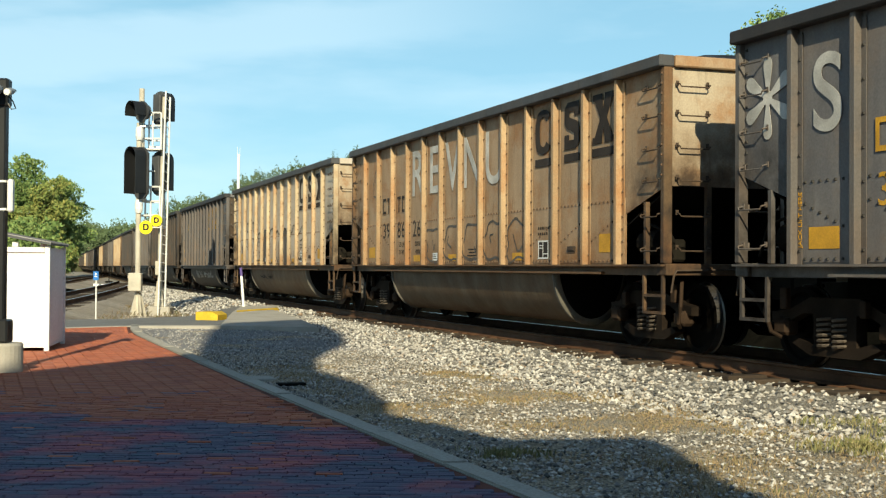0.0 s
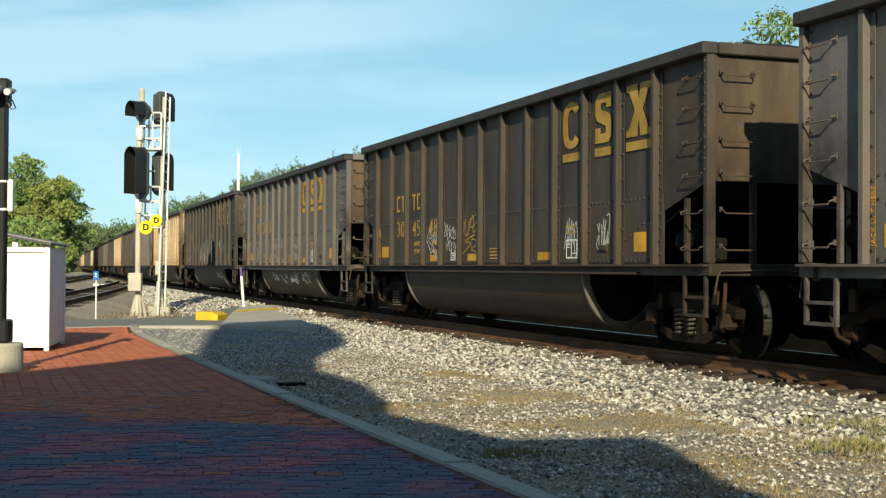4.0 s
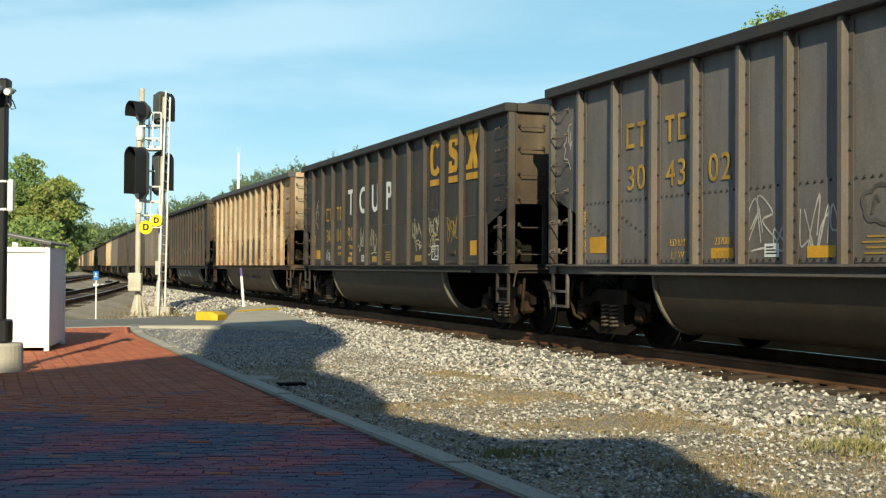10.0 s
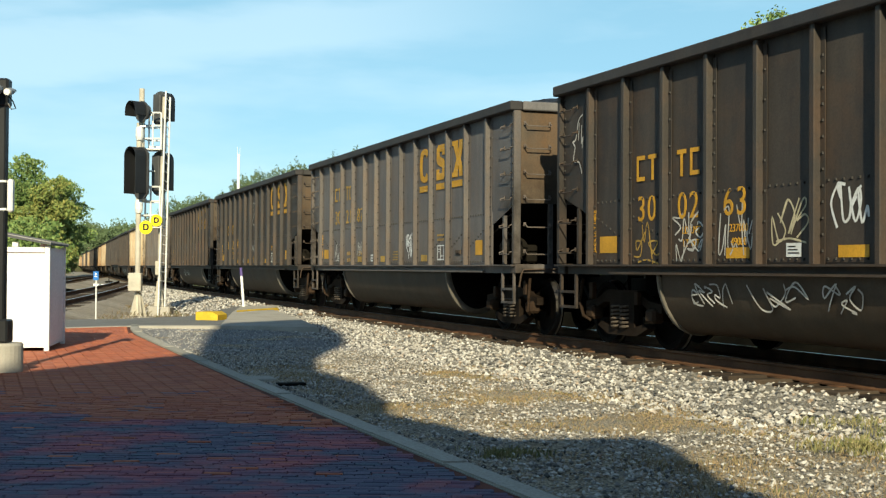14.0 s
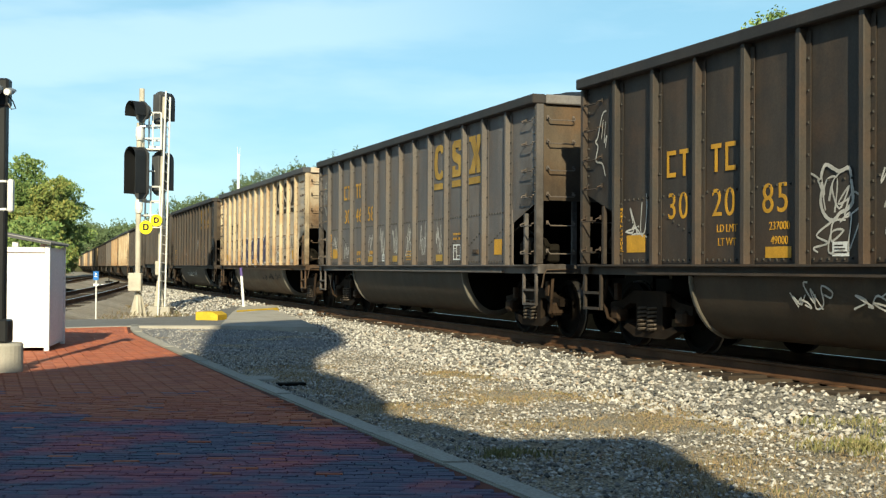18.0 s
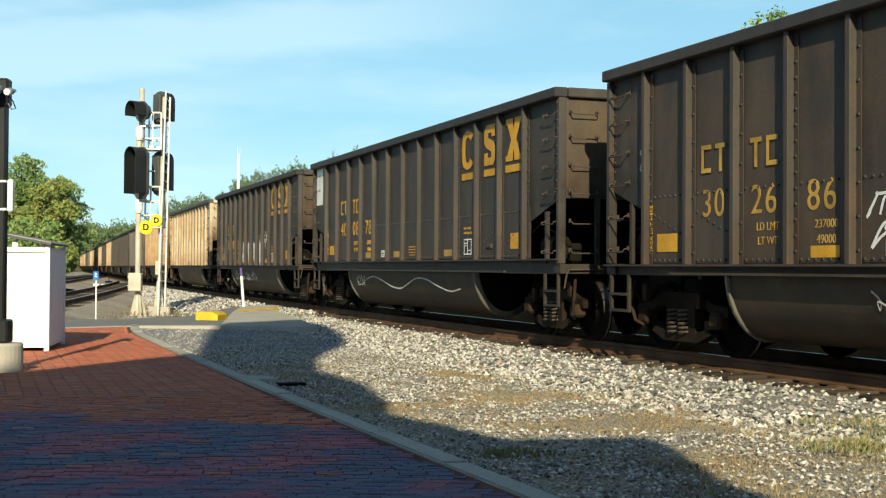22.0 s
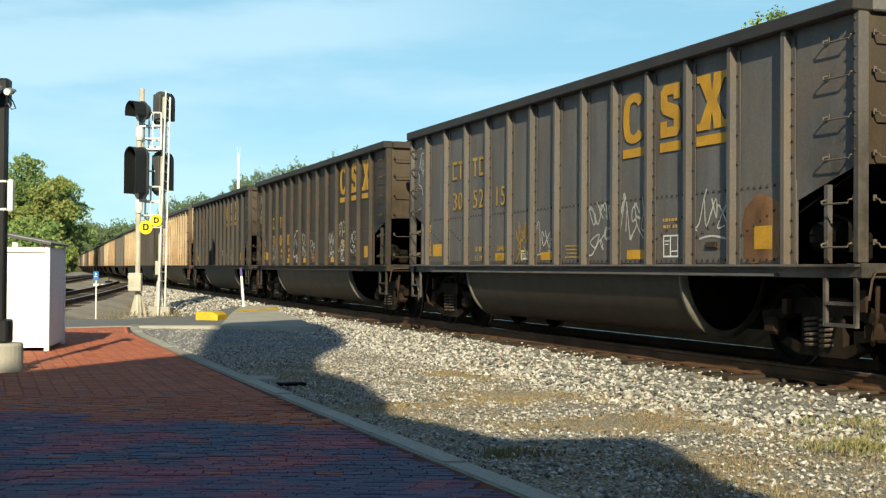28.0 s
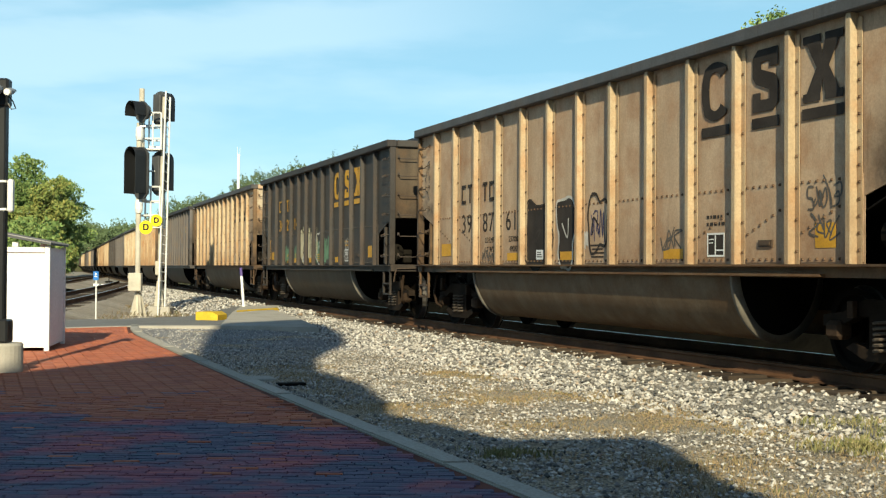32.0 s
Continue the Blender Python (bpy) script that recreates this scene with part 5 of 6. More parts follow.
    printed(car, "print", [(-0.1, 0.1 - 0.03 * j, 0.035 * j, 0.035 * j + 0.014) for j in range(3)], panel_x(4) + 0.08, f + 0.115, M_BLACKP, PANEL_Y - 0.0175)


# paint, kind, number, sprayed marks: tag (panel, up, width, height, colour), bubble (panel, up, width, height, fill, line),
# block (from panel, to panel, low, high, colour), hood (along from the rear end, up, height, colour)
TRAIN = [
    ("grey", "long", "300463", [("tag", 6, 1.6, 0.6, 0.4, "w")]),
    ("orange", "long", "398626", [("hood", 1.75, 2.9, 0.85, "d")] + [("bubble", 4 + k, 1.55, 0.85, 0.62, None, "d") for k in range(5)]),
    ("pale", "long", "397195", [("tag", 0, 1.75, 0.5, 0.3, "d")] + [("bubble", 3 + k, 1.72, 0.92, 0.9 + 0.08 * (k % 3), "d" if k in (1, 4) else None, "k") for k in range(7)]),
    ("grey", "short", "304946", [("tag", 7, 1.65, 0.75, 0.7, "w"), ("bubble", 8, 1.62, 0.6, 0.7, None, "w"), ("tag", 2, 1.6, 0.5, 0.5, "d"), ("tag", 4, 1.55, 0.5, 0.7, "d"), ("tag", 5, 1.5, 0.6, 0.2, "w"), ("tag", 10, 1.75, 0.6, 0.35, "w"), ("tag", 3, 1.55, 0.5, 0.5, "d")]),
    ("brown", "long", "304548", [("tag", 3, 1.6, 0.7, 0.6, "w"), ("tag", 4, 1.65, 0.8, 0.6, "w"), ("tag", 5, 1.7, 0.8, 0.7, "y"), ("tag", 9, 1.6, 0.4, 0.5, "w"), ("tag", 10, 1.6, 0.4, 0.4, "w")]),
    ("grey", "short", "303753", [("tag", 1, 1.6, 0.6, 0.7, "w"), ("tag", 4, 1.65, 0.75, 0.42, "w"), ("tag", 5, 1.75, 0.75, 0.4, "w"), ("tag", 7, 1.6, 0.85, 0.6, "w"), ("tag", 9, 1.6, 0.5, 0.5, "w"), ("tagx", 0.35, 3.35, 0.45, 0.3, "w")]),
    ("black", "long", "300596", [("block", 4, 7.6, 1.22, 2.3, "w"), ("tag", 7, 2.25, 0.5, 0.6, "w"), ("tag", 8, 1.85, 0.75, 0.75, "w"), ("tag", 9, 2.02, 0.6, 0.26, "W"), ("tag", 10, 1.85, 0.7, 0.34, "w"), ("tag", 0, 1.75, 0.5, 0.3, "w"), ("tag", 1, 1.4, 0.45, 0.4, "y"), ("tag", 7, 1.5, 0.4, 0.5, "y")]),
    ("tan", "long", "398638", [("hood", 0.5, 2.85, 0.8, "d")] + [("bubble", 4 + k, 1.58, 0.9, 0.72, "k", "w") for k in range(4)]),
    ("grey", "short", "304302", [("hood", 0.55, 2.9, 0.7, "w"), ("tag", 4, 1.65, 0.8, 0.55, "w"), ("tag", 5, 1.6, 0.7, 0.5, "w"), ("tag", 7, 1.6, 0.8, 0.6, "w"), ("bubble", 6, 1.75, 0.4, 0.35, None, "d")]),
    ("black", "long", "300190", [("hood", 1.35, 2.45, 0.8, "w"), ("tag", 1, 1.4, 0.5, 0.2, "w"), ("tag", 4, 1.78, 0.65, 0.45, "c"), ("tag", 5, 1.75, 0.7, 0.55, "c"), ("tag", 8, 1.75, 0.75, 0.65, "c"), ("tag", 9, 1.75, 0.8, 0.7, "c"), ("tag", 9, 2.5, 0.8, 0.5, "d"), ("tag", 10, 1.85, 0.6, 0.5, "y")]),
    ("tan", "long", "398430", [("hood", 0.5, 2.85, 0.85, "k"), ("board", 0, 1.55, 0.5, 0.45)] + [("bubble", 4 + k, 1.6, 0.9, 0.75, "d", "w" if k == 1 else "d") for k in range(5)] + [("tag", 8 + k, 2.5, 0.5, 0.5, "d") for k in range(4)]),
    ("brown", "long", "300263", [("hood", 0.6, 2.9, 0.9, "w"), ("tag", 1, 1.5, 0.6, 0.5, "y"), ("tag", 2, 1.5, 0.7, 0.6, "w"), ("tag", 3, 1.6, 0.65, 0.55, "w"), ("tag", 4, 1.72, 0.6, 0.5, "c"), ("tag", 5, 1.8, 0.55, 0.4, "W"), ("tag", 6, 1.65, 0.7, 0.75, "c"), ("tag", 7, 1.65, 0.65, 0.7, "c"), ("tag", 9, 1.92, 0.55, 0.25, "W"), ("tag", 10, 1.75, 0.65, 0.9, "c")]),
    ("grey", "short", "302187", [("tag", 1, 1.5, 0.5, 0.4, "w"), ("tag", 3, 1.55, 0.4, 0.3, "w"), ("tag", 7, 1.6, 0.5, 0.5, "W")]),
    ("black", "long", "302145", [("bubble", 6, 2.85, 0.55, 0.7, None, "w"), ("tag", 6, 1.7, 0.8, 0.2, "w"), ("tag", 5, 1.45, 0.5, 0.2, "d")]),
    ("brown", "long", "302085", [("hood", 0.55, 2.85, 0.95, "w"), ("tag", 0, 1.85, 0.5, 0.5, "w"), ("tag", 4, 1.7, 0.8, 0.9, "w"), ("tag", 5, 1.75, 0.6, 0.8, "w"), ("bubble", 4, 1.9, 0.5, 0.5, None, "w"), ("tag", 8, 1.75, 0.65, 0.8, "w"), ("tag", 9, 1.95, 0.7, 0.35, "p"), ("tag", 7, 1.6, 0.5, 0.4, "w")]),
    ("grey", "short", "304658", [("hood", 0.5, 2.85, 0.9, "w"), ("tag", 0, 1.65, 0.5, 0.4, "w"), ("tag", 1, 1.5, 0.5, 0.35, "w")] + [("tag", 3 + k, 1.68, 0.42, 0.54, "w") for k in range(6)]),
    ("pale", "long", "398043", [("hood", 0.6, 2.0, 0.7, "k"), ("tag", 0, 1.75, 0.5, 0.3, "w"), ("bubble", 3, 1.42, 0.6, 0.4, "b", "w")] + [("bubble", 4 + k, 1.62, 0.98, 0.86 + 0.06 * (k % 2), "b", "W") for k in range(4)] + [("tag", 8, 1.6, 0.5, 0.35, "d"), ("tag", 10, 1.85, 0.8, 0.35, "d"), ("tag", 11, 1.9, 0.65, 0.45, "k")]),
    ("brown", "long", "302686", [("hood", 1.0, 2.6, 0.85, "w"), ("tag", 4, 1.6, 0.6, 0.6, "W"), ("tag", 8, 2.0, 0.75, 0.4, "W"), ("tag", 9, 1.75, 0.65, 0.8, "y"), ("tag", 10, 1.8, 0.6, 0.9, "w"), ("tag", 6, 1.5, 0.3, 0.4, "y")]),
    ("black", "high", "400878", []),
    ("black", "long", "300628", [("hood", 0.6, 2.75, 0.95, "w"), ("tag", 0, 1.6, 0.3, 0.3, "w")] + [("bubble", 4 + k, 1.58, 0.46, 0.78, "W", "d") for k in range(4)] + [("tag", 8, 1.95, 0.8, 0.5, "W"), ("tag", 7, 2.05, 0.5, 0.3, "w"), ("tag", 11, 1.75, 0.5, 0.3, "d")]),
    ("pale", "long", "398123", [("hood", 0.7, 2.7, 0.7, "d"), ("tag", 8, 1.75, 0.55, 0.9, "k")]),
    ("orange", "long", "397641", [("tag", 4, 1.6, 0.7, 0.4, "d"), ("bubble", 7, 1.75, 0.25, 0.9, "b", "w")]),
    ("grey", "short", "305215", [("hood", 0.55, 2.95, 0.9, "w"), ("tag", 4, 1.55, 0.5, 0.6, "y"), ("tag", 5, 1.62, 0.85, 0.5, "w"), ("tag", 7, 1.72, 0.8, 0.75, "w"), ("tag", 8, 1.8, 0.7, 0.5, "w"), ("tag", 10, 1.78, 0.75, 0.5, "w"), ("stain", 11, 1.55, 0.85, 0.75)]),
    ("brown", "long", "300103", [("tagx", 0.55, 2.95, 0.65, 0.95, "c"), ("tag", 1, 1.55, 0.55, 0.6, "w"), ("bubble", 4, 1.72, 0.75, 0.7, None, "w"), ("tag", 5, 1.72, 0.8, 0.75, "w"), ("tag", 6, 1.6, 0.8, 0.4, "w"), ("tag", 8, 1.65, 0.8, 0.75, "w"), ("tag", 9, 1.85, 0.8, 0.75, "c"), ("tag", 10, 1.7, 0.6, 0.6, "w")]),
    ("black", "short", "303437", [("hood", 0.55, 2.85, 0.95, "w"), ("tag", 1, 1.6, 0.4, 0.6, "d"), ("tag", 6, 1.8, 0.5, 0.4, "d"), ("tag", 7, 1.65, 0.6, 0.2, "W"), ("tag", 8, 1.5, 0.5, 0.3, "w")]),
    ("tan", "long", "398761", [("hood", 0.45, 2.8, 0.8, "d"), ("tag", 2, 1.32, 0.5, 0.2, "d"), ("bubble", 4, 1.62, 1.0, 1.0, "k", "k"), ("bubble", 5, 1.66, 0.6, 1.05, "k", "w"), ("block", 6.0, 6.2, 1.4, 1.7, "w"), ("bubble", 6, 1.75, 0.6, 0.75, None, "k"), ("tag", 6, 1.75, 0.4, 0.4, "b"), ("tag", 11, 1.75, 0.55, 0.6, "d"), ("tag", 8, 1.5, 0.5, 0.3, "d")]),
    ("black", "short", "302914", [("block", 2, 4, 1.2, 1.75, "g"), ("block", 3.6, 6.4, 1.3, 2.25, "c"), ("block", 6, 8, 1.2, 1.9, "g"), ("bubble", 4, 1.7, 0.8, 0.9, "c", "k"), ("bubble", 6, 1.6, 0.8, 0.8, None, "w"), ("tag", 9, 1.6, 0.5, 0.4, "w")]),
    ("tan", "long", "398116", [("tag", 3, 1.6, 0.7, 0.4, "k")]),
]
FAR_TRAIN = ["grey", "orange", "pale", "grey", "black", "tan", "orange", "tan", "brown", "grey", "tan", "grey", "brown", "tan", "pale", "brown", "black", "tan", "grey", "brown"]
WORDS = {"black": "black", "brown": "brown-black", "grey": "dusty dark grey", "tan": "weathered tan", "orange": "rust-streaked orange-tan", "pale": "pale cream"}
CARS = []


def spray(car, marks, seed):
    for j, m in enumerate(marks):
        n = seed * 31 + j
        if m[0] == "tag":
            scribble(car, panel_x(m[1]), *m[2:5], m[5], n, 0.012 if m[5] != "W" else 0.017, 3 + n % 3)
        elif m[0] == "tagx":
            scribble(car, m[1] - G.lb, *m[2:5], m[5], n, 0.012, 4)
        elif m[0] == "bubble":
            bubble(car, panel_x(m[1]), *m[2:5], m[5], m[6], n)
        elif m[0] == "hood":
            hood_tag(car, m[1] - G.lb, m[2], m[3], m[4], n)
        elif m[0] == "block":
            at = [np.interp(v, range(13), G.ribs) for v in m[1:3]]
            spray_block(car, at[0], at[1], m[3], m[4], m[5], n)
        elif m[0] == "board":
            flat_outline("warning_board", [(-m[3] / 2, 0), (m[3] / 2, 0), (m[3] / 2, m[4]), (-m[3] / 2, m[4])], m[2] - m[4] / 2, car, M_WHITEP, panel_x(m[1]))
            flat_outline("warning_board", [(-m[3] * 0.42, 0), (m[3] * 0.42, 0), (m[3] * 0.42, m[4] * 0.45), (-m[3] * 0.42, m[4] * 0.45)], m[2] - m[4] * 0.45, car, M_YELLOW, panel_x(m[1]), PANEL_Y - 0.0175)
        else:
            patch(car, panel_x(m[1]), m[2], m[3], m[4], "o", n)


def build_train():
    proto = {}
    cars = [(scheme, kind, True) for scheme, kind, number, marks in TRAIN] + [(scheme, "long", False) for scheme in FAR_TRAIN]
    for k, key in enumerate(cars):
        scheme, kind, fine = key
        if key not in proto:
            proto[key] = build_car(scheme, kind, fine)
        car = copy_thing(proto[key], pose(0, 0, 0))
        car["label"] = ("%s bathtub coal gondola with ribs and heaped coal" if fine else "%s coal gondola far back in the train") % WORDS[scheme]
        CARS.append((k, car, fine))
        if not fine:
            take_kind(kind)
            emblem(car, M_FADED if scheme in DARKS else M_BLACKP)
    for p in proto.values():
        for o in (*p.children_recursive, p):
            bpy.data.objects.remove(o)
    for k, (scheme, kind, number, marks) in enumerate(TRAIN):
        take_kind(kind)
        car = CARS[k][1]
        markings(car, scheme, kind, number, k)
        spray(car, marks, k)
    for k, x0, x1, amp in ((0, -3.5, 0.5, 0.12), (3, -2.5, 1.8, 0.12), (5, -2.5, 2.6, 0.13), (6, 2.3, 2.9, 0.13), (11, -3.8, 1.0, 0.13), (14, -2.5, -1.0, 0.10), (18, -3.9, -3.2, 0.12), (19, -4.0, 0.6, 0.13), (16, 0.5, 3.0, 0.08), (10, -2.2, 1.6, 0.06), (17, -2.0, 0.5, 0.10), (2, -3.0, -1.2, 0.05)):
        tub_line(CARS[k][1], x0, x1, amp, k, "k" if TRAIN[k][0] in TANS else "w")
    bm = bmesh.new()
    stroke(bm, curved([(-3.1 + i * 0.62, 0.78 + 0.12 * math.sin(i * 1.15 + 0.5)) for i in range(11)], 10), 0.013, lambda px, pz: -0.784 - 0.625 * math.sqrt(max(0.0, 1 - ((1.10 - pz) / 0.85) ** 2)), random.Random(5))
    part("graffiti", bm, M_GREYP, CARS[18][1])
    take_kind("long")
    c = CARS[9][1]
    for ch, pan in zip("TCUP", (3, 4, 5, 6)):
        text_on(c, ch, panel_x(pan), 2.62, 0.85, M_WHITEP, "graffiti_letter")
    c = CARS[1][1]
    for ch, pan in zip("REVNU", (3, 4, 5, 6, 7)):
        text_on(c, ch, panel_x(pan), 2.95, 1.3, M_GREYP, "graffiti_letter")
    c = CARS[0][1]
    text_on(c, "*", -G.lb + 0.55, 2.6, 2.0, M_GREYP, "graffiti_letter")
    text_on(c, "S", panel_x(0), 2.9, 1.15, M_GREYP, "graffiti_letter")
    c = CARS[20][1]
    for ch, pan in zip("TUBBY", (3, 4, 5, 6, 7)):
        part("graffiti_letter", outlined(ch, 0.95), M_GREYINK, c, at=pose(panel_x(pan), PANEL_Y - 0.0145, 2.62, 90, 0, 0))
    take_kind("high")
    flat_outline("white_panel", [(-0.33, 0), (0.33, 0), (0.33, 0.95), (-0.33, 0.95)], 2.72, CARS[18][1], M_WHITEP, -G.lb + 0.5, PANEL_Y - 0.004)


# ---- signals ----
def hood(bm, r, length, z, y0, top=1.0):
    """A hood over a lens: an open half tube towards the viewer."""
    n = 10
    a = [(r * math.cos(t), z + r * math.sin(t)) for t in np.linspace(-0.25, math.pi + 0.25, n)]
    f = [bm.verts.new((u, y0, v)) for u, v in a]
    b = [bm.verts.new((u, y0 - length, v - 0.02)) for u, v in a]
    f2 = [bm.verts.new((u * 0.94, y0, z + (v - z) * 0.94)) for u, v in a]
    b2 = [bm.verts.new((u * 0.94, y0 - length, z + (v - z) * 0.94 - 0.02)) for u, v in a]
    for k in range(n - 1):
        bm.faces.new((f[k], f[k + 1], b[k + 1], b[k]))
        bm.faces.new((f2[k], b2[k], b2[k + 1], f2[k + 1]))
        bm.faces.new((b[k], b[k + 1], b2[k + 1], b2[k]))


def signal_head(parent, x, y, z, tall, w, turn, hood_len=0.55):
    """A black signal head with a rounded backboard and one long hood round it; z: its middle."""
    m = pose(x, y, z, 0, 0, turn)
    bm = bmesh.new()
    hw, hh = w / 2, tall / 2
    r = hw
    outline = [(hw * math.cos(t), hh - r + r * math.sin(t)) for t in np.linspace(0, math.pi, 11)] + [(-hw * math.cos(t), -hh + r - r * math.sin(t)) for t in np.linspace(0, math.pi, 11)]
    bm_prism(bm, outline, -0.03, 0.03, "y")
    if tall > w * 1.2:
        bm_box(bm, -hw * 0.5, hw * 0.5, 0.031, 0.22, -hh * 0.8, hh * 0.8, bevel=0.03)
    else:
        bm_tube(bm, [(0, 0.031, 0), (0, 0.2, 0)], hw * 0.7, 12)
    head = part("signal_head", bm, M_SIGGREY, parent, "black signal head", at=m)
    hb = bmesh.new()
    ra = [(hw * 0.86 * math.cos(t), hh - r + r * 0.93 * math.sin(t)) for t in np.linspace(0, math.pi, 11)]
    low = -hh + r * 0.6
    ring = [(hw * 0.86, low)] + ra + [(-hw * 0.86, low)]
    fr = [hb.verts.new((u, -0.031, v)) for u, v in ring]
    bk = [hb.verts.new((u * 0.97, -0.031 - hood_len, v)) for u, v in ring]
    fi = [hb.verts.new((u * 0.95, -0.031, v - 0.01)) for u, v in ring]
    bi = [hb.verts.new((u * 0.92, -0.031 - hood_len, v - 0.01)) for u, v in ring]
    for k in range(len(ring) - 1):
        hb.faces.new((fr[k], fr[k + 1], bk[k + 1], bk[k]))
        hb.faces.new((fi[k], bi[k], bi[k + 1], fi[k + 1]))
        hb.faces.new((bk[k], bk[k + 1], bi[k + 1], bi[k]))
    part("hood", hb, M_SIGBLACK, head)
    count = 3 if tall > w * 1.2 else 1
    for i in range(count):
        lb = bmesh.new()
        zc = (1 - i) * tall * 0.29 if count == 3 else 0.0
        bm_tube(lb, [(0, -0.032, zc), (0, -0.06, zc)], hw * 0.36, 14)
        part("lens", lb, M_LENS, head, "unlit dark lens")
    return head


def d_plate(parent, x, y, z, r, turn):
    bm = bmesh.new()
    bm_tube(bm, [(0, 0.006, 0), (0, -0.006, 0)], r, 24)
    pl = part("plate", bm, M_PLATE, parent, "round yellow plate lettered D", at=pose(x, y, z, 0, 0, turn))
    part("letter", letters("D", r * 1.25, M_BLACKP, "letter", 0.012), M_BLACKP, pl, at=pose(0, -0.0085, 0, 90, 0, 0))


def build_signals():
    Z0 = -0.48
    # nearer mast with a cabinet on its foot
    sg = thing("railway_signal", pose(-9.59, 40.3, Z0), "cream-painted signal mast with black hooded heads and yellow plate", "railway signal", "signals at the crossing")
    bm = bmesh.new()
    bm_tube(bm, [(-0.02, 0, 0.0), (-0.02, 0, 6.1)], 0.082, 12)
    part("mast", bm, M_MASTW, sg)
    bm = bmesh.new()
    bm_tube(bm, [(0.02, 0.12, 3.9), (0.03, 0.12, 7.2)], 0.085, 12)
    part("upper_mast", bm, M_MASTW, sg)
    for a in range(4):
        fb = bmesh.new()
        bm_prism(fb, [(0.07, -0.05), (0.30, -0.05), (0.24, 0.15), (0.09, 0.75), (0.07, 0.75)], -0.03, 0.03, "y")
        part("foot_gusset", fb, M_MASTW, sg, at=pose(0, 0, 0, 0, 0, math.degrees(a * math.pi / 2 + 0.6)))
    cab = part("junction_box", boxes((-0.24, 0.16, -0.34, -0.085, 0.80, 1.37), bevel=0.02), M_MASTW, sg)
    part("hinge", boxes((-0.245, -0.225, -0.36, -0.3, 0.9, 1.0), (-0.245, -0.225, -0.36, -0.3, 1.2, 1.3)), M_MASTW, cab)
    signal_head(sg, 0.10, -0.16, 4.50, 1.66, 0.62, -34, 0.45)
    signal_head(sg, 0.10, -0.16, 6.44, 0.66, 0.64, -40, 0.42)
    for z in (3.25, 5.55):
        bm = bmesh.new()
        bm_tube(bm, [(0, -0.02, z), (0, -0.02, z + 0.12), (0, -0.02, z + 0.3), (0, -0.02, z + 0.42)], [0.1, 0.13, 0.13, 0.1], 12)
        part("clamp", bm, M_GALV, sg)
        part("bracket", boxes((-0.05, 0.2, -0.06, 0.2, z + 0.42, z + 0.47)), M_GALV, sg)
    d_plate(sg, 0.26, -0.16, 2.80, 0.215, -6)
    # mast with the ladder
    sg2 = thing("railway_signal", pose(-9.0, 40.9, Z0), "signal mast with galvanised ladder, cage platforms and black heads", "railway signal", "signals at the crossing")
    bm = bmesh.new()
    bm_tube(bm, [(-0.05, 0, 0.3), (-0.03, 0, 3.2), (0.06, 0, 7.0)], 0.075, 12)
    part("mast", bm, M_MASTW, sg2)
    bm = boxes((-0.36, 0.34, -0.3, 0.35, -0.15, 0.30), bevel=0.04)
    part("foundation", bm, M_CONCRETE, sg2)
    bm = bmesh.new()
    bm_prism(bm, [(-0.2, 0.305), (0.1, 0.305), (0.02, 1.1), (-0.12, 1.1)], -0.1, 0.1, "y")
    part("mast_foot", bm, M_MASTW, sg2)
    part("relay_box", boxes((-0.16, 0.0, -0.2, -0.08, 1.3, 1.75), bevel=0.02), M_MASTW, sg2)
    bm = bmesh.new()
    bm_tube(bm, [(0.0, -0.45, -0.1), (0.16, -0.3, 7.15)], 0.03, 6)
    bm_tube(bm, [(0.14, -0.10, -0.1), (0.23, 0.0, 7.0)], 0.03, 6)
    lad = part("ladder", bm, M_GALV, sg2)
    for i in range(24):
        f = (0.35 + i * 0.29) / 7.2
        rb = bmesh.new()
        bm_tube(rb, [(0.16 * f, -0.45 + 0.15 * f, 7.25 * f - 0.1), (0.14 + 0.09 * f, -0.10 + 0.1 * f, 7.1 * f - 0.1)], 0.014, 5)
        part("rung", rb, M_GALV, lad)
    for z, h, xa, xb in ((2.80, 1.30, -0.60, 0.02), (5.28, 1.17, -0.50, 0.04)):
        pf = part("service_platform", boxes((xa, xb, -0.42, 0.30, z, z + 0.035)), M_GALV, sg2)
        for zz in (z + h * 0.3, z + h * 0.65, z + h):
            rb = bmesh.new()
            bm_tube(rb, [(xb, -0.4, zz), (xa, -0.4, zz), (xa, 0.28, zz), (xb, 0.28, zz)], 0.03, 6)
            part("guard_rail", rb, M_GALV, pf)
        for x, y in ((xa, -0.4), (xa, 0.28), (xa * 0.45, -0.4), (xb, 0.28), (xb, -0.4)):
            rb = bmesh.new()
            bm_tube(rb, [(x, y, z), (x, y, z + h)], 0.03, 6)
            part("guard_post", rb, M_GALV, pf)
    for z in (3.6, 4.6, 5.38):
        part("bracket", boxes((-0.42, 0.1, -0.03, 0.03, z, z + 0.05)), M_GALV, sg2)
    signal_head(sg2, -0.12, 0.16, 4.56, 1.44, 0.62, 150, 0.35)
    signal_head(sg2, -0.10, 0.16, 6.64, 1.14, 0.62, 150, 0.35)
    d_plate(sg2, -0.07, -0.46, 3.03, 0.19, -6)


# ---- platform things ----
def build_shed():
    # white cabinet under a low gabled roof, its gable open and dark
    sh = thing("shed", pose(-6.62, 18.92, PLAT_Z, 0, 0, 9.6), "small white-painted shed with a low grey metal roof", "shed")
    w, d, h = 1.75, 1.75, 1.47
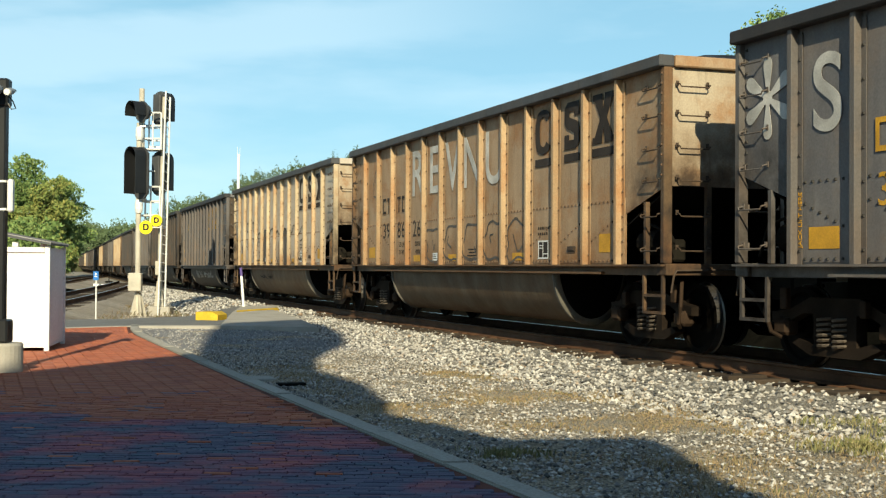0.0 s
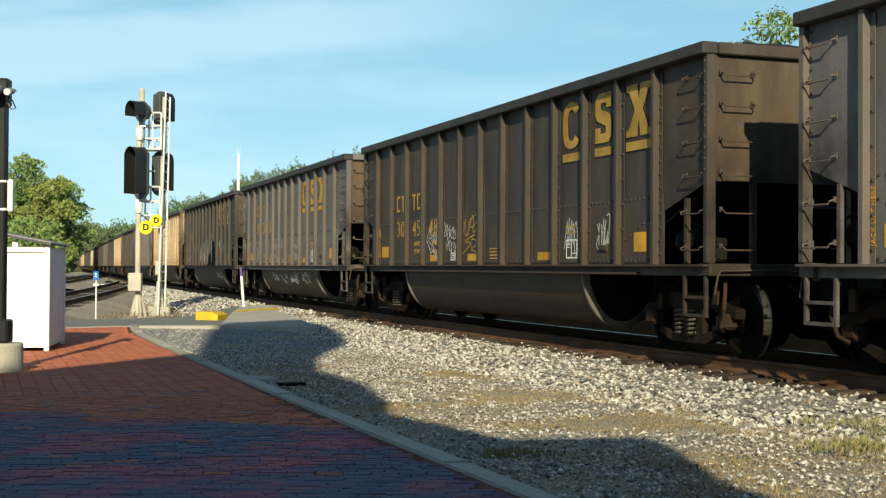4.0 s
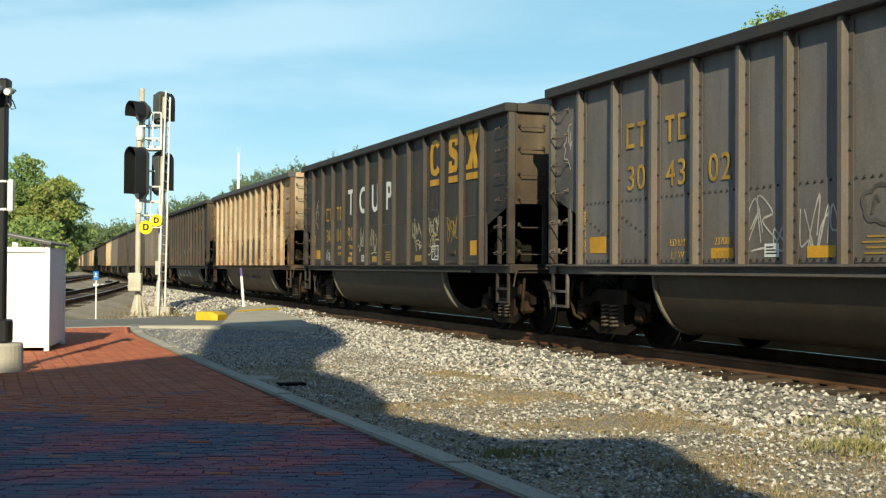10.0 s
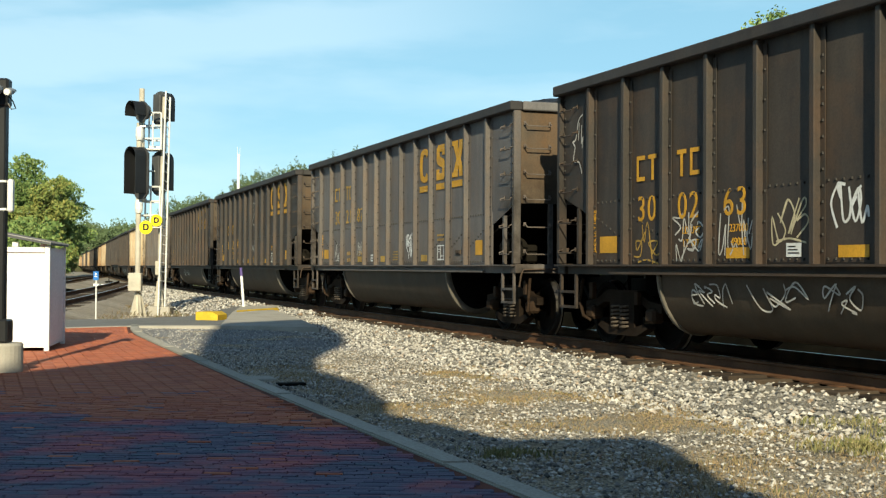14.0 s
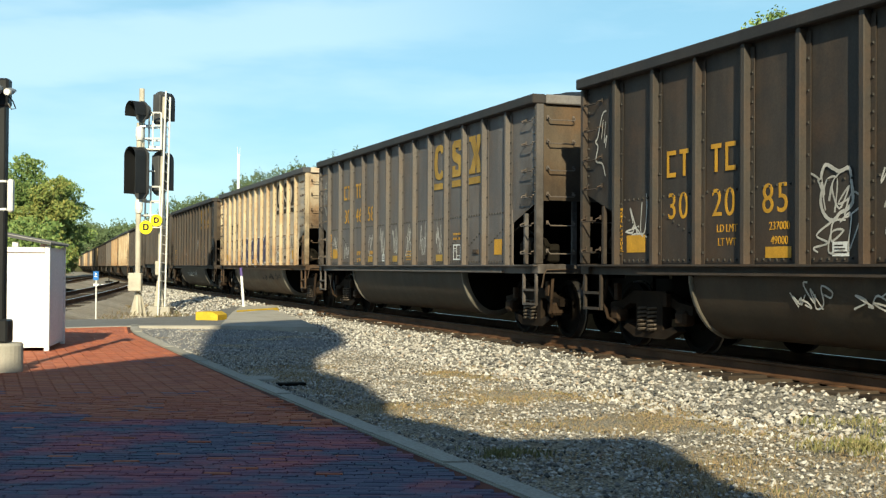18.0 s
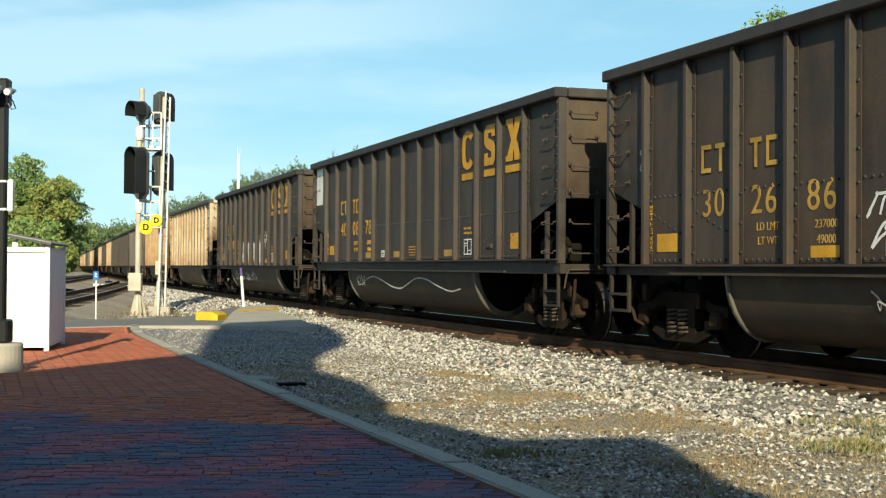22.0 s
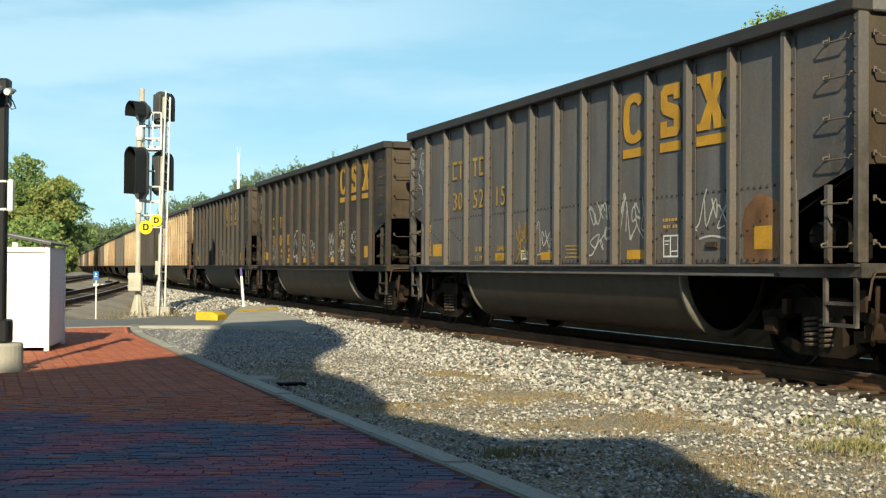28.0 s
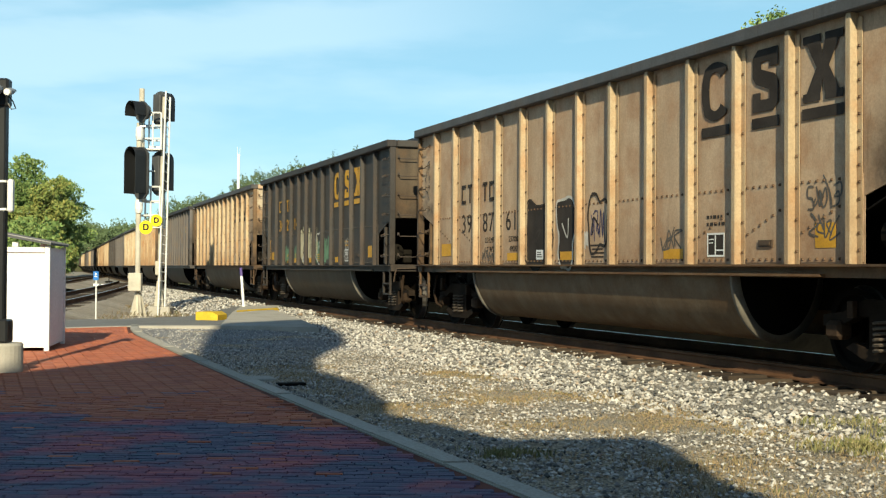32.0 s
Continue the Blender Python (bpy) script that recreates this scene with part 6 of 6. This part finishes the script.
    part("front_panel", boxes((-w / 2, w / 2 - 0.04, -d / 2, -d / 2 + 0.05, 0.10, h), bevel=0.006), M_SHED, sh)
    part("back_panel", boxes((-w / 2, w / 2, d / 2 - 0.05, d / 2, 0.10, h)), M_SHED, sh)
    part("side_panel", boxes((w / 2 - 0.05, w / 2, -d / 2 + 0.06, d / 2 - 0.06, 0.10, h)), M_SHED, sh)
    part("side_panel", boxes((-w / 2, -w / 2 + 0.05, -d / 2 + 0.06, d / 2 - 0.06, 0.10, h)), M_SHED, sh)
    for x in (-w / 2 + 0.03, w / 2 - 0.01):
        for y in (-d / 2 - 0.012, d / 2):
            part("corner_post", boxes((x - 0.035, x + 0.035, y - 0.035, y + 0.035, 0.0, h + 0.03), bevel=0.008), M_SHED, sh)
    part("top_rail", boxes((-w / 2 + 0.07, w / 2 - 0.05, -d / 2 - 0.03, -d / 2 - 0.001, h - 0.07, h + 0.005), bevel=0.006), M_SHED, sh)
    part("floor", boxes((-w / 2, w / 2, -d / 2, d / 2, 0.05, 0.098)), M_SHED, sh)
    part("ceiling_board", boxes((-w / 2 + 0.06, w / 2 - 0.06, -d / 2 + 0.06, d / 2 - 0.06, h - 0.03, h - 0.005)), M_SHEDROOF, sh)
    rise, over = 0.205, 0.05
    for s in (-1, 1):
        rb = bmesh.new()
        bm_prism(rb, [(0, h + rise), (s * (w / 2 + over), h + 0.035), (s * (w / 2 + over), h + 0.065), (0, h + rise + 0.035)], -d / 2 - 0.14, d / 2 + 0.12, "y")
        rf = part("roof", rb, M_SHEDROOF, sh)
        eb = bmesh.new()
        bm_prism(eb, [(0.0, h + rise + 0.036), (s * (w / 2 + over), h + 0.066), (s * (w / 2 + over), h + 0.078), (0, h + rise + 0.048)], -d / 2 - 0.145, -d / 2 - 0.09, "y")
        part("edge_trim", eb, M_FLOOD, rf)
        for i in range(9):
            y = -d / 2 - 0.04 + i * 0.25
            qb = bmesh.new()
            bm_prism(qb, [(s * 0.01, h + rise + 0.037), (s * (w / 2 + over), h + 0.067), (s * (w / 2 + over), h + 0.087), (s * 0.01, h + rise + 0.057)], y, y + 0.03, "y")
            part("roof_seam", qb, M_SHEDROOF, rf)
    for x, zz in ((0.42, 0.05), (0.80, 0.02)):
        part("roof_cleat", boxes((x - 0.04, x + 0.04, -d / 2 - 0.02, -d / 2 + 0.06, h + 0.01, h + 0.03 + zz)), M_SHED, sh)


def build_lamp():
    lp = thing("lamp_post", pose(-5.04, 14.62, PLAT_Z), "black square post on a round concrete base with floodlights", "lamp post")
    bm = bmesh.new()
    bm_tube(bm, [(0, 0, 0), (0, 0, 0.30), (0, 0, 0.33)], [0.245, 0.245, 0.23], 28)
    part("base", bm, M_CONCRETE, lp, "round cast concrete footing")
    part("base_shroud", boxes((-0.115, 0.105, -0.11, 0.11, 0.332, 0.60), bevel=0.02), M_BLACKPOST, lp)
    part("post", boxes((-0.082, 0.045, -0.064, 0.064, 0.58, 3.2), bevel=0.015), M_BLACKPOST, lp)
    part("cap", boxes((-0.10, 0.075, -0.08, 0.08, 3.02, 3.35), bevel=0.025), M_BLACKPOST, lp)
    for x, y, z, r in ((-0.01, -0.14, 3.20, 0.066), (0.115, -0.06, 3.19, 0.045)):
        fb = bmesh.new()
        pts = [(x, y - 0.16 + 0.26 * t, z - 0.02 + 0.05 * t) for t in (0, 0.4, 0.75, 1.0)]
        bm_tube(fb, pts, [r, r * 0.95, r * 0.6, r * 0.35], 16)
        fl = part("floodlight", fb, M_FLOOD, lp, "small grey floodlight")
        lb = bmesh.new()
        bm_tube(lb, [(x, y - 0.165, z - 0.02), (x, y - 0.178, z - 0.022)], r * 0.8, 16)
        part("lens", lb, M_SHED, fl)
    wb = bmesh.new()
    bm_tube(wb, [(0.08, -0.09, 3.15), (0.14, -0.11, 3.08), (0.17, -0.09, 3.0), (0.12, -0.09, 2.99), (0.08, -0.09, 3.06)], 0.008, 5)
    part("cable", wb, M_BLACKPOST, lp)
    bb = boxes((0.062, 0.125, -0.05, 0.05, 1.82, 2.20), bevel=0.02)
    box = part("sign_box", bb, M_SHED, lp, "white enclosed box on the post")
    for z in (1.84, 2.16):
        part("strap", boxes((-0.09, 0.061, -0.07, 0.07, z, z + 0.025)), M_GALV, box)


def build_small():
    # blue sign on a thin pole
    x, y, z = -8.72, 32.2, -0.5
    sp = thing("sign_post", pose(x, y, z), "small blue sign on a thin galvanised pole", "sign")
    bm = bmesh.new()
    bm_tube(bm, [(0, 0, 0), (0, 0, 1.42)], 0.021, 8)
    part("pole", bm, M_GALV, sp)
    sb = part("sign_plate", boxes((-0.068, 0.068, -0.038, -0.024, 1.24, 1.46), bevel=0.003), M_SIGNBLUE, sp)
    part("pictogram", boxes((-0.035, 0.035, -0.042, -0.0385, 1.32, 1.35), (-0.02, 0.02, -0.042, -0.0385, 1.37, 1.42)), M_WHITEP, sb)
    # leaning marker post with a purple top
    mk = thing("marker_post", pose(-6.05, 39.0, -0.3, 0, -4.5, 0), "leaning white marker post with a purple top", "marker post")
    bm = bmesh.new()
    bm_tube(bm, [(0, 0, 0), (0, 0, 1.12)], 0.042, 8)
    part("shaft", bm, M_SHED, mk)
    bm = bmesh.new()
    bm_tube(bm, [(0, 0, 1.12), (0, 0, 1.38)], 0.042, 8)
    part("cap", bm, M_PURPLE, mk)
    # yellow block
    bm = bmesh.new()
    bm_prism(bm, [(-0.25, 0), (0.27, 0), (0.27, 0.12), (0.14, 0.19), (-0.25, 0.19)], -0.15, 0.55, "y")
    solid("kerb_block", bm, M_YKERB, "yellow-painted concrete kerb block on the path", "kerb block", at=pose(-5.38, 29.4, -0.128, 0, 0, -8))
    # switch stand and pale boxes by the far track
    x, y, th = on_track(-86, 2.6)
    sw = thing("switch_stand", pose(x, y, -0.35), "low switch stand beside the track", "switch stand")
    part("stand", boxes((-0.25, 0.25, -0.2, 0.2, 0, 0.25)), M_UNDER, sw)
    bm = bmesh.new()
    bm_tube(bm, [(0, 0, 0.25), (0, 0, 1.0)], 0.04, 8)
    part("lever", bm, M_UNDER, sw)
    for s, o in ((-74, 3.4), (-76, 3.9)):
        x, y, th = on_track(s, o)
        solid("equipment_box", boxes((-0.2, 0.2, -0.2, 0.2, 0, 0.3), bevel=0.02), M_SHED, "small pale equipment box beside the ballast", "equipment box", at=pose(x, y, -0.5))
    x, y, th = on_track(-45.5, 1.95)
    sd = thing("switch_machine", pose(x, y, -0.25, 0, 0, math.degrees(th)), "dark iron switch machine beside the rail", "switch machine")
    part("housing", boxes((-0.45, 0.45, -0.2, 0.2, 0, 0.22), bevel=0.03), M_UNDER, sd)
    part("motor", boxes((0.1, 0.4, -0.15, 0.15, 0.221, 0.4), bevel=0.04), M_UNDER, sd)
    # steel rail scrap lying by the kerb
    x, y = -1.62, 13.75
    solid("stone_slab", boxes((-0.17, 0.17, -0.22, 0.22, 0, 0.045), bevel=0.01), M_KERB, "pale flat stone slab against the kerb", "slab", at=pose(-2.08, 14.5, -0.2, 0, 0, 18))
    solid("drain_cover", boxes((-0.15, 0.15, -0.08, 0.08, 0, 0.03), bevel=0.008), M_UNDER, "dark drain cover in the gravel by the kerb", "drain cover", at=pose(x, y, -0.175, 0, 0, 20))
    # pole far behind the train
    up = thing("utility_pole", pose(-19.25, 120, -0.5), "thin white pole with short antenna rods", "utility pole")
    bm = bmesh.new()
    bm_tube(bm, [(0, 0, 0), (0, 0, 12.2)], [0.16, 0.12], 10)
    part("pole", bm, M_SHED, up)
    for dx in (-0.12, 0.12):
        bm = bmesh.new()
        bm_tube(bm, [(dx * 0.5, 0, 11.9), (dx, 0, 12.1), (dx, 0, 12.9)], 0.022, 5)
        part("antenna_rod", bm, M_GALV, up)


def build_bridge():
    x, y, th = on_track(-352)
    b = thing("road_bridge", pose(x, y, -0.5, 0, 0, math.degrees(th) + 90), "pale concrete road bridge over the tracks", "bridge")
    part("deck", boxes((-26, 26, -3, 3, 5.1, 5.9)), M_BRIDGE, b)
    for yy in (-3.0, 2.7):
        part("parapet", boxes((-26, 26, yy, yy + 0.3, 5.905, 6.9)), M_BRIDGE, b)
    for x0 in (-26, 9.0):
        part("abutment", boxes((x0, x0 + 17, -2.8, 2.8, 0, 5.095)), M_BRIDGE, b)


# ---- trees ----
def crown(name, blobs, leaf, material, per_m3, seed, parent=None, label=""):
    """A crown of many small leaf clumps in an uneven cloud of blobs."""
    rng = np.random.default_rng(seed)
    pts, siz = [], []
    for cx, cy, cz, rx, ry, rz in blobs:
        n = int(per_m3 * 4.19 * rx * ry * rz)
        u = rng.normal(size=(n, 3))
        u /= np.linalg.norm(u, axis=1)[:, None]
        r = rng.uniform(0.55, 1.0, n) ** 0.6
        lump = 0.8 + 0.28 * np.sin(u[:, 0] * 5 + seed) * np.cos(u[:, 1] * 4 + 2 * seed) + 0.15 * np.sin(u[:, 2] * 9 + u[:, 0] * 7)
        pts.append(u * (r * lump)[:, None] * np.array([rx, ry, rz]) + np.array([cx, cy, cz]))
        siz.append(leaf * rng.uniform(0.5, 1.3, n))
    p, s = np.concatenate(pts), np.concatenate(siz)
    n = len(p)
    a = rng.normal(size=(n, 3))
    a /= np.linalg.norm(a, axis=1)[:, None]
    b = np.cross(a, rng.normal(size=(n, 3)))
    b /= np.linalg.norm(b, axis=1)[:, None]
    c = np.cross(a, b)
    v = np.stack([p + a * s[:, None], p + b * (s * 0.55)[:, None] + c * (s * 0.2)[:, None], p - a * s[:, None], p - b * (s * 0.55)[:, None] + c * (s * 0.2)[:, None]], 1).reshape(-1, 3)
    k = 4 * np.arange(n)[:, None]
    f = np.concatenate([np.concatenate([k, k + 1, k + 2], 1), np.concatenate([k, k + 2, k + 3], 1)])
    me = bpy.data.meshes.new(name)
    me.from_pydata(v.tolist(), [], f.tolist())
    me.materials.append(material)
    ob = new(name, me)
    if parent:
        ob.parent = parent
    if label:
        ob["label"] = label
    return ob


def tree(x, y, h, w, seed, material, label, per=9.0, leaf=0.2, z0=-0.5, low=0.25):
    rng = random.Random(seed)
    t = thing("tree", pose(x, y, z0), label, "tree")
    bm = bmesh.new()
    r = 0.02 * h + 0.05
    top = (rng.uniform(-0.3, 0.3), rng.uniform(-0.3, 0.3), h * 0.8)
    bm_tube(bm, [(0, 0, 0), (0.05 * h * rng.uniform(-1, 1), 0, h * 0.35), top], [r, r * 0.7, r * 0.2], 8)
    blobs = []
    n = 11
    for i in range(n):
        f = low + (1 - low) * (i + 0.5) / n
        a = i * 2.4 + seed
        spread = w * 0.5 * math.sin(math.pi * (0.2 + 0.6 * f)) ** 0.8
        rr = w * rng.uniform(0.2, 0.3)
        q = (math.cos(a) * (spread - rr * 0.5), math.sin(a) * (spread - rr * 0.5), h * f * 0.93)
        blobs.append((*q, rr, rr, rr * rng.uniform(0.7, 0.95)))
        bm_tube(bm, [(0, 0, q[2] * 0.6), (q[0] * 0.5, q[1] * 0.5, q[2] * 0.85), (q[0] * 0.9, q[1] * 0.9, q[2])], [r * 0.4, r * 0.25, r * 0.08], 5)
    blobs.append((0, 0, h * 0.6, w * 0.3, w * 0.3, h * 0.3))
    part("trunk", bm, M_BARK, t)
    crown("crown", blobs, leaf, material, per, seed, t)
    return t


def build_trees():
    rows = [(-56.2, 165, 16.0, 10.5, 1, M_LEAF, "tall green broadleaf tree beside the yard"), (-50.6, 163, 13.4, 7.4, 2, M_LEAFY, "yellowing tree beside the yard"), (-50.4, 169, 13.8, 7.0, 3, M_LEAF, "green broadleaf tree beside the yard"), (-54, 174, 14.5, 7, 4, M_LEAF, "green broadleaf tree beside the yard"), (-60, 160, 16, 8, 5, M_LEAFY, "yellowing tree beside the yard"), (-53.6, 178, 12.5, 6, 6, M_LEAF, "green broadleaf tree beside the yard")]
    for x, y, h, w, sd, mt, lb in rows:
        tree(x, y, h, w, sd, mt, lb, 38, 0.19, low=0.08)
    for i, (x, y) in enumerate(((-44.5, 140), (-51, 154), (-58, 175), (-62, 195), (-54, 150))):
        tree(x, y, 6.5 + i % 3, 6.5, 20 + i, M_LEAF, "dark green tree by the siding", 14, 0.28, low=0.1)
    tree(15.9, 62, 14.6, 5.2, 31, M_LEAF, "tall tree behind the train", 60, 0.12)
    # wooded hill beyond the line
    rng = np.random.default_rng(12)
    bm = bmesh.new()
    xs = np.linspace(-260, 120, 40)

    def ridge(x):
        return float(np.interp(x, [-260, -125, -110, -97, -86, -78, -72, -64, -59, -42, -25, 0, 120], [7, 7, 8, 9.5, 11, 15.5, 17, 20.5, 23.5, 28.5, 28, 25, 18]))
    rows2 = []
    for y, k in ((300, 0.0), (340, 0.5), (372, 1.02), (460, 1.08)):
        rows2.append([bm.verts.new((x * y / 380, y, -0.5 + k * ridge(x))) for x in xs])
    for a, b in zip(rows2, rows2[1:]):
        for k in range(len(xs) - 1):
            bm.faces.new((a[k], a[k + 1], b[k + 1], b[k]))
    solid("hill", bm, M_GROUND, "wooded hillside beyond the railway", "hill", "structure")
    blobs = []
    for i in range(150):
        x = rng.uniform(-200, 60)
        k = rng.uniform(0.1, 1.05)
        y = 300 + 80 * min(k, 1) if k < 1 else 385
        r = rng.uniform(2.6, 5.0)
        blobs.append((x * y / 380, y, -0.5 + min(k, 1.0) * ridge(x) + r * 0.75, r, r, r * rng.uniform(0.8, 1.25)))
    x = -135.0
    while x < 30:
        r = rng.uniform(2.6, 4.6)
        blobs.append((x * 385 / 380, 385 + rng.uniform(-8, 8), -0.5 + ridge(x) + r * rng.uniform(0.2, 0.9), r, r, r * rng.uniform(0.8, 1.2)))
        blobs.append((x * 360 / 380 + 2, 360, -0.5 + 0.72 * ridge(x) + r * 0.6, r * 1.2, r, r * 1.1))
        x += rng.uniform(1.6, 3.0)
    ob = crown("far_woods", blobs, 0.30, M_LEAFFAR, 3.6, 5)
    tagged(ob, "green wooded hillside in late summer leaf", "woods", "", "stuff")
    blobs = []
    for i in range(46):
        y = rng.uniform(215, 330)
        x = y * rng.uniform(-0.33, -0.291) - 2
        r = rng.uniform(2.2, 3.6)
        blobs.append((x - (i % 3) * 5, y, r * 0.7 + rng.uniform(0, 4.2), r, r, r))
    ob = crown("lineside_woods", blobs, 0.30, M_LEAFFAR, 2.2, 8)
    tagged(ob, "bushy green trees along the far line", "woods", "", "stuff")


def build_hedge():
    """Unseen bank and dense undergrowth added beyond the track, coloured dark as shade."""
    rng = np.random.default_rng(77)
    bm = bmesh.new()
    rows = []
    for i in range(130):
        s = -110 + i * 1.4
        row = []
        for off, z in ((-5.0, -0.5), (-6.0, 0.4), (-7.5, 1.6), (-11, 2.4), (-16, 2.2), (-18, -0.6)):
            x, y, th = on_track(s, off + 0.4 * noise.noise((s * 0.3, off, 1)))
            row.append(bm.verts.new((x, y, z + 0.25 * noise.noise((s * 0.4, off, 3)) * (z > 0))))
        rows.append(row)
    for a, b in zip(rows, rows[1:]):
        for k in range(5):
            bm.faces.new((a[k], a[k + 1], b[k + 1], b[k]))
    solid("bank", bm, M_BANK, "near-black bank added beyond the running track, shade in its colour", "bank", "structure")
    blobs = []
    for i in range(150):
        x, y, th = on_track(rng.uniform(-100, 62), rng.uniform(-9.5, -5.6))
        r = rng.uniform(0.5, 1.0)
        blobs.append((x, y, rng.uniform(0.2, 1.6), r, r, r))
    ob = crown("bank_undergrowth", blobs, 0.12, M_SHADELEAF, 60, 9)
    tagged(ob, "dense undergrowth added beyond the track, coloured dark as shade", "undergrowth", "", "stuff")


# ---- unseen station behind the viewer: walls, roof and chimney shaped to cast its shadow ----
def build_station():
    st = thing("station_building", pose(0, 0, 0), "unseen brick station building, slate roof and chimney outlined to cast its shadow", "building")
    part("wall", boxes((-22, 2.28, -9.0, -3.3, -0.5, 4.49)), M_WALLB, st)
    bm = bmesh.new()
    bm_prism(bm, [(-22, 4.5), (2.33, 4.5), (2.29, 4.6), (2.05, 4.98), (2.04, 5.69), (1.98, 6.05), (0.85, 5.95), (0.34, 6.39), (-0.04, 6.7), (-0.04, 7.15), (-0.39, 8.22), (-0.87, 8.85), (-2.0, 10.17), (-2.93, 9.98), (-4.2, 8.56), (-5.0, 8.06), (-22, 8.06)], -8.6, -3.0, "y")
    part("roof", bm, M_SLATE, st)
    # Outline invented to throw the tall part of the ground shadow.
    bm = bmesh.new()
    bm_prism(bm, [(-2.85, 9.38), (-0.9, 8.75), (-1.14, 10.07), (-0.9, 12.12), (-1.1, 13.54), (-1.55, 15.1), (-1.98, 15.98), (-3.74, 14.71), (-3.6, 13.83), (-2.72, 10.44)], -4.4, -3.005, "y")
    part("chimney", bm, M_WALLB, st)
    # Unseen slab added overhead to cut sky light on the near bricks.
    part("canopy", boxes((-22, 1.5, -2.99, 1.5, 3.05, 3.2)), M_SLATE, st)


# ---- build ----
build_ground()
build_track("main_track", on_track, -430, 60, -20, 20, "running track with rusty rails on timber ties")
LINE2, LEN2 = siding([(-9.6, 22), (-12.3, 38), (-15.3, 55), (-18.6, 72), (-24.4, 100)])
build_track("siding_track", LINE2, 0, LEN2 - 2, 1, 0, "siding that joins the running track at a switch")
strip("siding_ballast", [(-2.9, -0.5), (-1.5, -0.17), (0, -0.18), (1.5, -0.17), (2.9, -0.5)], 0, LEN2 - 14, 1.0, M_YARD, "pale stone ballast under the siding", "ballast", "structure", 0.03, 6, LINE2)
LINE3, LEN3 = siding([(-24, 75), (-30.9, 105), (-38.4, 140), (-46.5, 180), (-55.5, 225)])
build_track("yard_track", LINE3, 0, LEN3 - 2, 1, 0, "rusty yard track curving away")
strip("yard_ballast", [(-3.6, -0.5), (-1.5, -0.17), (0, -0.18), (1.5, -0.17), (3.6, -0.5)], 0, LEN3 - 2, 2.0, M_YARD, "pale stone ballast under the yard track", "ballast", "structure", 0.03, 7, LINE3)
build_train()
build_signals()
build_shed()
build_lamp()
build_small()
build_bridge()
build_trees()
build_station()
build_hedge()
scatter_stones()


def build_grass():
    rng = np.random.default_rng(21)
    spots = []
    while len(spots) < 2000:
        s, o = rng.uniform(5.3, 20), rng.uniform(3.2, 6.5)
        x, y, th = on_track(s, o)
        if noise.noise((x * 0.8, y * 0.8, 4)) > 0.02 + 0.1 * rng.uniform(-1, 1):
            spots.append((x, y, float(np.interp(o, [3.2, 4.2, 6.6], [-0.25, -0.21, -0.18])) - 0.01))
    blades("verge_grass", spots, 0.042, 0.09, 15, M_DRYGRASS, "short dry grass in patches on the verge")
    spots = [(2.95 + rng.normal(0, 0.16), 9.2 + rng.normal(0, 0.2), -0.19) for _ in range(40)] + [(0.42 + rng.normal(0, 0.12), 8.7 + rng.normal(0, 0.1), -0.19) for _ in range(26)] + [(3.4 + rng.normal(0, 0.25), 10.6 + rng.normal(0, 0.3), -0.2) for _ in range(22)]
    blades("green_tufts", spots, 0.075, 0.05, 14, M_GREENGRASS, "tufts of greener grass on the verge")
    spots = []
    for i in range(300):
        a, b = rng.uniform(-13, -4.6), rng.uniform(33.0, 50)
        if on_track(-16, 0)[0] - a > 2.5:
            spots.append((a - 0.1 * (b - 34), b, -0.5))
    blades("trackside_weeds", spots, 0.22, 0.22, 14, M_WEED, "dead brown weeds round the signal masts")


build_grass()
build_platform()


# ---- what moves ----
GAPS = [16.35, 16.5, 16.19, 16.21, 15.95, 16.13, 16.39, 16.25, 16.0, 16.48, 16.48, 16.07, 16.07, 16.52, 15.97, 16.03, 16.5, 16.72, 16.96, 16.8, 16.37, 15.92, 16.08, 16.06, 16.03, 16.28, 16.03]
BEHIND = [-17.44]
for k in range(len(TRAIN) + len(FAR_TRAIN) - 1):
    BEHIND.append(BEHIND[-1] + (GAPS[k] if k < len(GAPS) else 16.35))


def travelled(t):
    """Metres the train has gone along the track by t seconds; it slows a little."""
    return 12.3631 * t - 0.0041547 * (t - 16) ** 2


def car_pose(s, half):
    ax, ay, _ = on_track(s - half)
    bx, by, _ = on_track(s + half)
    return pose((ax + bx) / 2, (ay + by) / 2, 0.0, 0, 0, math.degrees(math.atan2(by - ay, bx - ax)))


def motions():
    for k, car, near in CARS:
        half = KINDS[TRAIN[k][1] if near else "long"].truck
        rows = []
        for i in range(33):
            t = float(i)
            rows.append((t, car_pose(min(travelled(t) - BEHIND[k], 150), half)))
        walk(car, rows)
        if not near:
            continue
        first, last = -60.0, 18.0
        times = [i / 30 for i in range(0, 961)]
        inside = [t for t in times if first < travelled(t) - BEHIND[k] < last]
        if len(inside) < 3:
            continue
        axles = [o for o in car.children_recursive if o.name.split(".")[0] == "wheelset"]
        for ax in axles:
            home = ax.matrix_basis.translation.copy()
            s0 = travelled(inside[0])
            rows = []
            if inside[0] > 0.02:
                rows.append((0.0, Matrix.Translation(home)))
            for t in inside:
                rows.append((t, Matrix.Translation(home) @ Matrix.Rotation((travelled(t) - s0) / 0.457, 4, "Y")))
            if inside[-1] < 31.98:
                rows.append((32.0, rows[-1][1]))
            walk(ax, rows)


motions()
